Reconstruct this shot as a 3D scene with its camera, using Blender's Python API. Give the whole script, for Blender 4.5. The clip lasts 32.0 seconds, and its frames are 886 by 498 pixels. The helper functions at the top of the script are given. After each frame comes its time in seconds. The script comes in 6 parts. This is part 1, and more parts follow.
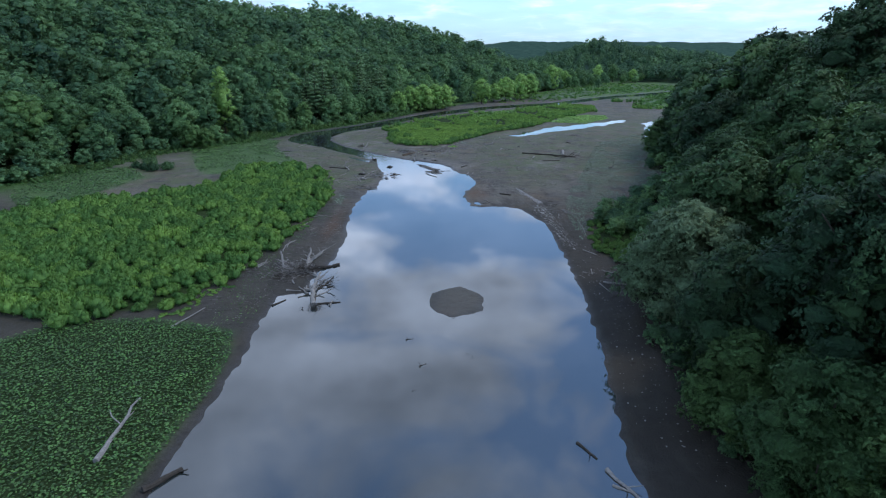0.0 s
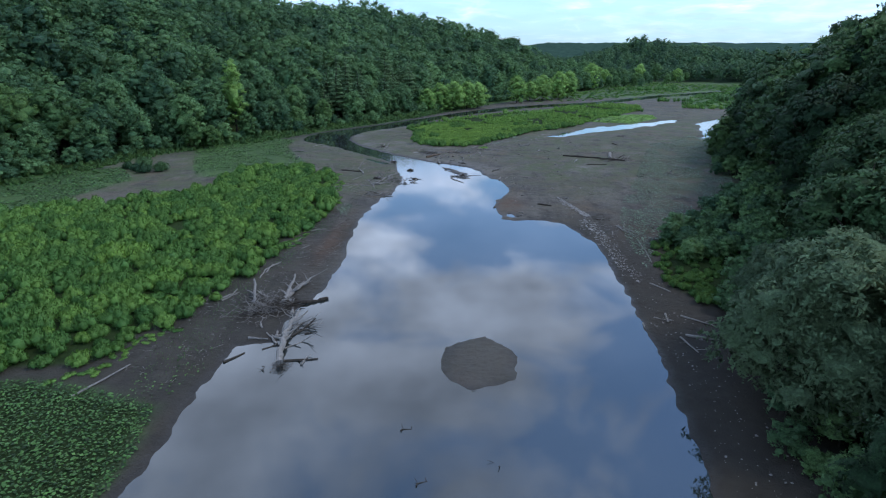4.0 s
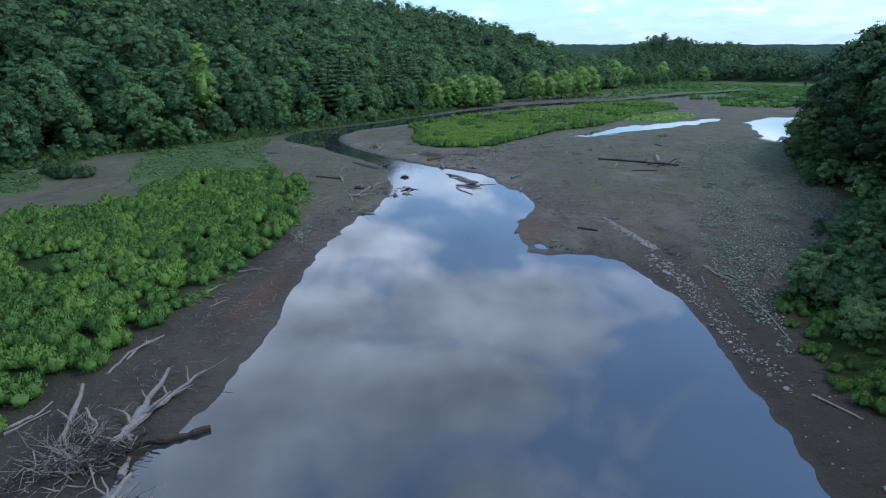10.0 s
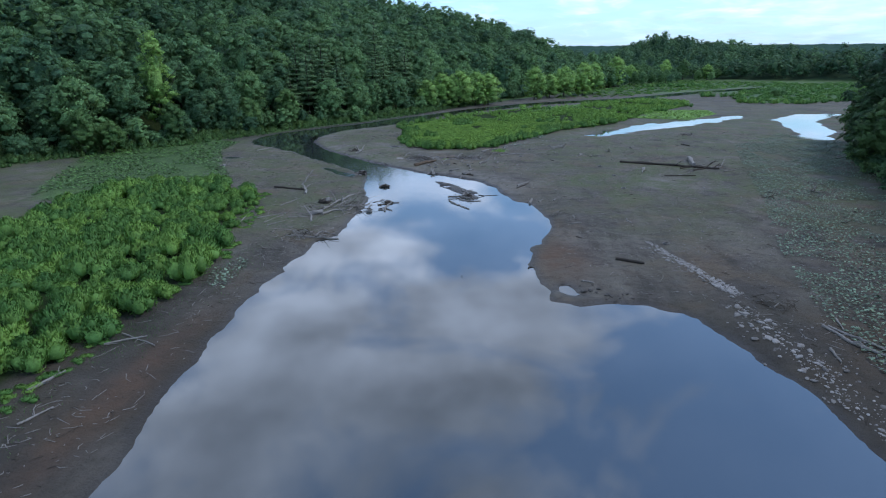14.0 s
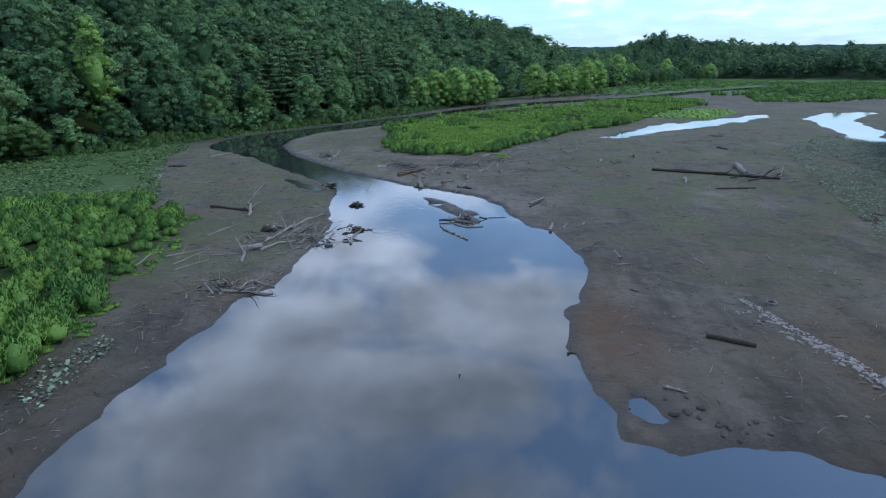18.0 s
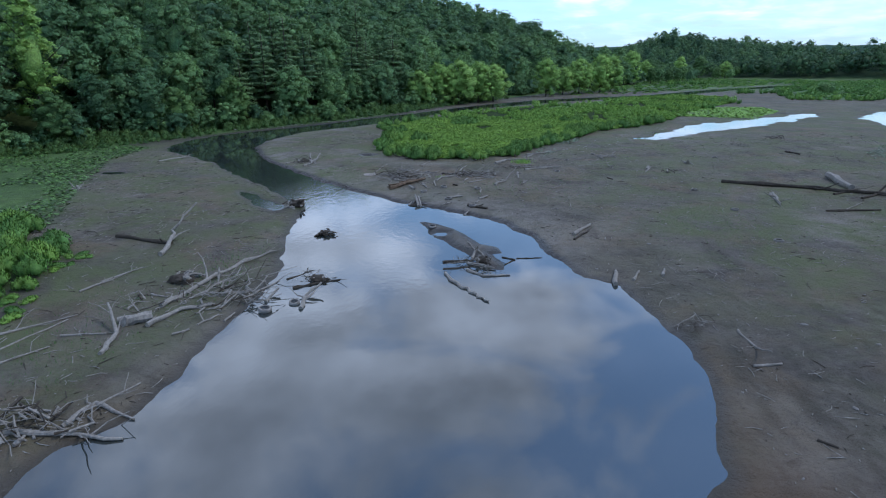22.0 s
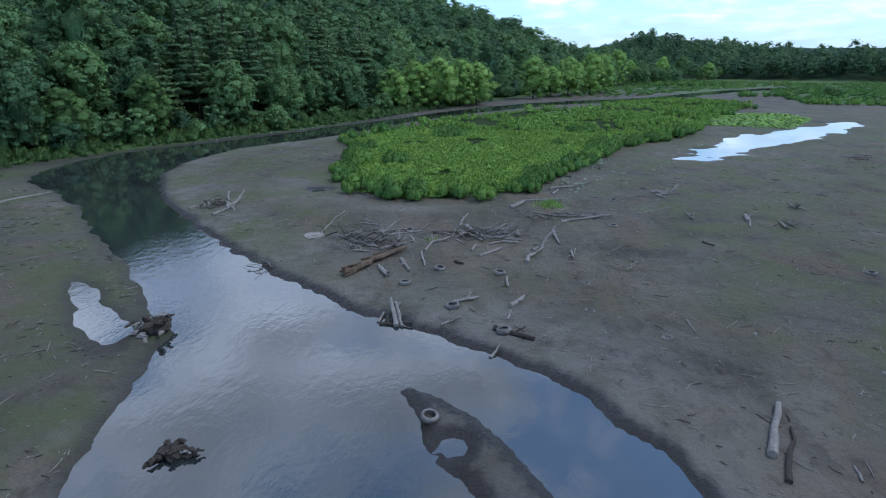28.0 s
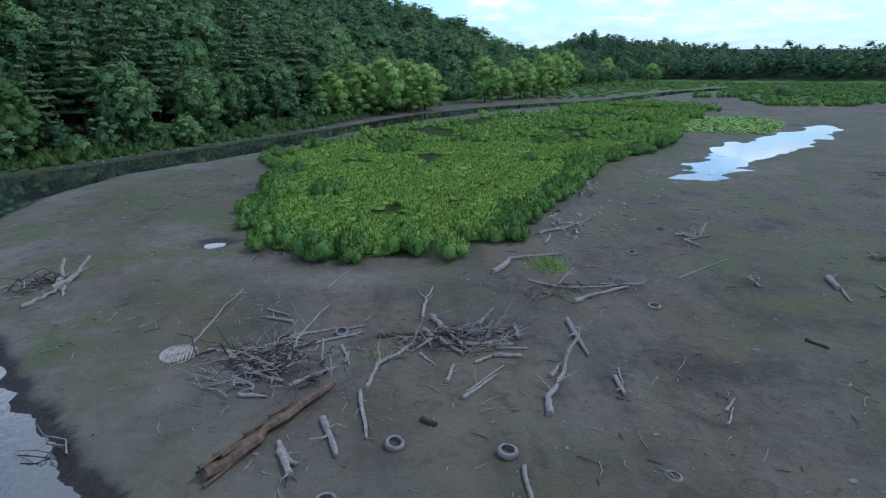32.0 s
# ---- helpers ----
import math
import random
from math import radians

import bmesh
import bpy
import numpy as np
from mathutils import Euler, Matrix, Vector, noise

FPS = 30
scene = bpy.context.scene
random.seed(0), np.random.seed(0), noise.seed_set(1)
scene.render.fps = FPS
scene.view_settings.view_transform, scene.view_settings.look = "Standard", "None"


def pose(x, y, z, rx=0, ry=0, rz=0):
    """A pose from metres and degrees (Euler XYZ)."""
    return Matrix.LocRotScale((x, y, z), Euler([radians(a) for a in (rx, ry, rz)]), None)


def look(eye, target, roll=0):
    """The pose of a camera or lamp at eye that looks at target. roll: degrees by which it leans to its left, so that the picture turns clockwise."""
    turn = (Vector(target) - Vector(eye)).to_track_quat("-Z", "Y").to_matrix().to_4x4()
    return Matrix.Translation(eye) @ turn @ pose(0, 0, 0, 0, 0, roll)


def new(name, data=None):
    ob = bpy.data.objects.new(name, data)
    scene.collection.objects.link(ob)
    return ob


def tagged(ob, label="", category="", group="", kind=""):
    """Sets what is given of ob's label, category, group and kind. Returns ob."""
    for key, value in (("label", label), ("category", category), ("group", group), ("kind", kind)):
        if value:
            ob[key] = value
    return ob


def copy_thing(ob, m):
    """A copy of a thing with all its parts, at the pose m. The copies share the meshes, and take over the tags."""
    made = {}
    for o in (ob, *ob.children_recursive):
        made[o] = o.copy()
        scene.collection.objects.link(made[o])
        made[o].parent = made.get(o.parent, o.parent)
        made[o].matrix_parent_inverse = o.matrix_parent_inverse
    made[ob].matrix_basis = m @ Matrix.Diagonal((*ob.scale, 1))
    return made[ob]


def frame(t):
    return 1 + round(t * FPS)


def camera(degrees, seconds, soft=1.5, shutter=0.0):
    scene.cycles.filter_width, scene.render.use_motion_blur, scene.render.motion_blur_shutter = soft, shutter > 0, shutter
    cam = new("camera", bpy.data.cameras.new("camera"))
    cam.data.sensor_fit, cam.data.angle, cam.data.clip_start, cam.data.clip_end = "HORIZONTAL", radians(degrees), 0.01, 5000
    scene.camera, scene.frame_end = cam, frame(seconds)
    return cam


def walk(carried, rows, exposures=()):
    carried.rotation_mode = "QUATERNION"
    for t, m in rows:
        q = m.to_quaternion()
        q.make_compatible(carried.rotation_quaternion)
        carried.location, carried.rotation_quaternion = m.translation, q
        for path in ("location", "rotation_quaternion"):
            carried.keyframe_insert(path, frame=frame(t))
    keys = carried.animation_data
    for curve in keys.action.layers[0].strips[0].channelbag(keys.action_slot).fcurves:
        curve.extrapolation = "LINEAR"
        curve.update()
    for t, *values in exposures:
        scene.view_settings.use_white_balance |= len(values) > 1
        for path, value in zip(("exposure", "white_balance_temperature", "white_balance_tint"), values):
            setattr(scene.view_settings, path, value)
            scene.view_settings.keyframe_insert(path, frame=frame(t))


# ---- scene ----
cam = camera(76.2, 32.0, soft=1.15)
PATH = [
    (0.0, 0.000, 0.000, 29.000, 70.984, -0.208, -0.033),
    (0.5, 0.193, 2.486, 28.593, 71.013, -0.194, 0.457),
    (1.0, 0.447, 4.975, 28.204, 71.032, -0.182, 0.883),
    (1.5, 0.601, 7.484, 27.734, 71.073, -0.158, 1.273),
    (2.0, 0.777, 10.154, 27.290, 71.084, -0.135, 1.650),
    (2.5, 0.924, 12.766, 26.796, 71.128, -0.084, 2.080),
    (3.0, 1.036, 15.292, 26.339, 71.164, -0.047, 2.478),
    (3.5, 1.123, 17.772, 25.887, 71.201, -0.034, 2.914),
    (5.5, 1.316, 27.610, 24.373, 71.211, -0.164, 4.209),
    (6.0, 1.250, 30.146, 23.984, 71.216, -0.150, 4.311),
    (6.5, 1.278, 32.630, 23.551, 71.256, -0.117, 4.440),
    (7.0, 1.223, 35.164, 23.092, 71.287, -0.121, 4.482),
    (7.5, 1.127, 37.779, 22.638, 71.322, -0.149, 4.515),
    (8.0, 1.066, 40.378, 22.173, 71.352, -0.137, 4.548),
    (8.5, 1.031, 42.833, 21.794, 71.362, -0.107, 4.572),
    (9.0, 1.002, 45.356, 21.408, 71.375, -0.106, 4.574),
    (9.5, 0.957, 47.876, 20.983, 71.413, -0.106, 4.565),
    (10.0, 0.895, 50.408, 20.496, 71.483, -0.049, 4.536),
    (10.5, 0.856, 52.964, 20.065, 71.521, -0.005, 4.526),
    (11.0, 0.848, 55.426, 19.684, 71.524, 0.059, 4.485),
    (11.5, 0.789, 58.035, 19.216, 71.632, 0.178, 4.452),
    (12.0, 0.700, 60.623, 18.821, 71.670, 0.205, 4.391),
    (12.5, 0.611, 63.160, 18.414, 71.728, 0.253, 4.349),
    (13.0, 0.559, 65.800, 18.008, 71.765, 0.273, 4.312),
    (13.5, 0.475, 68.353, 17.637, 71.781, 0.311, 4.211),
    (14.0, 0.454, 70.981, 17.297, 71.788, 0.349, 4.178),
    (14.5, 0.310, 73.595, 16.976, 71.788, 0.342, 4.081),
    (16.5, 0.022, 83.359, 15.813, 71.964, 0.544, 3.847),
    (17.0, -0.127, 85.843, 15.557, 71.940, 0.504, 3.764),
    (17.5, -0.281, 88.434, 15.265, 71.951, 0.485, 3.699),
    (18.0, -0.455, 90.947, 14.964, 71.978, 0.475, 3.592),
    (18.5, -0.613, 93.506, 14.659, 71.952, 0.378, 3.531),
    (19.0, -0.790, 95.943, 14.386, 71.944, 0.390, 3.433),
    (19.5, -0.954, 98.384, 14.100, 71.972, 0.420, 3.345),
    (20.0, -1.144, 100.796, 13.834, 71.984, 0.416, 3.249),
    (20.5, -1.294, 103.213, 13.568, 71.952, 0.398, 3.332),
    (21.0, -1.514, 105.612, 13.285, 71.945, 0.363, 3.464),
    (21.5, -1.700, 107.970, 13.000, 71.979, 0.352, 3.722),
    (22.0, -1.850, 110.303, 12.714, 71.999, 0.313, 4.013),
    (22.5, -2.043, 112.605, 12.494, 72.034, 0.314, 4.237),
    (23.0, -2.238, 114.882, 12.348, 72.074, 0.316, 4.460),
    (23.5, -2.545, 117.173, 12.320, 72.061, 0.290, 4.561),
    (24.0, -2.859, 119.442, 12.340, 72.043, 0.297, 4.559),
    (24.5, -3.168, 121.726, 12.363, 72.048, 0.275, 4.585),
    (25.0, -3.436, 124.006, 12.363, 72.074, 0.208, 4.719),
    (25.5, -3.692, 126.296, 12.378, 72.044, 0.125, 4.565),
    (27.5, -4.889, 135.416, 12.232, 71.957, -0.062, 1.893),
    (28.0, -5.134, 137.592, 12.197, 71.958, -0.078, 1.273),
    (28.5, -5.330, 139.722, 12.178, 71.995, -0.046, 0.531),
    (29.0, -5.425, 141.887, 12.127, 72.024, 0.003, -0.286),
    (29.5, -5.516, 144.039, 12.092, 72.039, 0.053, -1.227),
    (30.0, -5.593, 146.181, 12.089, 72.041, 0.100, -2.120),
    (30.5, -5.603, 148.318, 12.060, 72.089, 0.139, -2.745),
    (31.0, -5.629, 150.440, 12.073, 72.098, 0.161, -3.268),
    (31.5, -5.602, 152.554, 12.061, 72.108, 0.153, -3.732),
    (32.0, -5.569, 154.703, 12.066, 72.120, 0.153, -4.188),
]

walk(cam, [(t, pose(x, y, z, rx, ry, rz)) for t, x, y, z, rx, ry, rz in PATH])

# ---- sky and light ----
SUN_ELEV, SUN_AZ = 54.0, 78.0          # degrees; azimuth clockwise from +y
world = bpy.data.worlds.new("sky")
scene.world = world
world.use_nodes = True
wn, wl = world.node_tree.nodes, world.node_tree.links
wn.clear()


w_out = wn.new("ShaderNodeOutputWorld")
w_sky = wn.new("ShaderNodeTexSky")
w_sky.sky_type, w_sky.sun_disc = 'NISHITA', False
w_sky.sun_elevation, w_sky.sun_rotation = radians(SUN_ELEV), radians(SUN_AZ)
w_sky.air_density, w_sky.dust_density, w_sky.ozone_density = 1.0, 0.3, 3.0
w_bg = wn.new("ShaderNodeBackground")
w_bg.inputs["Strength"].default_value = 0.095
w_tc = wn.new("ShaderNodeTexCoord")
w_sep = wn.new("ShaderNodeSeparateXYZ")
wl.new(w_tc.outputs["Generated"], w_sep.inputs[0])
# cloud deck: the direction laid onto a level sheet
w_up = wn.new("ShaderNodeMath"); w_up.operation = 'MAXIMUM'; w_up.inputs[1].default_value = 0.0
wl.new(w_sep.outputs["Z"], w_up.inputs[0])
w_add = wn.new("ShaderNodeMath"); w_add.inputs[1].default_value = 0.16
wl.new(w_up.outputs[0], w_add.inputs[0])
w_div = wn.new("ShaderNodeVectorMath"); w_div.operation = 'DIVIDE'
w_cmb = wn.new("ShaderNodeCombineXYZ")
for k in "XYZ":
    wl.new(w_add.outputs[0], w_cmb.inputs[k])
wl.new(w_tc.outputs["Generated"], w_div.inputs[0])
wl.new(w_cmb.outputs[0], w_div.inputs[1])
w_n1 = wn.new("ShaderNodeTexNoise")
w_n1.inputs["Scale"].default_value, w_n1.inputs["Detail"].default_value, w_n1.inputs["Roughness"].default_value = 2.7, 8.0, 0.56
w_n1.inputs["Distortion"].default_value = 0.5
wl.new(w_div.outputs[0], w_n1.inputs["Vector"])
w_cov = wn.new("ShaderNodeMapRange")      # cover
w_cov.inputs["From Min"].default_value, w_cov.inputs["From Max"].default_value = 0.40, 0.60
w_cov.inputs["To Min"].default_value = 0.16


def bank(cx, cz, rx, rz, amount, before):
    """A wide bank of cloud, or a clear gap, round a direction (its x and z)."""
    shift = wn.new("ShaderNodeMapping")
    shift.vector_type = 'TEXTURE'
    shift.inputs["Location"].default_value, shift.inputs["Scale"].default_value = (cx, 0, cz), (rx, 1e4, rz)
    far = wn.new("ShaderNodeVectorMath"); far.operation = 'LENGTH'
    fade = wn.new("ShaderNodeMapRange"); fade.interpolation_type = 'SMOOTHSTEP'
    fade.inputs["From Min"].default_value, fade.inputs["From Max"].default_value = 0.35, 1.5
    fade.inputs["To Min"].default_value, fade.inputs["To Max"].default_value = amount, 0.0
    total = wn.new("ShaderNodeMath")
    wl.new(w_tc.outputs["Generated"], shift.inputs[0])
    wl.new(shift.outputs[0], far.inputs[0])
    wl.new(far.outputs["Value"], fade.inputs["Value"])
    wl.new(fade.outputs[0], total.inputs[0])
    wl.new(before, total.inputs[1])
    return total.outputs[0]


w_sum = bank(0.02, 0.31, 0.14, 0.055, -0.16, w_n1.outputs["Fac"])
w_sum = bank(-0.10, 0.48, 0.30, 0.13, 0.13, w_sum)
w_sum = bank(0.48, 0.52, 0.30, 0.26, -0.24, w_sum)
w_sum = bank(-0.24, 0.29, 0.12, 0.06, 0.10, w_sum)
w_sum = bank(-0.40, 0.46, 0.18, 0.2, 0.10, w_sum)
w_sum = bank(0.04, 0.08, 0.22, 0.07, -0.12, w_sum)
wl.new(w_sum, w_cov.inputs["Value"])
w_n2 = wn.new("ShaderNodeTexNoise")
w_n2.inputs["Scale"].default_value, w_n2.inputs["Detail"].default_value = 3.6, 6.0
wl.new(w_div.outputs[0], w_n2.inputs["Vector"])
w_ramp = wn.new("ShaderNodeMapRange")     # cloud body, thin bright to thick grey
w_ramp.inputs["From Min"].default_value, w_ramp.inputs["From Max"].default_value = 0.35, 0.68
w_ramp.inputs["To Min"].default_value, w_ramp.inputs["To Max"].default_value = 1.30, 0.66
wl.new(w_n2.outputs["Fac"], w_ramp.inputs["Value"])
w_cc = wn.new("ShaderNodeVectorMath"); w_cc.operation = 'SCALE'
w_cc.inputs[0].default_value = (12.2, 14.7, 19.5)
w_low = wn.new("ShaderNodeMapRange")      # brighter low in the sky
w_low.inputs["From Min"].default_value, w_low.inputs["From Max"].default_value = 0.15, 0.60
w_low.inputs["To Min"].default_value, w_low.inputs["To Max"].default_value = 1.16, 0.54
wl.new(w_up.outputs[0], w_low.inputs["Value"])
w_gain = wn.new("ShaderNodeMath"); w_gain.operation = 'MULTIPLY'
wl.new(w_ramp.outputs[0], w_gain.inputs[0])
wl.new(w_low.outputs[0], w_gain.inputs[1])
wl.new(w_gain.outputs[0], w_cc.inputs["Scale"])
w_mix = wn.new("ShaderNodeMix"); w_mix.data_type = 'RGBA'
w_thin = wn.new("ShaderNodeMapRange")     # fewer clouds low down
w_thin.inputs["From Min"].default_value, w_thin.inputs["From Max"].default_value = 0.02, 0.3
w_thin.inputs["To Min"].default_value, w_thin.inputs["To Max"].default_value = 0.6, 1.0
wl.new(w_up.outputs[0], w_thin.inputs["Value"])
w_amt = wn.new("ShaderNodeMath"); w_amt.operation = 'MULTIPLY'
wl.new(w_cov.outputs[0], w_amt.inputs[0])
wl.new(w_thin.outputs[0], w_amt.inputs[1])
w_open = wn.new("ShaderNodeMapRange")     # clearer overhead
w_open.inputs["From Min"].default_value, w_open.inputs["From Max"].default_value = 0.5, 0.8
w_open.inputs["To Min"].default_value, w_open.inputs["To Max"].default_value = 1.0, 0.75
wl.new(w_up.outputs[0], w_open.inputs["Value"])
w_amt2 = wn.new("ShaderNodeMath"); w_amt2.operation = 'MULTIPLY'
wl.new(w_amt.outputs[0], w_amt2.inputs[0])
wl.new(w_open.outputs[0], w_amt2.inputs[1])
wl.new(w_amt2.outputs[0], w_mix.inputs["Factor"])
w_blue = wn.new("ShaderNodeVectorMath"); w_blue.operation = 'MULTIPLY'
w_blue.inputs[1].default_value = (1.6, 2.15, 2.6)
wl.new(w_sky.outputs[0], w_blue.inputs[0])
wl.new(w_blue.outputs[0], w_mix.inputs["A"])
wl.new(w_cc.outputs[0], w_mix.inputs["B"])
# pale haze towards the horizon
w_hz = wn.new("ShaderNodeMapRange")
w_hz.inputs["From Min"].default_value, w_hz.inputs["From Max"].default_value = 0.0, 0.14
w_hz.inputs["To Min"].default_value, w_hz.inputs["To Max"].default_value = 0.85, 0.0
wl.new(w_up.outputs[0], w_hz.inputs["Value"])
w_mix2 = wn.new("ShaderNodeMix"); w_mix2.data_type = 'RGBA'
w_mix2.inputs["B"].default_value = (4.2, 6.5, 9.0, 1.0)
wl.new(w_hz.outputs[0], w_mix2.inputs["Factor"])
wl.new(w_mix.outputs["Result"], w_mix2.inputs["A"])
wl.new(w_mix2.outputs["Result"], w_bg.inputs["Color"])
wl.new(w_bg.outputs[0], w_out.inputs[0])

sun = new("sun", bpy.data.lights.new("sun", 'SUN'))
sun.data.energy, sun.data.angle, sun.data.color = 1.4, radians(12), (1.0, 0.97, 0.93)
_az, _el = radians(SUN_AZ), radians(SUN_ELEV)
sun.matrix_basis = look((0, 0, 0), (-math.sin(_az) * math.cos(_el), -math.cos(_az) * math.cos(_el), -math.sin(_el)))


# ---- materials ----
class NT:
    """A small node-tree builder."""

    def __init__(self, name):
        self.mat = bpy.data.materials.new(name)
        self.mat.use_nodes = True
        self.n, self.l = self.mat.node_tree.nodes, self.mat.node_tree.links
        self.n.clear()
        self.out = self.n.new("ShaderNodeOutputMaterial")
        self.bsdf = self.n.new("ShaderNodeBsdfPrincipled")
        self.l.new(self.bsdf.outputs[0], self.out.inputs[0])
        self.tc = self.n.new("ShaderNodeTexCoord")

    def noise(self, scale, detail=4.0, rough=0.55, space="Object", dist=0.0, stretch=None):
        t = self.n.new("ShaderNodeTexNoise")
        t.inputs["Scale"].default_value, t.inputs["Detail"].default_value = scale, detail
        t.inputs["Roughness"].default_value, t.inputs["Distortion"].default_value = rough, dist
        src = self.tc.outputs[space]
        if stretch:
            m = self.n.new("ShaderNodeMapping")
            m.inputs["Scale"].default_value = stretch
            self.l.new(src, m.inputs[0])
            src = m.outputs[0]
        self.l.new(src, t.inputs["Vector"])
        return t.outputs["Fac"]

    def voronoi(self, scale, out="Distance", feature='F1'):
        t = self.n.new("ShaderNodeTexVoronoi")
        t.feature = feature
        t.inputs["Scale"].default_value = scale
        self.l.new(self.tc.outputs["Object"], t.inputs["Vector"])
        return t.outputs[out]

    def ramp(self, fac, stops):
        r = self.n.new("ShaderNodeValToRGB")
        e = r.color_ramp.elements
        while len(e) < len(stops):
            e.new(0.5)
        for k, (p, c) in enumerate(stops):
            e[k].position, e[k].color = p, (*c, 1.0)
        self.l.new(fac, r.inputs[0])
        return r.outputs[0]

    def mix(self, fac, a, b, mode='MIX'):
        m = self.n.new("ShaderNodeMix")
        m.data_type, m.blend_type = 'RGBA', mode
        for sock, v in (("Factor", fac), ("A", a), ("B", b)):
            if isinstance(v, (int, float)):
                m.inputs[sock].default_value = v
            elif isinstance(v, tuple):
                m.inputs[sock].default_value = (*v, 1.0)
            else:
                self.l.new(v, m.inputs[sock])
        return m.outputs["Result"]

    def map(self, v, a, b, c=0.0, d=1.0):
        m = self.n.new("ShaderNodeMapRange")
        for k, x in zip(("From Min", "From Max", "To Min", "To Max"), (a, b, c, d)):
            m.inputs[k].default_value = x
        self.l.new(v, m.inputs["Value"])
        return m.outputs[0]

    def math(self, op, a, b):
        m = self.n.new("ShaderNodeMath")
        m.operation = op
        for k, v in enumerate((a, b)):
            if isinstance(v, (int, float)):
                m.inputs[k].default_value = v
            else:
                self.l.new(v, m.inputs[k])
        return m.outputs[0]

    def attr(self, name):
        a = self.n.new("ShaderNodeAttribute")
        a.attribute_name = name
        return a.outputs["Fac"]

    def obj_random(self):
        return self.n.new("ShaderNodeObjectInfo").outputs["Random"]

    def island(self):
        return self.n.new("ShaderNodeNewGeometry").outputs["Random Per Island"]

    def set(self, **kw):
        for k, v in kw.items():
            s = self.bsdf.inputs[k.replace("_", " ")]
            if isinstance(v, (int, float)):
                s.default_value = v
            elif isinstance(v, tuple):
                s.default_value = (*v, 1.0)
            else:
                self.l.new(v, s)
        return self

    def bump(self, height, dist=0.05, strength=1.0):
        b = self.n.new("ShaderNodeBump")
        b.inputs["Distance"].default_value, b.inputs["Strength"].default_value = dist, strength
        self.l.new(height, b.inputs["Height"])
        if self.bsdf.inputs["Normal"].links:
            self.l.new(self.bsdf.inputs["Normal"].links[0].from_socket, b.inputs["Normal"])
        self.l.new(b.outputs[0], self.bsdf.inputs["Normal"])
        return self


def ground_material():
    t = NT("river_mud")
    big, mid, fine = t.noise(0.09, 5, 0.62), t.noise(0.35, 6, 0.65), t.noise(3.5, 5, 0.7)
    streak = t.noise(0.5, 4, 0.6, stretch=(1.0, 0.22, 1.0))
    mud = t.ramp(mid, [(0.3, (0.050, 0.043, 0.037)), (0.5, (0.085, 0.075, 0.065)), (0.72, (0.127, 0.115, 0.099))])
    mud = t.mix(t.map(big, 0.48, 0.64, 0, 0.8), mud, (0.184, 0.162, 0.134))
    mud = t.mix(t.map(t.noise(0.16, 5, 0.65, dist=1.0), 0.50, 0.64, 0, 0.7), mud, (0.034, 0.031, 0.025))
    mud = t.mix(t.map(t.noise(0.12, 4, 0.6, dist=0.6), 0.48, 0.62, 0, 0.8), mud, (0.138, 0.102, 0.066))
    mud = t.mix(t.map(streak, 0.5, 0.66, 0, 0.6), mud, (0.033, 0.029, 0.022))
    mud = t.mix(t.map(fine, 0.60, 0.74, 0, 0.35), mud, (0.184, 0.170, 0.136))
    mud = t.mix(t.map(fine, 0.42, 0.28, 0, 0.45), mud, (0.020, 0.018, 0.013))
    mud = t.mix(t.map(t.noise(14, 4, 0.7), 0.58, 0.70, 0, 0.25), mud, (0.200, 0.184, 0.158))
    mud = t.mix(t.map(t.noise(9, 4, 0.7), 0.43, 0.33, 0, 0.28), mud, (0.017, 0.015, 0.011))
    mud = t.mix(t.map(t.noise(0.07, 5, 0.65, dist=0.8), 0.47, 0.62, 0, 0.55), mud, (0.151, 0.138, 0.110))
    mud = t.mix(t.map(t.noise(0.19, 5, 0.65, dist=0.5), 0.53, 0.68, 0, 0.45), mud, (0.112, 0.096, 0.064))
    mud = t.mix(t.map(t.noise(0.55, 4, 0.6, dist=1.5), 0.56, 0.68, 0, 0.55), mud, (0.046, 0.039, 0.031))
    mud = t.mix(t.math('MULTIPLY', t.attr("silt"), t.map(t.noise(0.5, 5, 0.65, dist=0.6), 0.33, 0.56, 0.15, 0.9)), mud, (0.215, 0.200, 0.182))
    mottle = t.noise(1.5, 6, 0.7, dist=0.3)
    mud = t.mix(t.map(mottle, 0.55, 0.72, 0, 0.5), mud, (0.176, 0.160, 0.138))
    mud = t.mix(t.map(mottle, 0.44, 0.30, 0, 0.55), mud, (0.034, 0.030, 0.026))
    mud = t.mix(t.math('MULTIPLY', t.map(t.attr("green"), 0.0, 0.8, 0.3, 1.0), t.map(t.noise(0.11, 6, 0.68, dist=0.7), 0.47, 0.60, 0.0, 0.7)), mud, (0.098, 0.100, 0.060))
    alg = t.math('MULTIPLY', t.attr("green"), t.map(t.noise(0.17, 7, 0.72, dist=0.4), 0.44, 0.60))
    mud = t.mix(t.math('MULTIPLY', alg, 0.85), mud, (0.086, 0.104, 0.044))
    # dark mud, with the east trees' shade put into its colour
    mud = t.mix(t.math('MULTIPLY', t.attr("dark_mud_shade"), t.map(mid, 0.25, 0.7, 1.0, 0.8)), mud, (0.034, 0.029, 0.022))
    mud = t.mix(t.math('MULTIPLY', t.attr("rust"), t.map(mid, 0.3, 0.6, 0.2, 0.75)), mud, (0.118, 0.066, 0.038))
    wet = t.attr("wet")
    mud = t.mix(t.math('MULTIPLY', wet, 0.86), mud, (0.026, 0.021, 0.018))
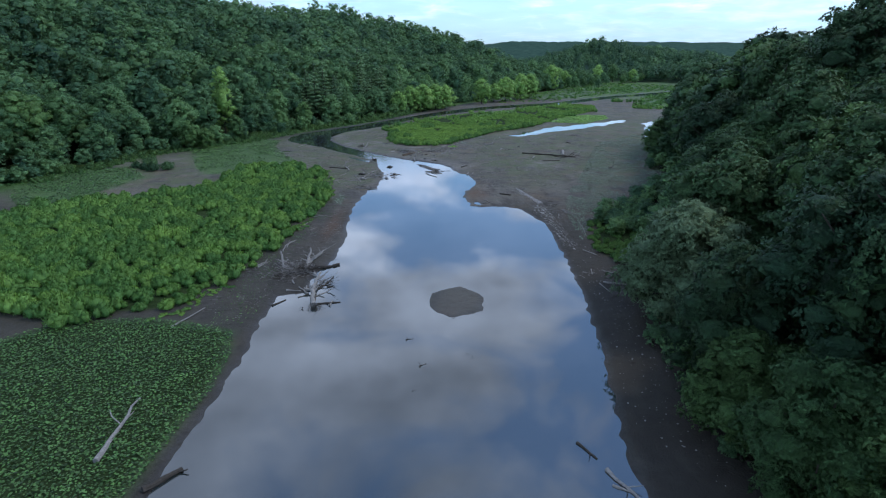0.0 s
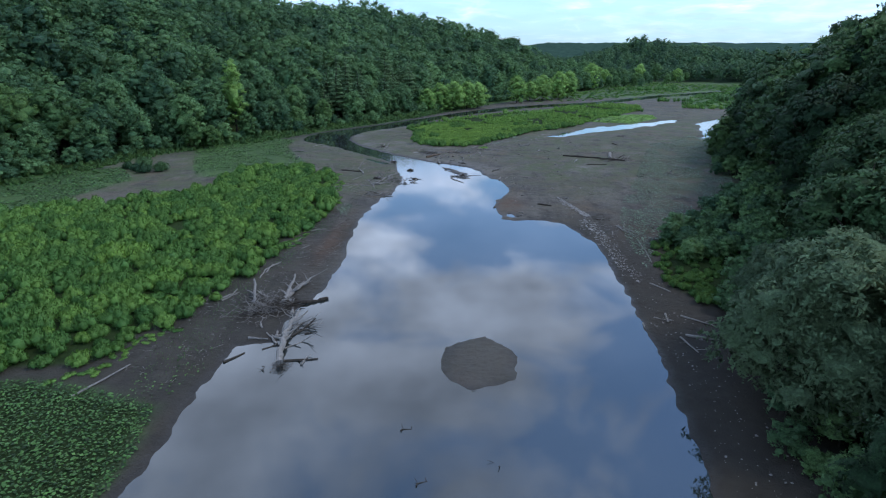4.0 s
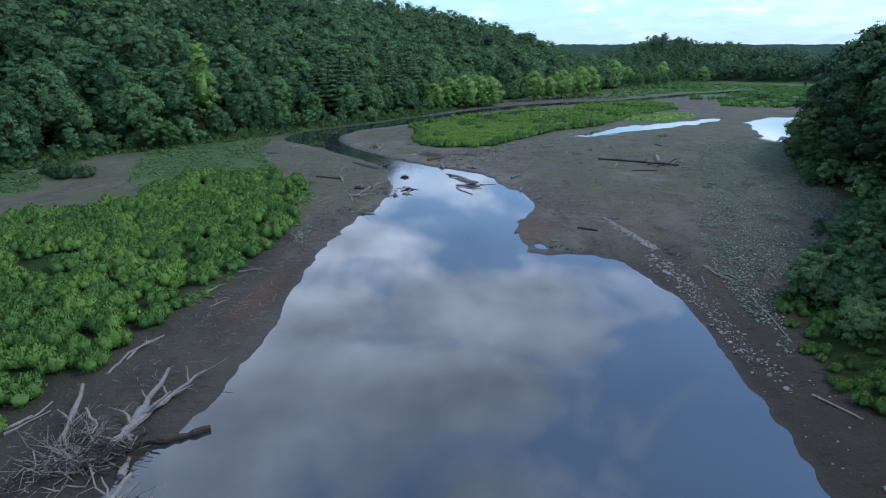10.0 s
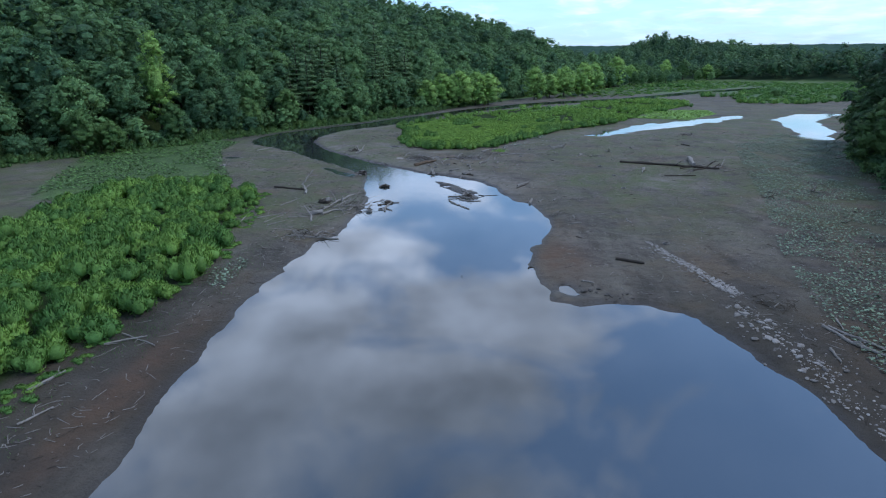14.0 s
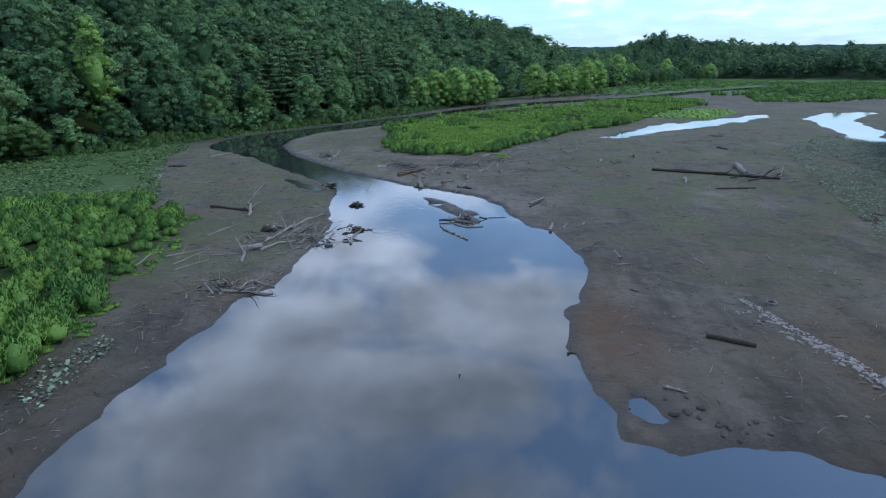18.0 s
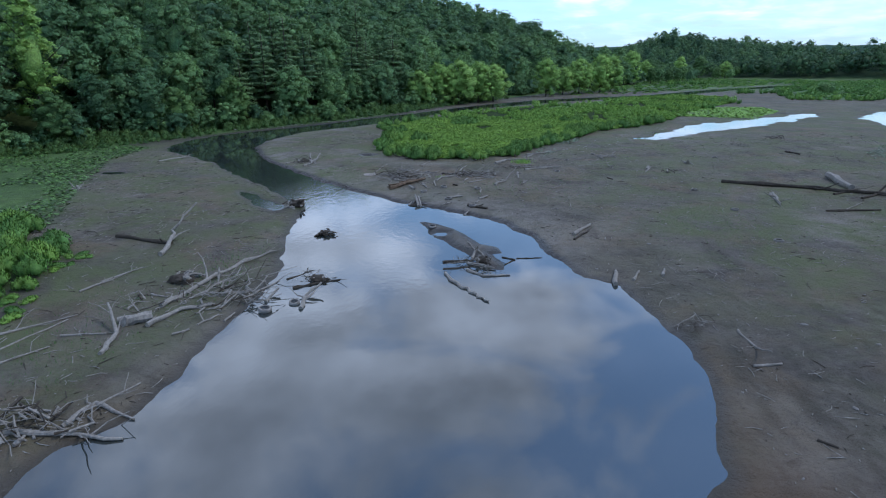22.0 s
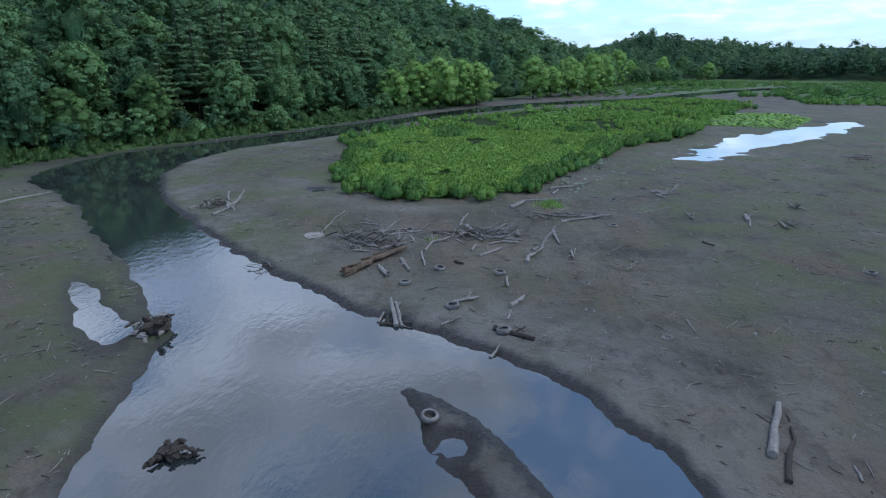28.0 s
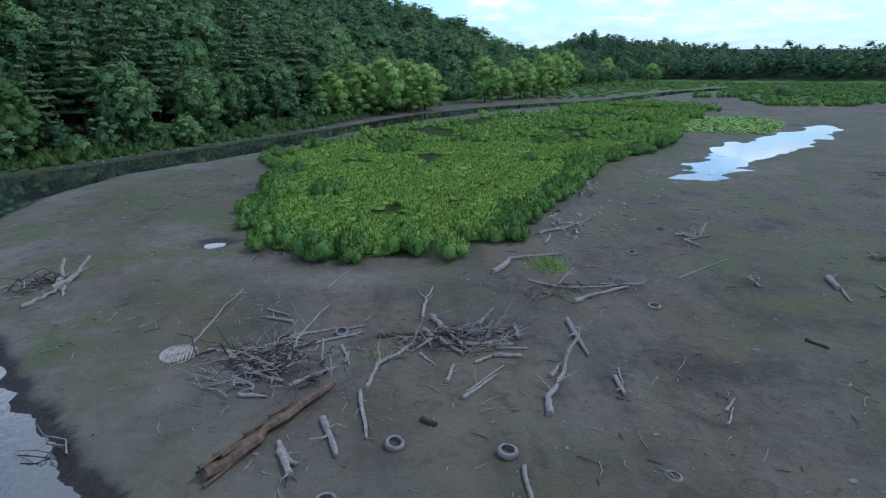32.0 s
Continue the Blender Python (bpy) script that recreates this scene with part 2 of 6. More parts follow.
    grass = t.ramp(t.noise(0.8, 5, 0.7), [(0.3, (0.022, 0.055, 0.014)), (0.55, (0.055, 0.120, 0.026)), (0.75, (0.105, 0.19, 0.042))])
    grass = t.mix(t.map(t.noise(0.03, 4), 0.42, 0.62, 0, 0.6), grass, (0.10, 0.18, 0.042))
    col = t.mix(t.attr("grass"), mud, grass)
    # leaf litter in the woods; painted shade in the gaps of the herbs
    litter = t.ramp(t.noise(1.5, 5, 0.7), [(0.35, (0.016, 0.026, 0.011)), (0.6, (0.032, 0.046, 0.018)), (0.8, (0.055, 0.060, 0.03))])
    col = t.mix(t.attr("litter_and_gap_shade"), col, litter)
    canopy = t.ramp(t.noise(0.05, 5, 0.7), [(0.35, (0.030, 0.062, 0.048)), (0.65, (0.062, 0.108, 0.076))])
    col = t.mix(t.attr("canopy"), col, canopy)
    t.set(Base_Color=col, Roughness=t.map(wet, 0, 1, 0.88, 0.38), Specular_IOR_Level=t.map(t.attr("litter_and_gap_shade"), 0, 1, 0.35, 0.0))
    t.bump(t.noise(0.9, 8, 0.7), 0.34, 0.9)
    t.bump(t.noise(6.0, 5, 0.7), 0.05, 1.0)
    return t.mat


def water_material():
    t = NT("river_water")
    t.set(Base_Color=t.ramp(t.noise(0.05, 3), [(0.35, (0.022, 0.029, 0.030)), (0.7, (0.034, 0.042, 0.041))]), Roughness=0.035, IOR=2.3)
    ripple = t.math('MULTIPLY', t.noise(2.2, 3, 0.6, stretch=(1.0, 0.6, 1.0)), t.math('ADD', t.math('MULTIPLY', t.attr("riffle"), 0.5), t.map(t.noise(0.03, 3), 0.45, 0.7, 0.02, 0.12)))
    t.bump(ripple, 0.035, 0.6)
    return t.mat


def leaf_material(name, dark, light, spread=0.35, trans=0.25, rough=0.6, grain=2.6, relief=0.4, vary=0.4):
    """Foliage: tone differs from plant to plant, clump to clump and leaf to leaf."""
    t = NT(name)
    base = t.mix(t.math('ADD', t.obj_random(), t.attr("tone")), dark, light)
    base = t.mix(t.map(t.noise(0.35, 3, 0.6), 0.35, 0.7, 0, 0.4), base, light)
    fine = t.noise(grain, 5, 0.75)
    k = t.math('MULTIPLY', t.map(t.island(), 0, 1, 1.0 - spread, 1.0 + spread), t.map(fine, 0.32, 0.68, 1.0 - vary, 1.0 + vary))
    col = t.n.new("ShaderNodeVectorMath")
    col.operation = 'SCALE'
    t.l.new(base, col.inputs[0])
    t.l.new(k, col.inputs["Scale"])
    t.set(Base_Color=col.outputs[0], Roughness=rough, Specular_IOR_Level=0.2)
    if relief:
        t.bump(fine, relief, 0.9)
    tr = t.n.new("ShaderNodeBsdfTranslucent")
    t.l.new(col.outputs[0], tr.inputs[0])
    m = t.n.new("ShaderNodeMixShader")
    m.inputs[0].default_value = trans
    t.l.new(t.bsdf.outputs[0], m.inputs[1])
    t.l.new(tr.outputs[0], m.inputs[2])
    t.l.new(m.outputs[0], t.out.inputs[0])
    return t.mat


def wood_material(name, dark, light, scale=1.0):
    t = NT(name)
    grain = t.noise(6 * scale, 6, 0.7, stretch=(1, 1, 0.25))
    col = t.ramp(grain, [(0.3, dark), (0.55, tuple((a + b) / 2 for a, b in zip(dark, light))), (0.75, light)])
    col = t.mix(t.map(t.obj_random(), 0, 1, 0, 0.45), col, tuple(0.5 * a for a in light))
    t.set(Base_Color=col, Roughness=0.85, Specular_IOR_Level=0.2)
    t.bump(grain, 0.03, 0.8)
    return t.mat


MUD = ground_material()
WATER = water_material()
LEAF_WOODS = leaf_material("woodland_leaves", (0.036, 0.096, 0.055), (0.130, 0.248, 0.096), 0.22, 0.30, relief=0.25, vary=0.5)
# woodland leaves lightened in colour, against the deep shade of the front crowns
LEAF_WOODS_LIT = leaf_material("lit_woodland_leaves", (0.056, 0.140, 0.078), (0.184, 0.338, 0.128), 0.22, 0.30, relief=0.25, vary=0.5)
# leaf green darkened: holds the shade on the east trees' west-facing sides
LEAF_BANK_SHADED = leaf_material("shaded_bank_leaves", (0.019, 0.054, 0.030), (0.074, 0.156, 0.058), 0.24, 0.16, vary=0.5)
LEAF_FRESH = leaf_material("fresh_tree_leaves", (0.074, 0.164, 0.062), (0.134, 0.252, 0.078), 0.15, 0.28)
LEAF_BRIGHT = leaf_material("fresh_bank_leaves", (0.048, 0.118, 0.046), (0.108, 0.205, 0.064), 0.2, 0.2)
LEAF_LIGHT = leaf_material("light_green_leaves", (0.220, 0.400, 0.104), (0.300, 0.500, 0.130), 0.16, 0.28)
LEAF_WILLOW = leaf_material("grey_green_leaves", (0.084, 0.150, 0.082), (0.134, 0.214, 0.110), 0.16, 0.2, grain=3.4, relief=0.2)
LEAF_PINE = leaf_material("pine_needles", (0.084, 0.172, 0.080), (0.160, 0.270, 0.112), 0.2, 0.15)
LEAF_HERB = leaf_material("marsh_herb_leaves", (0.082, 0.206, 0.056), (0.212, 0.385, 0.084), 0.2, 0.14, grain=3.0, relief=0.0, vary=0.22)
LEAF_MEADOW = leaf_material("yellow_green_grass", (0.150, 0.306, 0.064), (0.252, 0.436, 0.088), 0.2, 0.14, grain=3.0, relief=0.0, vary=0.22)
LEAF_SHADY = leaf_material("shady_herb_leaves", (0.060, 0.152, 0.046), (0.116, 0.236, 0.062), 0.22, 0.25, grain=3.0, relief=0.0, vary=0.22)
LEAF_LILY = leaf_material("lily_leaves", (0.030, 0.088, 0.022), (0.110, 0.200, 0.055), 0.7, 0.1, 0.4, grain=1.0, relief=0.0)
LEAF_GREY = leaf_material("wilted_lily_leaves", (0.105, 0.160, 0.105), (0.210, 0.285, 0.195), 0.6, 0.05, 0.5, grain=1.0, relief=0.0)
BARK = wood_material("bark", (0.035, 0.028, 0.022), (0.10, 0.085, 0.07))
DRIFT = wood_material("bleached_driftwood", (0.15, 0.138, 0.124), (0.43, 0.405, 0.370))
DRIFT_BROWN = wood_material("broken_brown_wood", (0.040, 0.029, 0.021), (0.250, 0.178, 0.122), 0.6)
DRIFT_DARK = wood_material("wet_dark_driftwood", (0.03, 0.025, 0.02), (0.10, 0.085, 0.07))


# ---- geometry helpers ----
def fbm(x, y, scale, octaves=4, seed=0):
    """Smooth value noise, about -1 to 1."""
    out, amp, total = np.zeros_like(x, dtype=float), 1.0, 0.0
    table = np.random.RandomState(seed + 11).rand(256, 256)
    for o in range(octaves):
        u, v = x / scale + 17.3 * o, y / scale - 9.1 * o
        iu, iv = np.floor(u).astype(int), np.floor(v).astype(int)
        a, b = u - iu, v - iv
        a, b = a * a * (3 - 2 * a), b * b * (3 - 2 * b)
        p = lambda i, j: table[(iu + i) % 256, (iv + j) % 256]
        out += amp * ((p(0, 0) * (1 - a) + p(1, 0) * a) * (1 - b) + (p(0, 1) * (1 - a) + p(1, 1) * a) * b - 0.5) * 2
        total += amp
        amp, scale = amp * 0.5, scale * 0.5
    return out / total


def inside(poly, x, y):
    """Signed distance to a closed outline, positive inside."""
    d, c = np.full(x.shape, 1e9), np.zeros(x.shape, bool)
    n = len(poly)
    for k in range(n):
        (ax, ay), (bx, by) = poly[k], poly[(k + 1) % n]
        ex, ey = bx - ax, by - ay
        s = np.clip(((x - ax) * ex + (y - ay) * ey) / (ex * ex + ey * ey), 0, 1)
        d = np.minimum(d, (x - ax - s * ex) ** 2 + (y - ay - s * ey) ** 2)
        if ay != by:
            c ^= ((ay > y) != (by > y)) & (x < ex * (y - ay) / ey + ax)
    return np.where(c, 1, -1) * np.sqrt(d)


def smooth(a, b, v):
    s = np.clip((v - a) / (b - a), 0, 1)
    return s * s * (3 - 2 * s)


def mesh_of(name, verts, faces, mats=(), shade=False, slots=None, normals=None):
    """A mesh from arrays; faces is one array or a list of arrays of equal-sided faces."""
    me = bpy.data.meshes.new(name)
    groups = [np.asarray(f) for f in (faces if isinstance(faces, list) else [faces]) if len(f)]
    loops = np.concatenate([g.ravel() for g in groups]).astype(np.int32)
    sizes = np.concatenate([np.full(len(g), g.shape[1]) for g in groups])
    verts = np.asarray(verts, np.float32)
    me.vertices.add(len(verts))
    me.vertices.foreach_set("co", verts.ravel())
    me.loops.add(len(loops))
    me.loops.foreach_set("vertex_index", loops)
    me.polygons.add(len(sizes))
    me.polygons.foreach_set("loop_start", np.r_[0, np.cumsum(sizes)[:-1]].astype(np.int32))
    for m in mats:
        me.materials.append(m)
    if slots is not None:
        me.polygons.foreach_set("material_index", np.asarray(slots, np.int32))
    me.update(calc_edges=True)
    me.polygons.foreach_set("use_smooth", np.full(len(sizes), bool(shade) or normals is not None))
    if normals is not None:
        me.attributes.new("custom_normal", 'FLOAT_VECTOR', 'POINT').data.foreach_set("vector", np.asarray(normals, np.float32).ravel())
    return me


def part(name, me, parent=None, label=""):
    ob = new(name, me)
    if parent:
        ob.parent = parent
    return tagged(ob, label)


def tube(points, radii, sides=6, rough=0.0, rnd=None, caps=True):
    """A tapered, closed tube along points."""
    p = np.asarray(points, float)
    d = np.gradient(p, axis=0)
    d /= np.linalg.norm(d, axis=1)[:, None] + 1e-9
    ref = np.where(np.abs(d[:, 2:3]) > 0.9, [[1.0, 0, 0]], [[0, 0, 1.0]])
    u = np.cross(d, ref)
    u /= np.linalg.norm(u, axis=1)[:, None]
    w = np.cross(d, u)
    a = np.arange(sides) / sides * 2 * np.pi
    r = np.asarray(radii, float)[:, None] * np.ones(sides)
    if rough:
        r = r * (1 + rough * (rnd.rand(*r.shape) - 0.5))
    v = p[:, None] + r[..., None] * (np.cos(a)[None, :, None] * u[:, None] + np.sin(a)[None, :, None] * w[:, None])
    n = len(p)
    i, j = np.meshgrid(np.arange(n - 1), np.arange(sides), indexing="ij")
    j2 = (j + 1) % sides
    quads = np.stack([i * sides + j, i * sides + j2, (i + 1) * sides + j2, (i + 1) * sides + j], -1).reshape(-1, 4)
    verts = v.reshape(-1, 3)
    if not caps:
        return verts, quads, np.zeros((0, 3), int)
    verts = np.concatenate([verts, p[:1], p[-1:]])
    k = np.arange(sides)
    e = (n - 1) * sides
    tris = np.concatenate([np.stack([(k + 1) % sides, k, np.full(sides, n * sides)], -1), np.stack([e + k, e + (k + 1) % sides, np.full(sides, n * sides + 1)], -1)])
    return verts, quads, tris


class Heap:
    """Gathers tubes and other pieces into one mesh."""

    def __init__(self):
        self.v, self.q, self.t, self.w, self.s, self.n = [], [], [], [], [], 0

    def add(self, verts, quads=None, tris=None, normals=None, slot=0):
        self.v.append(verts)
        if quads is not None and len(quads):
            self.q.append(np.asarray(quads) + self.n)
        if tris is not None and len(tris):
            self.t.append(np.asarray(tris) + self.n)
            self.s.append(np.full(len(tris), slot))
        if normals is not None:
            self.w.append(normals)
        self.n += len(verts)
        return self

    def mesh(self, name, mats, shade=False):
        return mesh_of(name, np.concatenate(self.v), [np.concatenate(g) for g in (self.q, self.t) if g], mats, shade, np.concatenate(self.s) if len(mats) > 1 else None, np.concatenate(self.w) if self.w else None)


# ---- plan of the valley (metres) ----
LEVEL = -0.22        # the river's surface
SHORE_WEST = [(-21, -80), (-20.3, 32), (-20.3, 45), (-20.3, 53.2), (-20.7, 55.4), (-21, 61.6), (-20.9, 66.2), (-17.6, 67.4), (-17.6, 74.3), (-16.4, 78.1), (-16.4, 82), (-16.1, 85.3), (-16, 91.6), (-17, 97.2),
              (-17.7, 106), (-17.8, 113.9), (-17.2, 121), (-16.8, 126.1), (-15.2, 128.1), (-15.4, 133.5), (-14.7, 138.5), (-14.8, 142.5), (-15.2, 145.7), (-16.8, 150.4), (-17.9, 154.5), (-18.4, 158.5), (-18.9, 162.5),
              (-20.2, 163.8), (-21.6, 165.3), (-26.3, 171.6), (-31, 176.5), (-39.2, 186.9), (-47, 194.2), (-52.6, 198.3), (-54.5, 202), (-56, 210), (-54.5, 219), (-49, 228), (-43, 237), (-36, 248),
              (-30, 260), (-20, 277), (-11, 294), (1, 314), (20, 337), (36, 350), (68, 371), (128, 440), (190, 492)]
SHORE_EAST = [(204, 486), (134, 430), (70, 357), (40, 338), (26, 327), (7, 304), (-6, 286), (-16, 268), (-25, 245), (-32, 234), (-39, 224), (-41.3, 212), (-40, 203), (-35.6, 194.2),
              (-31.4, 187.8), (-25.2, 180.1), (-20.1, 174.2), (-15.9, 170), (-13.4, 167.5), (-11, 165.2), (-7.5, 163.3), (-4.9, 161.7), (-2.6, 159.6), (-0.3, 157.4), (1.6, 154.2), (2.9, 150.3), (3.6, 147.9), (4.5, 144.6),
              (6.7, 143.3), (7.3, 139.5), (8.1, 135), (8.1, 131.3), (6.8, 127.8), (5.1, 124), (4.6, 118.5), (5.1, 116.1), (5.9, 113.6), (5.8, 111.6), (7.9, 110.6), (10.3, 111.3), (12.5, 111.2), (15.2, 110),
              (16.8, 105.2), (18.6, 99.2), (19, 91.5), (18.5, 86), (18.8, 79.6), (18.1, 71.5), (18.1, 65.4), (17.6, 60.5), (17.1, 55.5), (16, 47), (15, 40), (14, 30), (12, -80)]
RIVER = SHORE_WEST + SHORE_EAST
POOL_A = [(23.9, 217.4), (28.5, 215.5), (41.9, 225.8), (56.8, 237.9), (72, 253), (86.4, 268.4), (87, 276), (69.5, 261.3), (57, 252), (45.7, 243), (33, 228)]
POOL_B = [(91, 259), (76, 213), (80, 208), (92, 230), (101, 255), (122, 280), (108, 281)]
MEADOW_WEST = [(-51, 60), (-43, 57), (-38, 60), (-32, 61), (-31, 67), (-28, 72), (-28, 78), (-26, 84), (-26, 101), (-24.5, 108), (-24, 119), (-28, 130), (-29, 139), (-31, 145),
               (-34, 149), (-43, 154), (-52, 152), (-54, 140), (-52, 133), (-49, 128), (-56, 121), (-64, 117), (-75, 110), (-84, 98), (-70, 84), (-60, 68)]
MEADOW_MID = [(-25, 233), (-20, 224), (-19, 212), (-20, 207), (-17, 198), (-15, 192), (-10, 189.5), (-3, 190), (3, 194), (9, 206), (14, 215), (22, 228), (31, 235), (43, 252),
              (51, 268), (62, 286), (72, 300), (84, 318), (90, 350), (78, 358), (58, 341), (39, 320), (27, 307), (13, 294), (3, 284), (-7, 272), (-14, 256), (-21, 240)]
LILY_MID = [(48, 261), (60, 285), (73, 294), (82, 292), (80, 277), (64, 257), (53, 258)]
LILY_INNER = [(14, 282), (27, 309), (41, 325), (39, 311), (24, 285)]
LILY_POINT = [(6, 197), (9, 209), (15, 221), (16, 215), (12, 204), (7, 193)]
MEADOW_FAR = [(108, 331), (132, 324), (230, 390), (316, 523), (230, 560), (150, 428)]
HERB_EAST = [(27, 98), (24.2, 87), (24.3, 81), (26, 78.5), (28.5, 75), (33, 80), (38, 100), (32, 102)]
BAR = [(-7.1, 157.4), (-5.6, 156.6), (-4.4, 155.4), (-3.4, 153.9), (-2.6, 152.2), (-2.1, 151.2), (-0.9, 150.6), (-0.5, 149.3), (-1.4, 149), (-0.4, 146.9), (-0.5, 145.7), (-1.7, 146.3), (-2.2, 147.8), (-2.7, 149),
       (-3.8, 150.6), (-4.7, 152.2), (-5.5, 153), (-6, 154.2), (-6.3, 155.6)]
PUDDLE = [(-28.3, 169.3), (-25.6, 166.9), (-23.6, 164.9), (-21.4, 163.2), (-20.9, 162.1), (-21.1, 160.8), (-22.5, 161.2), (-24.6, 163.8)]
PUDDLE_EAST = [(6.5, 114.9), (7.7, 115.4), (8.2, 113), (7.6, 112.5), (6.4, 113.8)]
LILY_SOUTH = [(-50, 50), (-44, 57), (-35, 59), (-29, 58), (-23, 56), (-21.5, 51), (-21, 45), (-21.5, 38), (-22, 31), (-23, 5), (-60, 5), (-64, 40)]
LILY_WEST = [(-84, 108), (-103, 130), (-96, 143), (-84, 151), (-73, 137), (-75, 122), (-74, 113)]
LILY_NORTH = [(-39, 149), (-38, 154), (-47, 170), (-55, 187), (-57, 201), (-66, 207), (-76, 198), (-79, 178), (-66, 150), (-60, 140), (-55, 142), (-46, 155)]
LITTER_EAST = [(23, 88), (27, 98), (37, 113), (45, 125), (54.5, 139), (64, 163), (81, 208), (74, 220), (53, 196), (36, 144), (28.5, 124), (25.2, 112), (23.4, 100)]
SHRUBS_EAST = [(28, 99), (33.5, 107), (41, 120), (50, 129), (57, 128), (51, 112), (43, 100), (36, 90), (29, 90)]
WOOD_WEST = [(-104, -100), (-100, 130), (-89, 173), (-73, 196), (-58, 226), (-40, 252), (-18, 306), (4, 351), (34, 405), (76, 462), (104, 512), (84, 566), (-30, 690), (-900, 900), (-900, -100)]
WOOD_EAST = [(24, -100), (21.8, 25), (22, 46), (23, 54), (26, 66), (29.5, 74), (34, 80), (38.5, 100), (39, 112), (41, 122), (46, 131), (54, 146), (60, 165), (66, 180), (84, 207), (130, 222), (260, 290), (520, 330), (520, -100)]
WOOD_FAR = [(84, 566), (150, 650), (205, 645), (300, 600), (420, 540), (700, 470), (2600, 600), (2600, 4200), (-1800, 4200), (-900, 900), (-30, 690)]


def land(x, y):
    """Height of the ground, and what lies on it."""
    wob = fbm(x, y, 6, 3, 1) * 0.3 + fbm(x, y, 1.6, 4, 2) * 0.58
    river = inside(RIVER, x, y) + wob
    bar = 1.0 - np.hypot((x - 1.8) / 3.5, (y - 64.7) / 4.35)
    bar = np.maximum(bar * 2.6 + fbm(x, y, 1.3, 4, 3) * 0.55, inside(BAR, x, y) + 0.12 + wob * 0.2)
    bar = np.minimum(bar, np.hypot(x + 5.15, (y - 153.9) * 0.9) - 0.5 + wob * 0.3)
    pool = np.maximum(inside(POOL_A, x, y) + fbm(x, y, 5, 4, 61) * 3.0 + fbm(x * 0.6 + y * 0.4, y - x * 0.4, 2.4, 4, 63) * 2.8 - 0.5, inside(POOL_B, x, y) + fbm(x, y, 6, 4, 62) * 2.0)
    puddle = np.maximum.reduce([r - np.hypot((x - px) / s, y - py) for px, py, r, s in ((-19.4, 195, 0.9, 1.1), (-49.2, 179.3, 0.8, 1.6))] + [inside(PUDDLE, x, y), inside(PUDDLE_EAST, x, y)]) + wob * 1.1
    wet = np.maximum(np.maximum(np.minimum(river, -bar), pool), puddle)
    sd = -wet
    cut = smooth(-48, -38, x) * smooth(8, 2, x) * smooth(140, 150, y) * smooth(262, 235, y) * (inside([(-60, 186), (-31, 186), (-17, 163), (-10, 140), (20, 140), (20, 300), (-60, 300)], x, y) > 0)
    z = LEVEL + np.where(sd > 0, 0.24 * (1 - np.exp(-np.maximum(sd, 0) / 1.4)) + 0.003 * np.minimum(np.maximum(sd, 0), 60), -0.5 * (1 - np.exp(np.minimum(sd, 0) / 2.6)))
    z = z + cut * 0.13 * smooth(0.05, 0.5, sd) * smooth(14, 3, sd)
    z = z + (sd > 0.6) * (fbm(x, y, 14, 4, 5) * 0.10 + fbm(x, y, 1.7, 3, 6) * 0.04)
    dw, de, df = inside(WOOD_WEST, x, y), inside(WOOD_EAST, x, y), inside(WOOD_FAR, x, y)
    hw = 0.36 * np.maximum(dw - 6 - 13 * smooth(320, 390, y) * smooth(560, 470, y), 0)
    hw = 64 * np.tanh(hw / 64 * 1.15)
    he = 34 * np.tanh(0.66 * np.maximum(de - 5, 0) / 34)
    hf = (2 + 11 * smooth(230, 330, x)) * np.tanh(np.maximum(df, 0) / 45) + 31 * np.exp(-((x - 222) / 82) ** 2 - ((y - 905) / 140) ** 2) + 74 * smooth(1300, 3000, y)
    z = z + hw + he + hf + smooth(3, 40, np.maximum(np.maximum(dw, de), df)) * fbm(x, y, 60, 4, 8) * 5
    z = z + smooth(1100, 1500, np.hypot(x, y)) * fbm(x, y, 30, 3, 9) * 7
    herb = np.maximum.reduce([inside(p, x, y) for p in (MEADOW_WEST, MEADOW_MID, MEADOW_FAR, HERB_EAST)])
    lily = np.maximum.reduce([inside(p, x, y) for p in (LILY_SOUTH, LILY_WEST, LILY_NORTH, LILY_MID)])
    wood = np.maximum(np.maximum(dw, de), df)
    grass = np.maximum.reduce([smooth(0.8, 2.2, herb + wob), 0.85 * smooth(-1, 2, lily + wob), smooth(-7, -2, np.maximum(dw, df) + wob * 2) * (sd > 1), smooth(380, 430, y) * 0.8]) * smooth(0.3, 1.5, sd)
    # woods: leaf litter; herb and lily beds: gap shade painted dark
    litter_and_gap_shade = np.maximum(smooth(1, 6, wood), 0.85 * smooth(0, 1.5, np.maximum.reduce([inside(p, x, y) for p in (MEADOW_WEST, MEADOW_MID, HERB_EAST, LILY_SOUTH)])))
    green = smooth(6, 18, x) * smooth(120, 150, y) * smooth(330, 230, y) + 0.9 * smooth(-15, -19, x) * smooth(118, 134, y) + 0.4 * smooth(-20, -30, x) + 0.22 * smooth(150, 165, y)
    rust = np.exp(-((x - 7.6) / 2.6) ** 2 - ((y - 121.5) / 5.0) ** 2) + 0.8 * np.exp(-((x + 19.6) / 1.3) ** 2 - ((y - 98) / 9) ** 2)
    # east shore: tree shade painted over dark mud; west shore: dark brown mud
    dark_mud_shade = np.maximum(smooth(12, 16, x) * smooth(128, 90, y) * smooth(44, 30, x), 0.85 * smooth(-15, -18, x) * np.maximum(smooth(92, 74, y), 0.85 * smooth(124, 104, y)))
    dark_mud_shade = np.maximum(dark_mud_shade, 0.85 * smooth(-10, -6, dw) * smooth(150, 190, y))
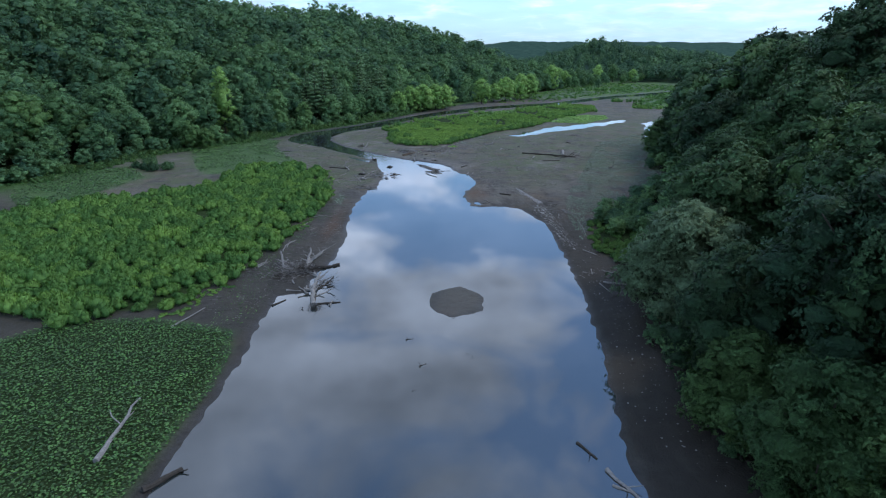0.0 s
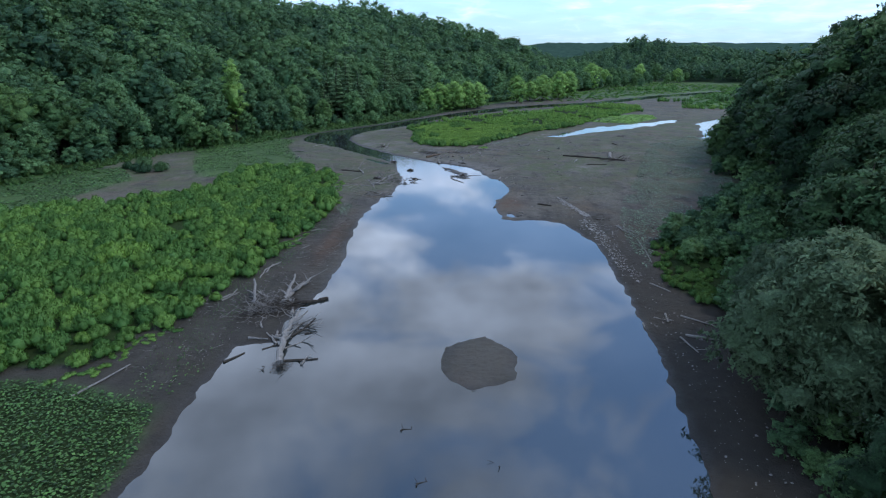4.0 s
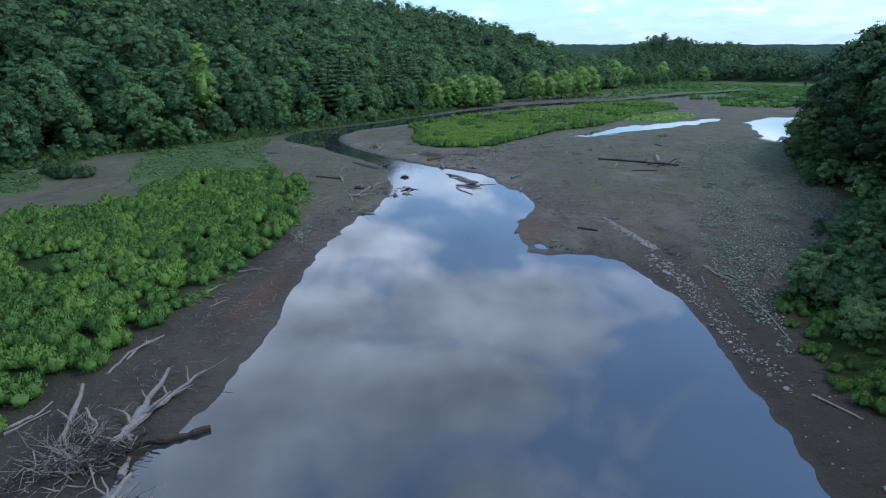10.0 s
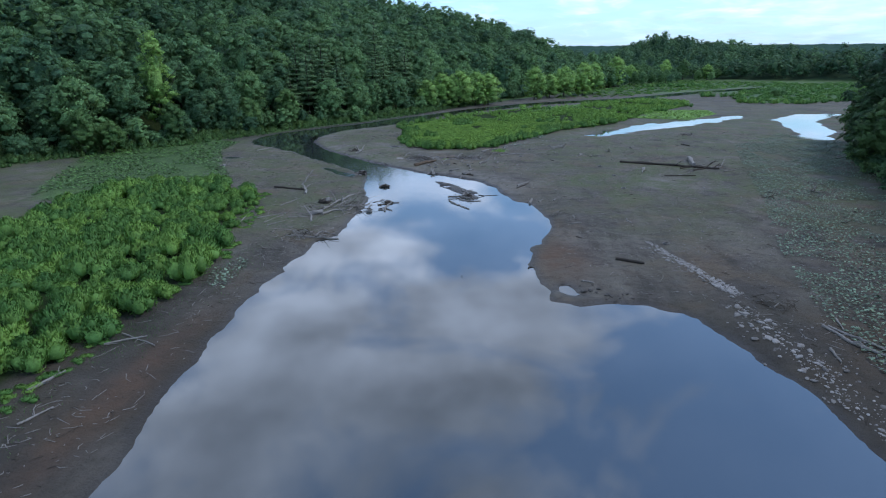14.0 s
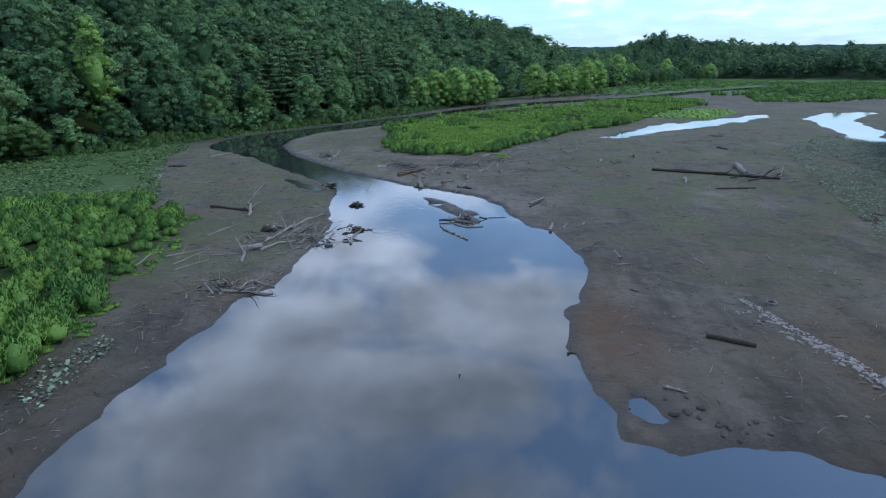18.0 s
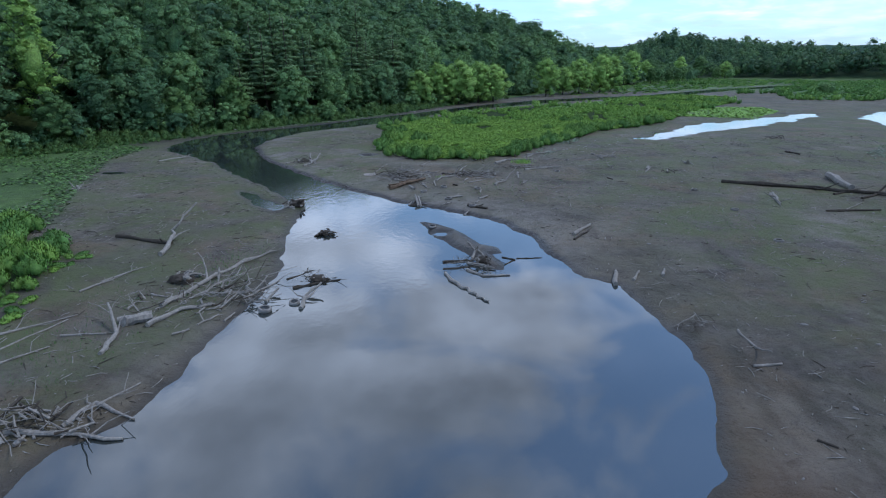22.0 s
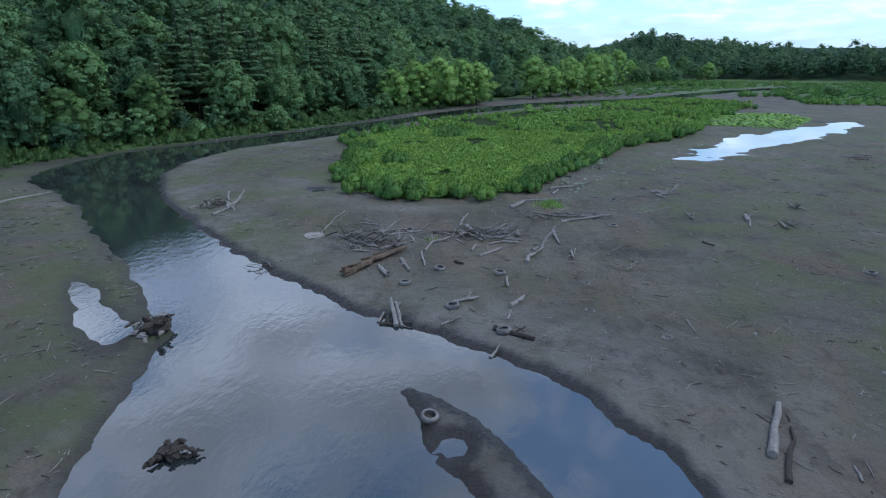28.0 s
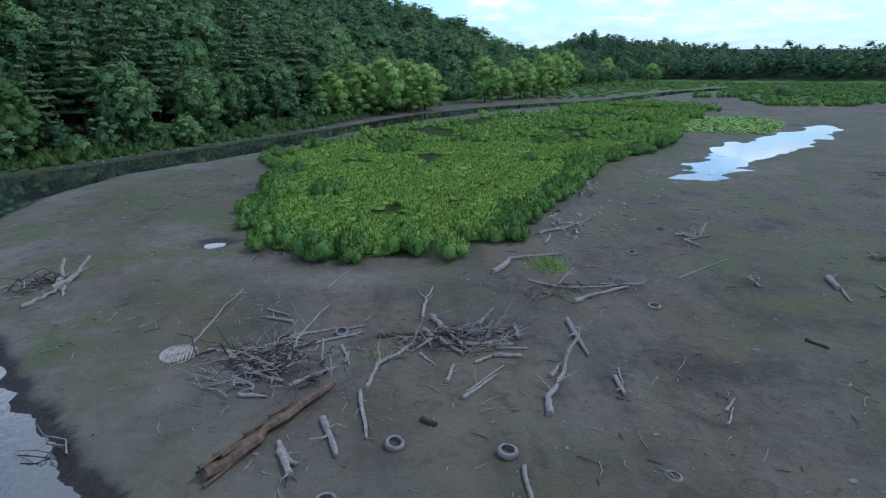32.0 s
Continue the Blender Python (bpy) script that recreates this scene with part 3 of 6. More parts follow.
    silt = np.exp(-((x + 9.5) / 5) ** 2 - ((y - 186.6) / 1.5) ** 2) + 0.8 * np.exp(-((x - 28) / 6) ** 2 - ((y - 155) / 5) ** 2) + 0.75 * cut * smooth(8, 2, sd) + 0.5 * np.exp(-((x - 35) / 12) ** 2 - ((y - 222) / 7) ** 2) + 0.5 * np.exp(-((x + 38) / 7) ** 2 - ((y - 182) / 6) ** 2)
    bars = 0.55 * smooth(-1.2, 0.3, bar)
    return z, sd, dict(silt=np.clip(silt, 0, 1), dark_mud_shade=dark_mud_shade, canopy=smooth(600, 800, np.hypot(x, y)) * smooth(1, 6, wood), grass=grass, litter_and_gap_shade=litter_and_gap_shade, green=np.clip(green, 0, 1), rust=np.clip(rust * 1.3 * (sd > 0), 0, 1), wet=np.maximum.reduce([bars, smooth(1.0, 0.05, sd) * (sd > -3) * 0.75, cut * 1.6 * smooth(0.75, 0.3, sd) * (sd > -1)]))


def spread_axis(lo, a, b, hi, step, grow=1.09):
    """Grid lines: even from a to b, wider and wider outside."""
    out = list(np.arange(a, b + step / 2, step))
    s = step
    while out[-1] < hi:
        s *= grow
        out.append(out[-1] + s)
    s = step
    while out[0] > lo:
        s *= grow
        out.insert(0, out[0] - s)
    return np.array(out)


def build_ground():
    gx, gy = spread_axis(-2600, -30, 22, 2600, 0.36, 1.04), spread_axis(-160, 52, 205, 4200, 0.38, 1.03)
    x, y = (a.ravel() for a in np.meshgrid(gx, gy, indexing="ij"))
    z, sd, zones = land(x, y)
    n, m = len(gx), len(gy)
    i, j = (a.ravel() for a in np.meshgrid(np.arange(n - 1), np.arange(m - 1), indexing="ij"))
    faces = np.stack([i * m + j, (i + 1) * m + j, (i + 1) * m + j + 1, i * m + j + 1], -1)
    me = mesh_of("ground", np.stack([x, y, z], -1), faces, [MUD], True)
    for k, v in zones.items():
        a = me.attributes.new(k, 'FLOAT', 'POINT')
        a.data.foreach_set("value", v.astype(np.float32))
    tagged(new("ground", me), "drained river bed of grey-brown mud between wooded hills", "ground", kind="structure")


def build_water():
    gx, gy = spread_axis(-120, -60, 30, 260, 3.0, 1.3), spread_axis(-130, 24, 260, 560, 3.0, 1.3)
    x, y = (a.ravel() for a in np.meshgrid(gx, gy, indexing="ij"))
    n, m = len(gx), len(gy)
    i, j = (a.ravel() for a in np.meshgrid(np.arange(n - 1), np.arange(m - 1), indexing="ij"))
    faces = np.stack([i * m + j, (i + 1) * m + j, (i + 1) * m + j + 1, i * m + j + 1], -1)
    me = mesh_of("water", np.stack([x, y, 0 * x + LEVEL], -1), faces, [WATER], True)
    a = me.attributes.new("riffle", 'FLOAT', 'POINT')
    rif = np.exp(-((x + 10) / 7) ** 2 - ((y - 150) / 12) ** 2) + 2.4 * np.exp(-((x + 21) / 11) ** 2 - ((y - 173) / 13) ** 2)
    a.data.foreach_set("value", np.clip(rif, 0, 2.0).astype(np.float32))
    tagged(new("water", me), "smooth shallow river water that mirrors the cloudy sky", "water", kind="structure")


build_ground()
build_water()


def height(x, y):
    return float(land(np.array([float(x)]), np.array([float(y)]))[0][0])


# ---- plants ----
def rot_to(n, spin):
    """Frames whose third axis is n."""
    ref = np.where(np.abs(n[:, 2:3]) > 0.95, [[1.0, 0, 0]], [[0, 0, 1.0]])
    u = np.cross(ref, n)
    u /= np.linalg.norm(u, axis=1)[:, None]
    v = np.cross(n, u)
    c, s = np.cos(spin)[:, None], np.sin(spin)[:, None]
    return c * u + s * v, -s * u + c * v


def sprays(centres, normals, size, rnd, aspect=0.6):
    """Leaf sprays that lie at low angles: four corners, two triangles each."""
    n = len(centres)
    u, v = rot_to(normals, rnd.rand(n) * 6.283)
    s = (size * (0.6 + 0.8 * rnd.rand(n)))[:, None]
    a, b = u * s, v * s * aspect
    fold = normals * s * 0.25
    verts = np.stack([centres - a - fold, centres - b, centres + a - fold, centres + b], 1).reshape(-1, 3)
    k = np.arange(n)[:, None] * 4
    return verts, np.concatenate([k + [0, 1, 3], k + [1, 2, 3]])


def leaflets(centres, facing, size, rnd, slim=1.0):
    """Small pointed leaves, one triangle each, that face roughly outwards."""
    n = len(centres)
    f = facing + 0.9 * unit(rnd, n)
    f /= np.linalg.norm(f, axis=1)[:, None]
    u, v = rot_to(f, rnd.rand(n) * 6.283)
    s = (size * (0.55 + 0.9 * rnd.rand(n)))[:, None]
    return np.stack([centres - u * s * 0.5 * slim - v * s * 0.35, centres + u * s * 0.5 * slim - v * s * 0.35, centres + v * s * 0.8], 1).reshape(-1, 3)


def faced(v, nrm):
    """Turns loose triangles round where they lie against their shading normal."""
    v = v.reshape(-1, 3, 3).copy()
    back = (np.cross(v[:, 1] - v[:, 0], v[:, 2] - v[:, 0]) * nrm).sum(1) < 0
    v[back] = v[back][:, [1, 0, 2]]
    return v.reshape(-1, 3)


def unit(rnd, n, up=0.0):
    d = rnd.normal(size=(n, 3))
    d[:, 2] += up
    return d / np.linalg.norm(d, axis=1)[:, None]


ICO = bmesh.new()
bmesh.ops.create_icosphere(ICO, subdivisions=2, radius=1.0)
ICO_V = np.array([v.co[:] for v in ICO.verts])
ICO_F = np.array([[v.index for v in f.verts] for f in ICO.faces])
ICO.free()
ICO0 = bmesh.new()
bmesh.ops.create_icosphere(ICO0, subdivisions=0, radius=1.0)
ICO0_V = np.array([v.co[:] for v in ICO0.verts])
ICO0_F = np.array([[v.index for v in f.verts] for f in ICO0.faces])
ICO0.free()
ICO1 = bmesh.new()
bmesh.ops.create_icosphere(ICO1, subdivisions=1, radius=1.0)
ICO1_V = np.array([v.co[:] for v in ICO1.verts])
ICO1_F = np.array([[v.index for v in f.verts] for f in ICO1.faces])
ICO1.free()


def crown(rnd, lobes, leaves, size, inner=0.54, droop=0.0, ball=None):
    """A crown: leafy lobes (centre, radii), each shingled with flat sprays of small leaves."""
    h = Heap()
    bv, bf = ball or (ICO_V, ICO_F)
    mid = np.mean([c for c, _ in lobes], axis=0) - [0, 0, 1.5]
    weight = np.array([r[0] * r[1] + r[0] * r[2] for _, r in lobes])
    for (c, r), k in zip(lobes, (weight / weight.sum() * leaves).astype(int)):
        c, r = np.array(c), np.array(r)
        m = max(k // 10, 4)
        sd = unit(rnd, m, 0.35)
        sp = c + sd * r * (0.72 + 0.42 * rnd.rand(m) ** 1.2)[:, None]
        sp[:, 2] -= droop * rnd.rand(m) * r[2]
        own = rnd.randint(0, m, k)
        lay = sd * 0.55 + [0, 0, 0.6]
        lay = (lay / np.linalg.norm(lay, axis=1)[:, None])[own]
        d = unit(rnd, k)
        d = d - 0.7 * (d * lay).sum(1)[:, None] * lay
        pos = sp[own] + d * (size * 2.1 * (0.25 + 0.75 * rnd.rand(k)))[:, None]
        out = pos - mid
        out /= np.linalg.norm(out, axis=1)[:, None] + 1e-6
        nrm = sd[own] * 0.62 + out * 0.5 + 0.22 * unit(rnd, k) + [0, 0, 0.36]
        nrm /= np.linalg.norm(nrm, axis=1)[:, None]
        h.add(faced(leaflets(pos, lay, size, rnd, 0.6 if droop else 0.9), nrm), None, np.arange(3 * k).reshape(-1, 3), np.repeat(nrm, 3, axis=0))
        wave = np.sin(bv @ rnd.normal(size=(3, 5)) * 3.6 + 6.28 * rnd.rand(5)).sum(1) * 0.07
        mass = c + bv * r * (inner * (0.97 + wave + 0.2 * (rnd.rand(len(bv)) - 0.5)))[:, None]
        mass[:, 2] -= droop * 0.35 * r[2] * np.clip(-bv[:, 2], 0, 1)
        out = mass - mid
        out /= np.linalg.norm(out, axis=1)[:, None] + 1e-6
        nrm = bv * 0.75 + out * 0.5 + [0, 0, 0.3]
        h.add(mass, None, bf, nrm / np.linalg.norm(nrm, axis=1)[:, None])
    return h


def broad_lobes(rnd, hgt, rad, base, n):
    """Domed crown: many small lobes over an egg-shaped body, wide in the upper half."""
    out = [((0, 0, base + (hgt - base) * 0.50), (rad * 0.66, rad * 0.66, (hgt - base) * 0.40))]
    small = 1.0 if n < 14 else (14 / n) ** 0.32
    for k in range(n):
        a = k * 2.4 + 0.9 * rnd.rand()
        f = ((k + 0.5) / n) ** 0.85
        s = math.sin(math.pi * (0.14 + 0.80 * f)) ** 0.7
        w = rad * 0.78 * s * (0.72 + 0.42 * rnd.rand()) if f < 0.93 else rad * 0.18 * rnd.rand()
        r = rad * (0.22 + 0.36 * rnd.rand() ** 1.6) * small
        z = base + r * 0.7 + (hgt - base - 1.3 * r) * f
        out.append(((w * math.cos(a), w * math.sin(a), z), (r * 1.08, r * 1.08, r * 0.70)))
    return out


def trunk_mesh(rnd, name, hgt, r0, limbs=5, lean=0.4):
    h = Heap()
    n = 7
    z = np.linspace(-0.4, hgt, n)
    axis = np.stack([lean * np.sin(z / hgt * 2) * (rnd.rand() - 0.5), lean * np.sin(z / hgt * 2.4) * (rnd.rand() - 0.5), z], -1)
    rad = r0 * (1 - 0.8 * np.linspace(0, 1, n))
    rad[0] *= 1.5
    h.add(*tube(axis, rad, 7, 0.2, rnd))
    for k in range(limbs):
        f = 0.35 + 0.5 * k / limbs
        p0 = np.array([np.interp(f * hgt, z, axis[:, i]) for i in range(3)])
        a = k * 2.4 + rnd.rand()
        ln = hgt * (0.36 - 0.2 * f + 0.05 * rnd.rand())
        d = np.array([math.cos(a), math.sin(a), 0.7])
        q = p0 + np.outer(np.linspace(0, 1, 4), d) * ln + np.outer(np.linspace(0, 1, 4) ** 2, [0, 0, 0.25 * ln])
        h.add(*tube(q, r0 * np.linspace(0.42, 0.1, 4), 4))
    return h.mesh(name, [BARK], True)


def tree_kind(name, rnd, hgt, rad, base, leaves, size, leaf, lobes=16, r0=0.28, label="", group="", droop=0.0, inner=0.68, ball=None):
    """A tree at the origin: an Empty with trunk and crown."""
    ob = new(name)
    ob.empty_display_size = 0.3
    part("trunk", trunk_mesh(rnd, "trunk", hgt * 0.86, r0), ob)
    part("crown", crown(rnd, broad_lobes(rnd, hgt, rad, base, lobes), leaves, size, inner, droop, ball).mesh("crown", [leaf]), ob)
    return tagged(ob, label, "tree", group)


def pine_kind(name, rnd, hgt, rad, leaves, label, group):
    ob = new(name)
    part("trunk", trunk_mesh(rnd, "trunk", hgt * 0.97, 0.3, 0, 0.2), ob)
    lobes = []
    tiers = 11
    for k in range(tiers):
        f = k / (tiers - 1)
        z = hgt * (0.22 + 0.76 * f)
        w = rad * (1.0 - f) ** 0.8 + 0.25
        for j in range(5 if f < 0.7 else 3):
            a = j * 6.283 / 5 + k * 0.9 + 0.4 * rnd.rand()
            s = w * (0.75 + 0.5 * rnd.rand())
            lobes.append(((0.55 * s * math.cos(a), 0.55 * s * math.sin(a), z + 0.3 * rnd.rand()), (0.30 * s + 0.25 + 0.25 * s * abs(math.cos(a)), 0.30 * s + 0.25 + 0.25 * s * abs(math.sin(a)), 0.32 + 0.05 * s)))
    part("crown", crown(rnd, lobes, leaves, 0.34, 0.62, ball=(ICO1_V, ICO1_F)).mesh("crown", [LEAF_PINE]), ob)
    return tagged(ob, label, "tree", group)


def put(kind, x, y, turn=0.0, scale=1.0, sink=0.15, z=None):
    m = Matrix.Translation((x, y, (height(x, y) if z is None else z) - sink)) @ Matrix.Rotation(turn, 4, 'Z')
    ob = copy_thing(kind, m)
    ob.scale = (scale, scale, scale * (0.92 + 0.16 * ((x * 7.13 + y * 3.7) % 1.0)))
    return ob


def drop_kind(kind):
    """Takes the pattern away once its copies stand."""
    for o in (*kind.children_recursive, kind):
        bpy.data.objects.remove(o)


def scatter(rnd, poly, gap, d0, d1, jitter=0.38):
    """Places inside an outline, between two distances from its edge."""
    p = np.array(poly)
    xs, ys = np.meshgrid(np.arange(max(p[:, 0].min(), -420), min(p[:, 0].max(), 900), gap), np.arange(max(p[:, 1].min(), -30), min(p[:, 1].max(), 1250), gap * 0.87))
    xs[1::2] += gap / 2
    x, y = xs.ravel(), ys.ravel()
    x = x + (rnd.rand(len(x)) - 0.5) * 2 * jitter * gap
    y = y + (rnd.rand(len(y)) - 0.5) * 2 * jitter * gap
    d = inside(poly, x, y)
    k = (d >= d0) & (d < d1)
    return x[k], y[k], d[k]


def heights(x, y):
    return land(np.asarray(x, float), np.asarray(y, float))[0]


def seen_zone(x, y):
    """The part of the valley that lies along the flight, with a margin."""
    return (x > -0.95 * np.maximum(y, 0) - 25) & (x < 0.98 * np.maximum(y, -10) + 42) & (y > -6)


rs = np.random.RandomState(5)
WOODS = [tree_kind("tree", rs, 13.5 + 1.4 * k, 5.0 + 0.5 * (k % 3), 0.9, 5200, 0.40, LEAF_WOODS_LIT, 34, 0.26, "broadleaf tree with a dense dark green crown at the wood's edge", "trees on the west bank", inner=0.62, ball=(ICO0_V, ICO0_F)) for k in range(5)]
PINES = [pine_kind("pine_tree", rs, 19 + 2 * k, 4.8, 2300, "tall white pine with tiered dark green branches", "pines on the west bank") for k in range(2)]
LIGHT = [tree_kind("willow_tree", rs, 13.5 + 2 * k, 6.0, 0.0, 5200, 0.32, LEAF_LIGHT, 44, 0.22, "light yellow-green willow tree on the river bank", "light green willows on the bank", inner=0.64) for k in range(2)]
POPLAR = tree_kind("poplar_tree", rs, 26, 4.0, 3.0, 4200, 0.34, LEAF_LIGHT, 40, 0.26, "tall slender poplar with a light green crown", "trees on the west bank")
BUSH = [tree_kind("shrub", rs, 4.4 + k, 2.7, 0.2, 1300, 0.26, LEAF_WOODS_LIT, 18, 0.09, "rounded dark green shrub at the foot of the wood", "shrubs at the wood's edge", ball=(ICO1_V, ICO1_F)) for k in range(3)]
BANK = [tree_kind("bank_tree", rs, 14 + 1.5 * k, 5.4, 0.8, 4600, 0.38, (LEAF_BANK_SHADED, LEAF_BRIGHT)[k % 2], 34, 0.3, "large broadleaf tree with a dense dark green crown", "trees on the east bank", ball=(ICO0_V, ICO0_F)) for k in range(3)]
NEAR = [tree_kind("bank_tree", rs, 14 + 1.5 * k, 5.2, 0.8, 19000, 0.24, LEAF_BANK_SHADED, 44, 0.3, "large broadleaf tree with a dense dark green crown", "trees on the east bank", inner=0.6) for k in range(4)]
BRIGHT = tree_kind("bank_tree", rs, 13, 4.6, 0.6, 17000, 0.24, LEAF_BRIGHT, 40, 0.3, "broadleaf tree with a fresh light green crown", "trees on the east bank", inner=0.6)
OSIER = [tree_kind("osier_willow", rs, 12 + 1.5 * k, 5.6, 0.2, 34000, 0.27, LEAF_WILLOW, 40, 0.2, "bushy grey-green willow leaning over the east bank", "grey willows on the east bank", 0.5, inner=0.62) for k in range(2)]
FRESH = [tree_kind("tree", rs, 13 + 2 * k, 5.0, 1.2, 4200, 0.34, LEAF_FRESH, 36, 0.26, "broadleaf tree with a fresh light green crown at the wood's edge", "trees on the west bank") for k in range(2)]

FRESH_AT = ((-109, 141, 1.1), (-104, 157, 1.15), (-110, 150, 1.25), (-100, 166, 0.95), (-113, 134, 1.2), (-80, 180, 0.6), (-76, 183, 0.55), (-72, 200, 0.6), (-63, 222, 0.75), (-56, 233, 0.7))

# west wood: the front rows as single trees
x, y, d = scatter(rs, WOOD_WEST, 7.4, 2.5, 25)
k = seen_zone(x, y) & (y > 70) & (y < 560)
x, y, d = x[k], y[k], d[k]
z = heights(x, y)
for n in range(len(x)):
    if min(math.hypot(x[n] - a, y[n] - c) for a, c in ((-78, 205), (-75, 200), *(q[:2] for q in FRESH_AT))) < 5.0:
        continue
    piny = (-62 < x[n] < -20) and (235 < y[n] < 330) and d[n] > 7
    kind = PINES[n % 2] if piny and n % 3 != 0 else WOODS[n % 5]
    put(kind, x[n], y[n], rs.rand() * 6.28, (0.62 if d[n] < 7 else 0.8) + 0.4 * rs.rand() ** 2, z=z[n])
x, y, d = scatter(rs, WOOD_WEST, 4.4, -2.0, 4.0)
k = seen_zone(x, y) & (y > 90) & (y < 420) & (rs.rand(len(x)) < np.where((y > 205) & (y < 300) & (d < 2), 0.25, 0.9))
z = heights(x, y)
for n in np.flatnonzero(k):
    put(BUSH[n % 3], x[n], y[n], rs.rand() * 6.28, 0.6 + 0.5 * rs.rand(), z=z[n])
for x1, y1, k, s in ((-23, 299, 0, 0.88), (-17, 305, 1, 0.92), (-10.5, 309, 0, 1.1), (-4, 318, 1, 0.98), (1.5, 324, 0, 1.0), (24, 359, 1, 1.02), (41, 380, 0, 1.2), (52, 390, 1, 1.08), (33, 374, 0, 0.95), (60, 404, 1, 1.1)):
    put(LIGHT[k], x1, y1, x1, s)
for n, (x1, y1) in enumerate(((62, 452), (72, 470), (92, 500), (100, 520), (112, 540), (120, 560), (128, 590), (140, 610), (118, 600), (150, 632), (168, 640), (185, 642), (205, 636))):
    put((LIGHT[0], FRESH[0], LIGHT[1], FRESH[1])[n % 4], x1, y1, n, 1.0 + 0.14 * (n % 3))
for n in range(22):
    f = n / 21
    put((FRESH[0], WOODS[1], BUSH[2], FRESH[1])[n % 4], 84 + 126 * f + 9 * rs.normal(), 498 + 150 * f + 7 * rs.normal(), n, (0.8, 0.75, 1.3, 0.7)[n % 4])
put(BUSH[0], 147, 380, 0.4, 1.2)
put(BUSH[1], 152, 383, 1.4, 0.8)
put(POPLAR, -77.5, 204.5, 1.0)

for n, (x1, y1, s) in enumerate(FRESH_AT):
    put(FRESH[n % 2], x1, y1, 1.7 * n, s)

# east wood
x, y, d = scatter(rs, WOOD_EAST, 6.4, 1.5, 26)
k = seen_zone(x, y) & (y < 240) & (x < 140) & ((y < 82) | (y > 150) | (x > 0.40 * (y - 5) + 7))
x, y, d = x[k], y[k], d[k]
z = heights(x, y)
for n in range(len(x)):
    if min(math.hypot(x[n] - a, y[n] - c) for a, c in ((29, 57), (28, 67), (33, 77), (27.5, 46))) < 5.5:
        continue
    kinds = (*NEAR, BRIGHT, BRIGHT) if y[n] < 105 else BANK
    put(kinds[rs.randint(len(kinds))], x[n], y[n], rs.rand() * 6.28, (0.72 if d[n] < 6 else 1.05) + 0.3 * rs.rand(), z=z[n])
for x1, y1, k, s in ((26.8, 58, 0, 1.2), (28, 68, 1, 0.62), (33, 77, 0, 0.7), (27.5, 46, 1, 0.7)):
    put(OSIER[k], x1, y1, y1, s)
for x1, y1, s in ((22.6, 37, 0.85), (23.5, 29, 0.9), (26, 24, 0.95)):
    put(BRIGHT, x1, y1, y1, s)
for n, (x1, y1, s) in enumerate(((26, 70, 0.5), (28, 76, 0.6), (31, 82, 0.7), (37.5, 92, 0.7), (44, 104, 0.8), (49.5, 116, 0.7), (25.5, 56, 0.45), (26, 46, 0.5), (25, 34, 0.55), (54, 126, 0.7), (61, 143, 0.8), (26, 24, 0.6), (65, 165, 0.8), (71, 178, 0.9))):
    put(BUSH[n % 3], x1, y1, n, s)
x, y, d = scatter(rs, WOOD_EAST, 3.7, -0.5, 6.5)
k = seen_zone(x, y) & (y > 20) & (y < 185) & ((y < 82) | (y > 150) | (x > 0.40 * (y - 5) + 2.5))
z = heights(x, y)
for n in np.flatnonzero(k):
    put(BUSH[n % 3], x[n], y[n], rs.rand() * 6.28, (0.35 if d[n] < 2 else 0.6) + 0.3 * rs.rand(), z=z[n])
x, y, d = scatter(rs, SHRUBS_EAST, 2.7, 0.2, 99, 0.45)
z = heights(x, y)
for n in range(len(x)):
    put(BUSH[n % 3], x[n], y[n], rs.rand() * 6.28, 0.38 + 0.32 * rs.rand(), z=z[n])
for kind in (*WOODS, *PINES, *LIGHT, POPLAR, *BUSH, *BANK, *NEAR, BRIGHT, *OSIER, *FRESH):
    drop_kind(kind)


def stamp(name, shapes, x, y, z, scale, turn, pick, mats, label, category, flat=None):
    """Many copies of a few shapes (verts, tris) as one object."""
    vs, fs, ws, ss, n = [], [], [], [], 0
    for k, (sv, sf, sw, *slot) in enumerate(shapes):
        m = np.flatnonzero(pick == k)
        if not len(m):
            continue
        c, s = np.cos(turn[m])[:, None], np.sin(turn[m])[:, None]
        zs = scale[m][:, None] * (1.0 if flat is None else flat[m][:, None])
        px = (sv[None, :, 0] * c - sv[None, :, 1] * s) * scale[m][:, None] + x[m][:, None]
        py = (sv[None, :, 0] * s + sv[None, :, 1] * c) * scale[m][:, None] + y[m][:, None]
        pz = sv[None, :, 2] * zs + z[m][:, None]
        if sw is not None:
            ws.append(np.stack([sw[None, :, 0] * c - sw[None, :, 1] * s, sw[None, :, 0] * s + sw[None, :, 1] * c, sw[None, :, 2] + 0 * c], -1).reshape(-1, 3))
        vs.append(np.stack([px, py, pz], -1).reshape(-1, 3))
        fs.append((sf[None] + (np.arange(len(m)) * len(sv))[:, None, None] + n).reshape(-1, 3))
        n += len(m) * len(sv)
        if slot:
            ss.append(np.tile(slot[0], len(m)))
    me = mesh_of(name, np.concatenate(vs), np.concatenate(fs), mats, slots=np.concatenate(ss) if ss else None, normals=np.concatenate(ws) if ws else None)
    tone = np.concatenate([np.repeat(np.random.RandomState(k).rand((pick == k).sum()) * 1.3 - 0.9, len(sv)) for k, (sv, *_) in enumerate(shapes) if (pick == k).any()])
    me.attributes.new("tone", 'FLOAT', 'POINT').data.foreach_set("value", tone.astype(np.float32))
    return tagged(new(name, me), label, category, kind="stuff")


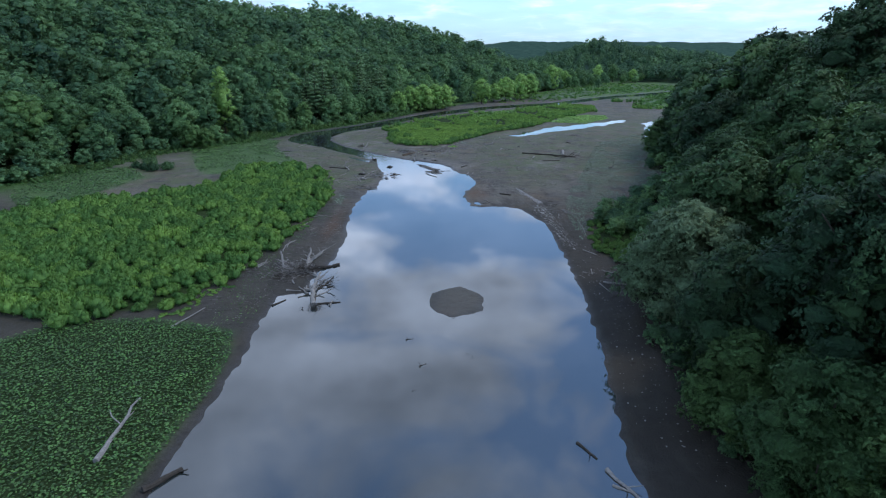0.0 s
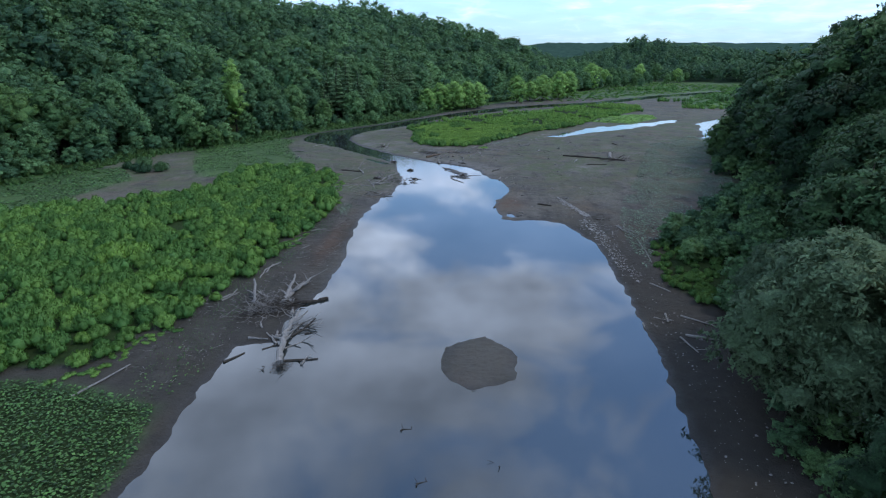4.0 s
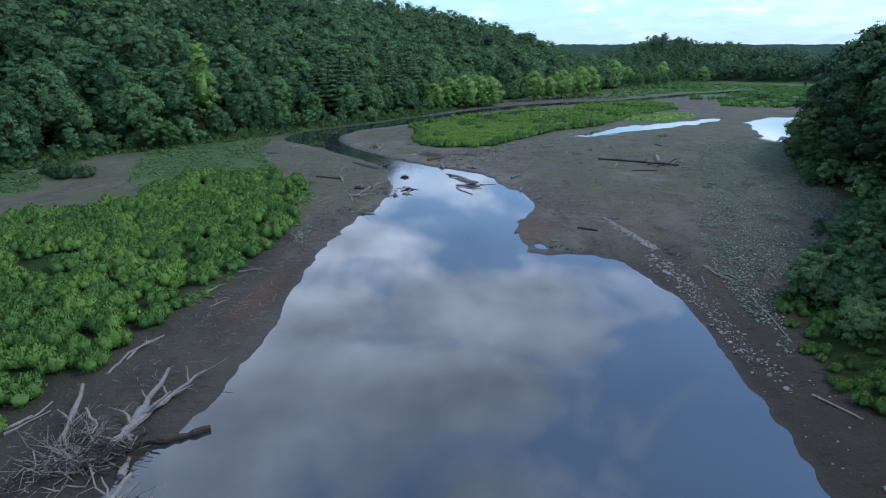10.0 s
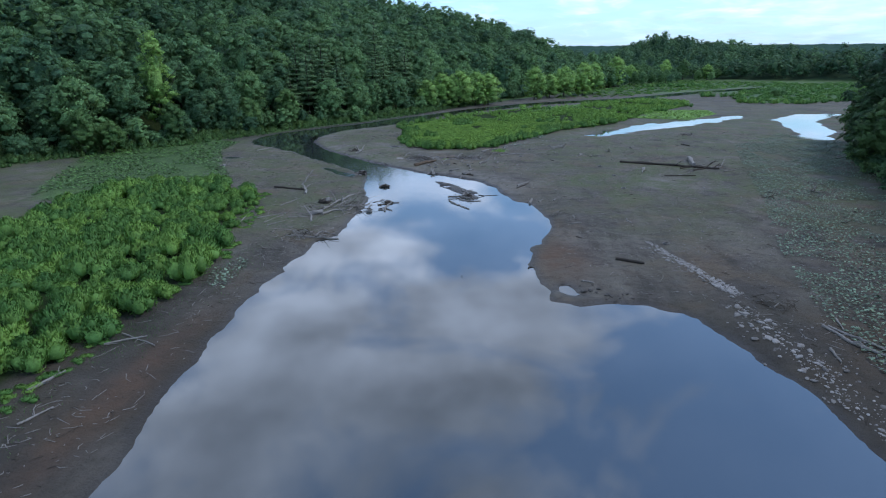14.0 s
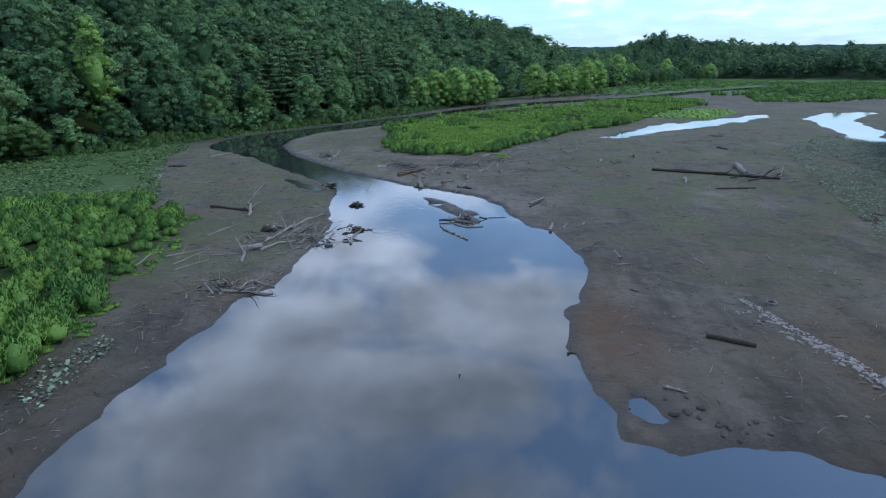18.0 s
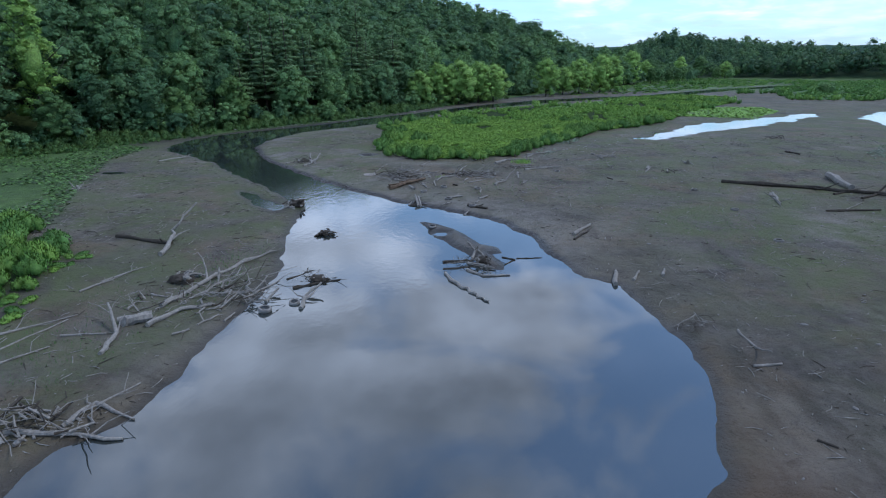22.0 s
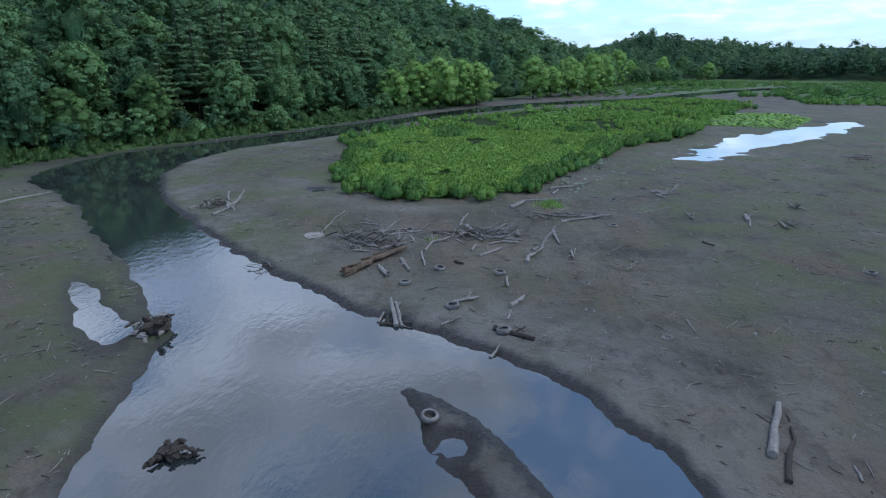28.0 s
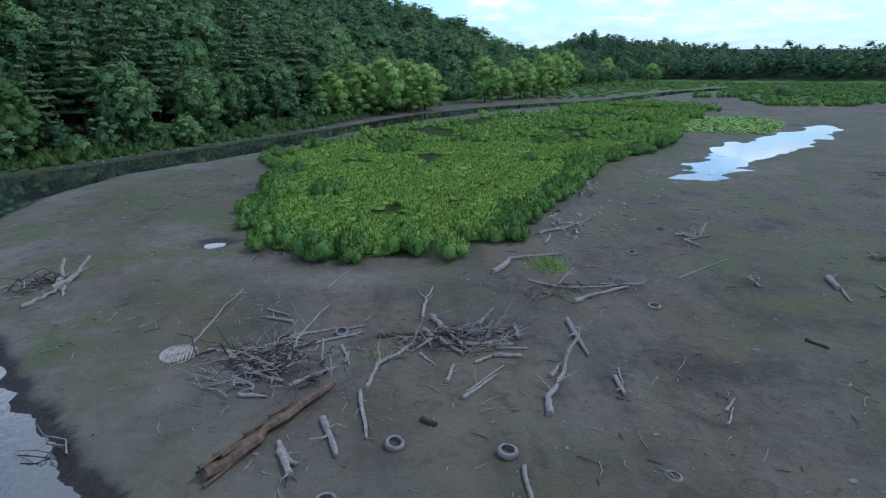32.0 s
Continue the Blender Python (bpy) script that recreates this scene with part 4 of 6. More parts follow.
def flatten(h):
    return np.concatenate(h.v), np.concatenate(h.t), np.concatenate(h.w) if h.w else None


def woods(name, poly, gap, d0, d1, shapes, rnd, label, extra=None, leaf=LEAF_WOODS):
    x, y, d = scatter(rnd, poly, gap, d0, d1)
    k = seen_zone(x, y)
    if extra:
        k &= extra(x, y)
    x, y = x[k], y[k]
    n = len(x)
    stamp(name, shapes, x, y, heights(x, y) - 0.3, (0.75 + 0.5 * rnd.rand(n)) * np.where((y > 540) & (x < 215), 0.72, np.where((x > 30) & (y < 140), 0.84, 1.0)), rnd.rand(n) * 6.28, rnd.randint(0, len(shapes), n), [leaf], label, "woodland")


MIDCROWN = [flatten(crown(rs, broad_lobes(rs, 13 + k, 5.8, 1.5, 18), 1350, 0.50, ball=(ICO0_V, ICO0_F))) for k in range(5)]
LOWCROWN = [flatten(crown(rs, broad_lobes(rs, 15 + k, 6.2, 1.0, 14), 800, 0.52, ball=(ICO0_V, ICO0_F))) for k in range(5)]
FINECROWN = [flatten(crown(rs, broad_lobes(rs, 15 + k, 5.8, 1.5, 20), 1800, 0.42, 0.66, ball=(ICO1_V, ICO1_F))) for k in range(4)]
woods("hillside_woods", WOOD_WEST, 7.8, 25, 85, MIDCROWN, rs, "dense dark green broadleaf woodland on the west hillside", lambda x, y: (y > 60) & (y < 640) & (x > -290))
woods("upper_hillside_woods", WOOD_WEST, 8.4, 85, 170, LOWCROWN, rs, "dark green broadleaf woodland high on the west hill", lambda x, y: (y > 60) & (y < 640) & (x > -290))
# east slopes use the leaves with the shade of their west side painted in
woods("east_slope_woods", WOOD_EAST, 7.2, 26, 62, FINECROWN, rs, "dense dark green woodland on the near east slope", lambda x, y: (y < 135) & (x < 110), LEAF_BANK_SHADED)
woods("east_hill_woods", WOOD_EAST, 7.4, 26, 60, MIDCROWN, rs, "dense dark green woodland on the east slope", lambda x, y: (y >= 135) & (y < 300) & (x < 230), LEAF_BANK_SHADED)
woods("far_woods", WOOD_FAR, 11.5, 0, 420, LOWCROWN, rs, "distant dark green woodland beyond the marsh", lambda x, y: (x > 0) & (x < 640) & (y < 1080) & ((inside(WOOD_FAR, x, y) < 75) | (np.hypot(x - 240, y - 900) < 170)))

# marsh herbs: tufts of upright leaves
def tuft(rnd, blades, rad=0.85, hgt=1.0, size=0.24, heads=5, slim=0.11):
    """A clump of small upright leaves: several rounded heads that crowd together."""
    h = Heap()
    for k in range(heads):
        a, f = k * 2.4 + rnd.rand(), 0.0 if k == 0 else 0.42 + 0.25 * rnd.rand()
        r = rad * (0.46 + 0.22 * rnd.rand())
        top = hgt * (1.0 if k == 0 else 0.62 + 0.34 * rnd.rand())
        mid = np.array([f * rad * math.cos(a), f * rad * math.sin(a), 0.42 * top])
        m = blades // heads
        d = unit(rnd, m, 0.3)
        d[:, 2] = np.where(d[:, 2] < -0.5, -d[:, 2], d[:, 2])
        shape = np.array([r, r, 0.58 * top])
        c = mid + d * shape * (0.66 + 0.34 * rnd.rand(m) ** 0.8)[:, None]
        nrm = d / shape * r + 0.18 * unit(rnd, m) + [0, 0, 0.12]
        nrm /= np.linalg.norm(nrm, axis=1)[:, None]
        tip = d * 0.55 + [0, 0, 1.0] + 0.35 * rnd.normal(size=(m, 3))
        tip /= np.linalg.norm(tip, axis=1)[:, None]
        side = np.cross(tip, d + 0.4 * rnd.normal(size=(m, 3)))
        side /= np.linalg.norm(side, axis=1)[:, None]
        ln = (size * (0.5 + 1.0 * rnd.rand(m)))[:, None]
        v = np.stack([c - side * ln * slim, c + side * ln * slim, c + tip * ln], 1).reshape(-1, 3)
        h.add(faced(v, nrm), None, np.arange(3 * m).reshape(-1, 3), np.repeat(nrm, 3, axis=0))
        n = ICO1_V / shape * r + [0, 0, 0.12]
        h.add(mid + ICO1_V * shape * (0.56 + 0.16 * rnd.rand(len(ICO1_V)))[:, None], None, ICO1_F, n / np.linalg.norm(n, axis=1)[:, None])
    return flatten(h)


TUFTS = [tuft(rs, 1700, 0.92 + 0.15 * k, 1.20 + 0.20 * k, 0.18, 5, 0.24) for k in range(5)]
LOWTUFTS = [tuft(rs, 150, 0.95 + 0.10 * k, 1.2 + 0.16 * k, 0.36, 2, 0.22) for k in range(5)]
GRASS = [tuft(rs, 460, 1.25 + 0.08 * k, 0.50 + 0.07 * k, 0.19, 3, 0.24) for k in range(5)]


def herbs(name, poly, gap, rnd, label, lo, hi, edge=-0.4, mat=LEAF_HERB, tall=1.0, shapes=None, zone=None, keep=None):
    x, y, d = scatter(rnd, poly, gap, edge, 1e3, 0.42)
    k = (keep(x, y, d) if keep else (fbm(x, y, 7, 3, 21) > -0.42) | (d < 1.5)) & (land(x, y)[1] > 0.5)
    if zone:
        k &= zone(x, y)
    x, y, d = x[k], y[k], d[k]
    n = len(x)
    big = fbm(x, y, 11, 3, 22)
    stamp(name, shapes or TUFTS, x, y, heights(x, y) - 0.05, lo + (hi - lo) * np.clip(0.5 + 0.8 * big + 0.4 * (rnd.rand(n) - 0.5), 0, 1), rnd.rand(n) * 6.28, rnd.randint(0, 5, n), [mat], label, "marsh plants", tall * (0.75 + 0.5 * rnd.rand(n)))


mounds_west = lambda x, y: fbm(x, y, 13, 3, 71) > -0.5
herbs("marsh_herbs_west", MEADOW_WEST, 2.05, rs, "dark green domed marsh herbs on the west bank", 0.7, 1.2, keep=lambda x, y, d: ((d < 3.5) | mounds_west(x, y)) & (fbm(x, y, 5, 3, 21) > -0.5))
herbs("meadow_grass_west", MEADOW_WEST, 1.5, rs, "bright green grass between the domed herbs on the west bank", 0.6, 1.15, edge=2.0, keep=lambda x, y, d: (d > 3) & ~mounds_west(x, y) & (fbm(x, y, 8, 3, 72) > -0.42), shapes=GRASS)
herbs("marsh_herbs_middle", MEADOW_MID, 2.0, rs, "bright green bushy herbs round the island's edge", 0.55, 1.1, tall=1.1, zone=lambda x, y: y < 246, keep=lambda x, y, d: ((d < 2.4) & (fbm(x, y, 4, 3, 75) > -0.3)) | (fbm(x, y, 6, 3, 73) > 0.34))
herbs("meadow_grass_middle", MEADOW_MID, 1.25, rs, "bright yellow-green grass on the island between the channels", 0.7, 1.1, edge=1.2, mat=LEAF_MEADOW, shapes=GRASS, zone=lambda x, y: y < 246, keep=lambda x, y, d: (d > 1.2) & (fbm(x, y, 6, 3, 74) > -0.42))
herbs("marsh_herbs_upstream", MEADOW_MID, 2.1, rs, "bright green marsh herbs at the far end of the island", 0.6, 1.3, mat=LEAF_MEADOW, tall=0.62, shapes=LOWTUFTS, zone=lambda x, y: (y >= 246) & (inside(LILY_INNER, x, y) < 0), keep=lambda x, y, d: (fbm(x, y, 12, 3, 76) > -0.3) | (d < 2))
herbs("marsh_plants_north", [(30, 362), (70, 382), (130, 450), (195, 505), (250, 585), (150, 640), (96, 500), (60, 430)], 6.0, rs, "low green plants on the far marsh", 1.2, 2.6, tall=0.22, shapes=LOWTUFTS)
herbs("marsh_herbs_east", HERB_EAST, 1.5, rs, "green marsh herbs at the foot of the east wood", 0.35, 0.8, mat=LEAF_SHADY)
herbs("marsh_herbs_far", MEADOW_FAR, 6.5, rs, "low green marsh plants far up the valley", 1.6, 3.0, tall=0.3, shapes=LOWTUFTS)
x, y, d = scatter(rs, WOOD_WEST, 1.45, -6.5, 3.5, 0.5)
k = seen_zone(x, y) & (y > 130) & (y < 345) & (land(x, y)[1] > 2.0) & (fbm(x, y, 8, 3, 41) > np.where(y > 190, -0.6, -0.25))
x, y, d = x[k], y[k], d[k]
n = len(x)
stamp("bank_herbs", LOWTUFTS, x, y, heights(x, y) - 0.1, (0.35 + 0.75 * rs.rand(n) ** 1.4) * (0.8 + 0.5 * smooth(-5, 1, d)), rs.rand(n) * 6.28, rs.randint(0, 5, n), [LEAF_FRESH], "green herbs and brambles along the foot of the west wood", "bank plants")
for n, (x1, y1, s) in enumerate(((-81, 149, 1.5), (-78, 147, 1.3), (-75, 145, 1.5), (-72, 147, 1.3), (-79, 152, 1.3))):
    stamp("marsh_shrub", TUFTS[n:n + 1], np.array([x1]), np.array([y1]), heights([x1], [y1]) - 0.1, np.array([s]), np.array([0.5 * n]), np.array([0]), [LEAF_WOODS], "low rounded green marsh shrub on the mud", "shrub")["kind"] = ""


def lilies(name, poly, gap, size, mat, rnd, label, thin=-1.0):
    """Broad leaves lying and standing at low angles."""
    x, y, d = scatter(rnd, poly, gap, 0, 1e3, 0.5)
    k = (fbm(x, y, 6, 4, 31) > thin) & (land(x, y)[1] > -0.6)
    x, y = x[k], y[k]
    n = len(x)
    nrm = unit(rnd, n) * 0.45 + [0, 0, 1]
    nrm /= np.linalg.norm(nrm, axis=1)[:, None]
    c = np.stack([x, y, np.maximum(heights(x, y), LEVEL) + 0.04 + 0.22 * rnd.rand(n)], -1)
    v, f = sprays(c, nrm, size, rnd, 0.75)
    tagged(new(name, mesh_of(name, v, f, [mat])), label, "water plants", kind="stuff")


lilies("lily_bed_south", LILY_SOUTH, 0.25, 0.135, LEAF_LILY, rs, "bed of stranded green lily leaves on the mud")
lilies("lily_bed_north", LILY_NORTH, 0.45, 0.22, LEAF_LILY, rs, "bed of stranded green lily leaves beside the creek", -0.25)
lilies("lily_bed_west", LILY_WEST, 0.5, 0.25, LEAF_LILY, rs, "green lily leaves below the west wood", -0.4)
lilies("wilted_lilies", LITTER_EAST, 0.31, 0.125, LEAF_GREY, rs, "wilted grey-green lily leaves on dark mud", -0.24)
herbs("low_herbs_west", MEADOW_WEST, 1.1, rs, "low bright green herbs fringing the west meadow", 0.3, 0.6, edge=-2.2, shapes=GRASS, keep=lambda x, y, d: (d < 0.6) & (x > -34) & (fbm(x, y, 9, 3, 81) > -0.05))
lilies("stranded_lilies", [(-22.5, 113), (-24, 119), (-22.5, 122), (-20.8, 118), (-20.6, 112)], 0.33, 0.13, LEAF_GREY, rs, "wilted grey-green lily leaves on the west shore", -0.1)
lilies("lily_bed_island", LILY_MID, 0.62, 0.34, LEAF_MEADOW, rs, "bright green lily leaves beside the island's pool", -0.45)
lilies("lily_bed_upstream", LILY_INNER, 0.7, 0.36, LEAF_HERB, rs, "green lily leaves in a gap of the island's herbs")
lilies("lily_fringe", LILY_POINT, 0.42, 0.17, LEAF_GREY, rs, "grey-green lily leaves along the island's edge", -0.2)
lilies("stranded_leaves", [(-26, 56), (-23, 57), (-21.5, 62), (-22, 67), (-25, 70), (-27, 64)], 0.5, 0.11, LEAF_LILY, rs, "few green lily leaves stranded on brown mud", 0.0)

# rows of tall herbs on the far marsh
for hx0, hy0, hx1, hy1, hn, hs in ((67, 314, 82, 310, 9, 1.1), (50, 286, 66, 287, 10, 1.0), (110, 375, 130, 379, 10, 1.3), (111, 493, 160, 505, 16, 1.6), (109, 330, 131, 324, 12, 1.2), (131, 324, 180, 352, 18, 1.3), (14, 297, 38, 298, 12, 0.9)):
    f = np.linspace(0, 1, hn)
    hx, hy = hx0 + (hx1 - hx0) * f + 0.7 * rs.normal(size=hn), hy0 + (hy1 - hy0) * f + 1.0 * rs.normal(size=hn)
    stamp("herb_row", LOWTUFTS, hx, hy, heights(hx, hy) - 0.1, hs * (0.8 + 0.5 * rs.rand(hn)), rs.rand(hn) * 6.28, rs.randint(0, 5, hn), [LEAF_HERB], "row of tall dark green herbs on the far marsh", "marsh plants")


# small plants on the mud
def weeds(name, x0, y0, rx, ry, count, size, mat, label):
    """A thin patch of single upright blades."""
    px, py = x0 + rx * rs.normal(size=count) * 0.5, y0 + ry * rs.normal(size=count) * 0.5
    c = np.stack([px, py, heights(px, py)], -1)
    lean = unit(rs, count) * 0.5 + [0, 0, 1]
    side = unit(rs, count) * [1, 1, 0.2]
    ln = (size * (0.5 + rs.rand(count)))[:, None]
    v = np.stack([c - side * ln * 0.12, c + side * ln * 0.12, c + lean * ln], 1).reshape(-1, 3)
    tagged(new(name, mesh_of(name, v, np.arange(3 * count).reshape(-1, 3), [mat])), label, "weeds", kind="stuff")


weeds("weed_patch", 3.5, 188.0, 1.3, 1.5, 420, 0.32, LEAF_LIGHT, "thin yellow-green weeds beside the washed-up log")
weeds("seedlings", -6.9, 177.0, 0.7, 0.7, 90, 0.16, LEAF_LIGHT, "few light green seedlings among the driftwood")
weeds("grass_stubble", 4.0, 172.0, 9.0, 7.0, 1500, 0.10, LEAF_SHADY, "thin green stubble sprouting on the mud")
weeds("shore_stubble", -24.4, 73.9, 3.0, 4.0, 900, 0.12, LEAF_SHADY, "thin green stubble along the west meadow's edge")
for sx, sy, sr in ((-25.6, 66.0, 3.0), (-25.8, 80.0, 2.4), (-24.2, 90.0, 2.4), (-23.2, 104.0, 2.2), (-22.4, 116.0, 3.0), (-22.0, 134.0, 4.0), (-18.5, 145.0, 3.0)):
    weeds("shore_stubble", sx, sy, sr, 2.2 * sr, 1300, 0.11, LEAF_SHADY, "thin olive green stubble sprouting on the west shore")
weeds("flat_stubble", 16.0, 158.0, 9.0, 9.0, 2600, 0.09, LEAF_SHADY, "thin olive green stubble on the open mud flat")
weeds("bank_stubble", -17.0, 180.0, 5.0, 6.0, 700, 0.10, LEAF_SHADY, "thin green stubble on the creek's mud point")
for n, (x1, y1, s, m) in enumerate(((-27.3, 76.4, 0.55, LEAF_HERB), (-27.2, 76.2, 0.7, LEAF_HERB), (-45.0, 86.0, 1.9, LEAF_MEADOW), (-43.0, 87.5, 1.5, LEAF_MEADOW), (-35.0, 79.5, 1.2, LEAF_MEADOW))):
    stamp("meadow_shrub", TUFTS[n:n + 1], np.array([x1]), np.array([y1]), heights([x1], [y1]) - 0.1, np.array([s]), np.array([0.7 * n]), np.array([0]), [m], "rounded light green shrub standing above the herbs", "shrub")["kind"] = ""


# ---- driftwood ----
WOOD_OF = {"D": DRIFT, "K": DRIFT_DARK, "B": DRIFT_BROWN, "W": DRIFT_DARK, "P": DRIFT}
TOLD = {
    "split_log": "split log with raw brown broken wood on the mud", "driftwood_stick": "bleached grey driftwood stick on the mud",
    "bent_branch": "bent bleached branch on the mud", "dark_log": "dark waterlogged log half sunk in mud", "driftwood_post": "short weathered post washed up on the mud",
    "driftwood_log": "bleached grey driftwood log on the mud", "forked_branch": "forked bleached branch lying on the mud", "broken_post": "weathered timber post leaning at the water's edge",
    "driftwood_pole": "long thin bleached pole lying across the mud", "floating_log": "wet dark log lying in the shallow river", "long_log": "long dark weathered log on the mud flat",
    "fallen_tree": "large bleached fallen trunk reaching into the river", "fallen_limb": "thick bleached fallen limb rising from the snag"}
drift_rnd = np.random.RandomState(77)


def bough(pts, r0, r1, rnd, sides=8, steps=4, wander=0.25):
    """A knotty tapered stem through pts, with splintered ends."""
    p = np.array(pts, float)
    t = np.linspace(0, len(p) - 1, (len(p) - 1) * steps + 1)
    q = np.stack([np.interp(t, np.arange(len(p)), p[:, k]) for k in range(3)], -1)
    ln = np.linalg.norm(p[-1] - p[0])
    q[1:-1] += rnd.normal(size=(len(q) - 2, 3)) * min(0.8 * wander * r0 + 0.006 * ln, 0.11) * [1, 1, 0.4]
    r = np.linspace(r0, r1, len(q)) * (1 + 0.16 * rnd.normal(size=len(q)).clip(-1.2, 1.2))
    return tube(q, r, sides, 0.28, rnd)


def drift(name, wood, r0, r1, *plan):
    """A piece of driftwood lying on the ground along plan points, with side limbs where it is forked."""
    rnd = drift_rnd
    if name == "driftwood_log" and r0 < 0.3:
        r0, r1 = 0.8 * r0, 0.6 * r1
    if name == "driftwood_stick":
        r0, r1 = 1.15 * r0, 1.1 * r1
    base = heights([p[0] for p in plan], [p[1] for p in plan])
    if wood == "W":
        base = np.maximum(base, LEVEL)
    base = np.maximum(base, LEVEL - 0.05)
    pts = [(px, py, z + r0 * (0.55 if wood in "KW" else 0.75)) for (px, py), z in zip(plan, base)]
    ln = math.hypot(plan[-1][0] - plan[0][0], plan[-1][1] - plan[0][1])
    if name in ("forked_branch", "bent_branch", "fallen_limb", "broken_post"):
        pts[-1] = (*pts[-1][:2], pts[-1][2] + (0.05 if r0 > 0.2 else 0.22) * ln)
    if name == "fallen_tree":
        pts = [(a, b, c + 0.05 + 0.10 * k) for k, (a, b, c) in enumerate(pts)]
    mat = WOOD_OF[wood]
    twigs = 0 if ln < 1.2 or wood == "P" else int(rnd.randint(0, 3))
    twigs = 0 if name == "split_log" else twigs
    twigs += {"forked_branch": 2, "bent_branch": 1, "fallen_tree": 5, "fallen_limb": 4, "long_log": 3, "driftwood_pole": 3}.get(name, 0)
    h = Heap().add(*bough(pts, r0 * (0.7 if name == "split_log" else 1), r1 * (0.6 if name == "split_log" else 1), rnd))
    splinters = []
    if name == "split_log":
        a, b = np.array(pts[0]), np.array(pts[-1])
        for k in range(26):
            f, o = rnd.rand() * 0.8 - 0.06, (rnd.rand(3) - 0.5) * r0 * 1.9
            splinters.append(Heap().add(*bough([a + (b - a) * f + o, a + (b - a) * (f + 0.22 + 0.15 * rnd.rand()) + o * 0.7], 0.07, 0.02, rnd, 5, 3)).mesh("splinter", [mat]))
    me = h.mesh(name, [mat])
    label = TOLD[name]
    if not twigs and not splinters:
        return tagged(new(name, me), label, "driftwood", "driftwood on the river bed")
    ob = new(name)
    ob.empty_display_size = 0.2
    ob.location = pts[0]
    off = Matrix.Translation(-Vector(pts[0]))
    me.transform(off)
    part("stem", me, ob)
    for sm in splinters:
        sm.transform(off)
        part("splinter", sm, ob)
    p = np.array(pts)
    for k in range(twigs):
        f = 0.25 + 0.7 * rnd.rand()
        t = f * (len(p) - 1)
        i = min(int(t), len(p) - 2)
        o = p[i] + (p[i + 1] - p[i]) * (t - i)
        d = p[i + 1] - p[i]
        a = math.atan2(d[1], d[0]) + (0.5 + 0.5 * rnd.rand()) * (1 if k % 2 else -1)
        tl = min(0.16 * ln + 0.35, 2.6) * (0.6 + 0.8 * rnd.rand())
        e = o + [tl * math.cos(a), tl * math.sin(a), tl * (0.15 + 0.35 * rnd.rand())]
        m2 = o + (e - o) * 0.5 + rnd.normal(size=3) * 0.06 * tl
        rr = r0 + (r1 - r0) * f
        tm = Heap().add(*bough([o, m2, e], rr * 0.55, max(rr * 0.18, 0.012), rnd, 6, 2)).mesh("branch", [mat])
        tm.transform(off)
        part("branch", tm, ob)
    return tagged(ob, label, "driftwood", "driftwood on the river bed")


TWIG = []
for k in range(14):
    ln = 0.7 + 0.16 * k
    way = [(ln * f, ln * 0.16 * drift_rnd.normal(), ln * 0.07 * drift_rnd.normal()) for f in (0, 0.3, 0.62, 1.0)]
    h = [bough(way, 0.030 + 0.013 * (k % 4), 0.012, drift_rnd, 5, 2)]
    if k % 2:
        o = np.array(way[1 + k % 3 // 2])
        h.append(bough([o, o + ln * np.array([0.22, 0.13, 0.05]), o + ln * np.array([0.36, 0.30, 0.10])], 0.024, 0.01, drift_rnd, 5, 2))
    twig = Heap()
    for q in h:
        twig.add(*q)
    TWIG.append([twig.mesh("branch", [m]) for m in (DRIFT, DRIFT_DARK)])


def brush_pile(x, y, rx, ry, count, dark, label, turn=0.0, high=0.45, size=0.75, thin=0.65):
    """A heap of drifted branches, each one of its own."""
    ob = new("brush_pile")
    ob.location = (x, y, max(height(x, y), LEVEL))
    ob.empty_display_size = 0.3
    for k in range(count):
        g = drift_rnd.normal(size=2).clip(-1.7, 1.7) * 0.5
        me = TWIG[drift_rnd.randint(14)][1 if drift_rnd.rand() < dark else 0]
        b = part("branch", me, ob)
        c, s = math.cos(turn), math.sin(turn)
        gx, gy = g[0] * rx, g[1] * ry
        a = turn + drift_rnd.normal() * 0.9 + (math.pi if k % 2 else 0) if k % 3 else 6.28 * drift_rnd.rand()
        k2 = size * (0.6 + 0.8 * drift_rnd.rand())
        half = 0.8 * k2
        b.matrix_basis = Matrix.LocRotScale((gx * c - gy * s - half * math.cos(a), gx * s + gy * c - half * math.sin(a), 0.02 + high * drift_rnd.rand() * math.exp(-2 * (g @ g))), Euler((drift_rnd.rand() * 6.28, 0.28 * (drift_rnd.rand() ** 2 - 0.35) * -1 if k % 5 else -0.45 * drift_rnd.rand(), a)), (k2, k2 * thin, k2 * thin))
    return tagged(ob, label, "brushwood", "brush piles")


brush_pile(-11.6, 176.2, 3.2, 2.2, 75, 0.55, "tangled heap of grey drifted branches beside the split log", 0.2, 0.6, 0.95)
brush_pile(-3.6, 178.0, 3.2, 1.3, 60, 0.35, "tangled heap of bleached branches on the mud", 0.0, 0.5, 0.95)
brush_pile(3.4, 183.6, 3.4, 1.2, 45, 0.75, "flat dark heap of thin drifted branches", 0.05, 0.3)
brush_pile(-26.6, 186.6, 1.6, 1.3, 40, 0.75, "bleached branches fanned out on the mud point", 0.6, 0.7, 0.9)
brush_pile(-17.4, 139.6, 4.4, 2.4, 52, 0.25, "wide litter of drifted branches along the west shore", 0.6, 0.45, 1.1, 0.9)
brush_pile(-2.0, 146.4, 2.2, 1.3, 40, 0.4, "branches caught at the end of the sand bar", -0.5, 0.5, 0.6)
brush_pile(-19.4, 74.4, 1.8, 1.5, 110, 0.85, "dark tangled root mass of the fallen tree", 0.7, 1.2, 0.8)
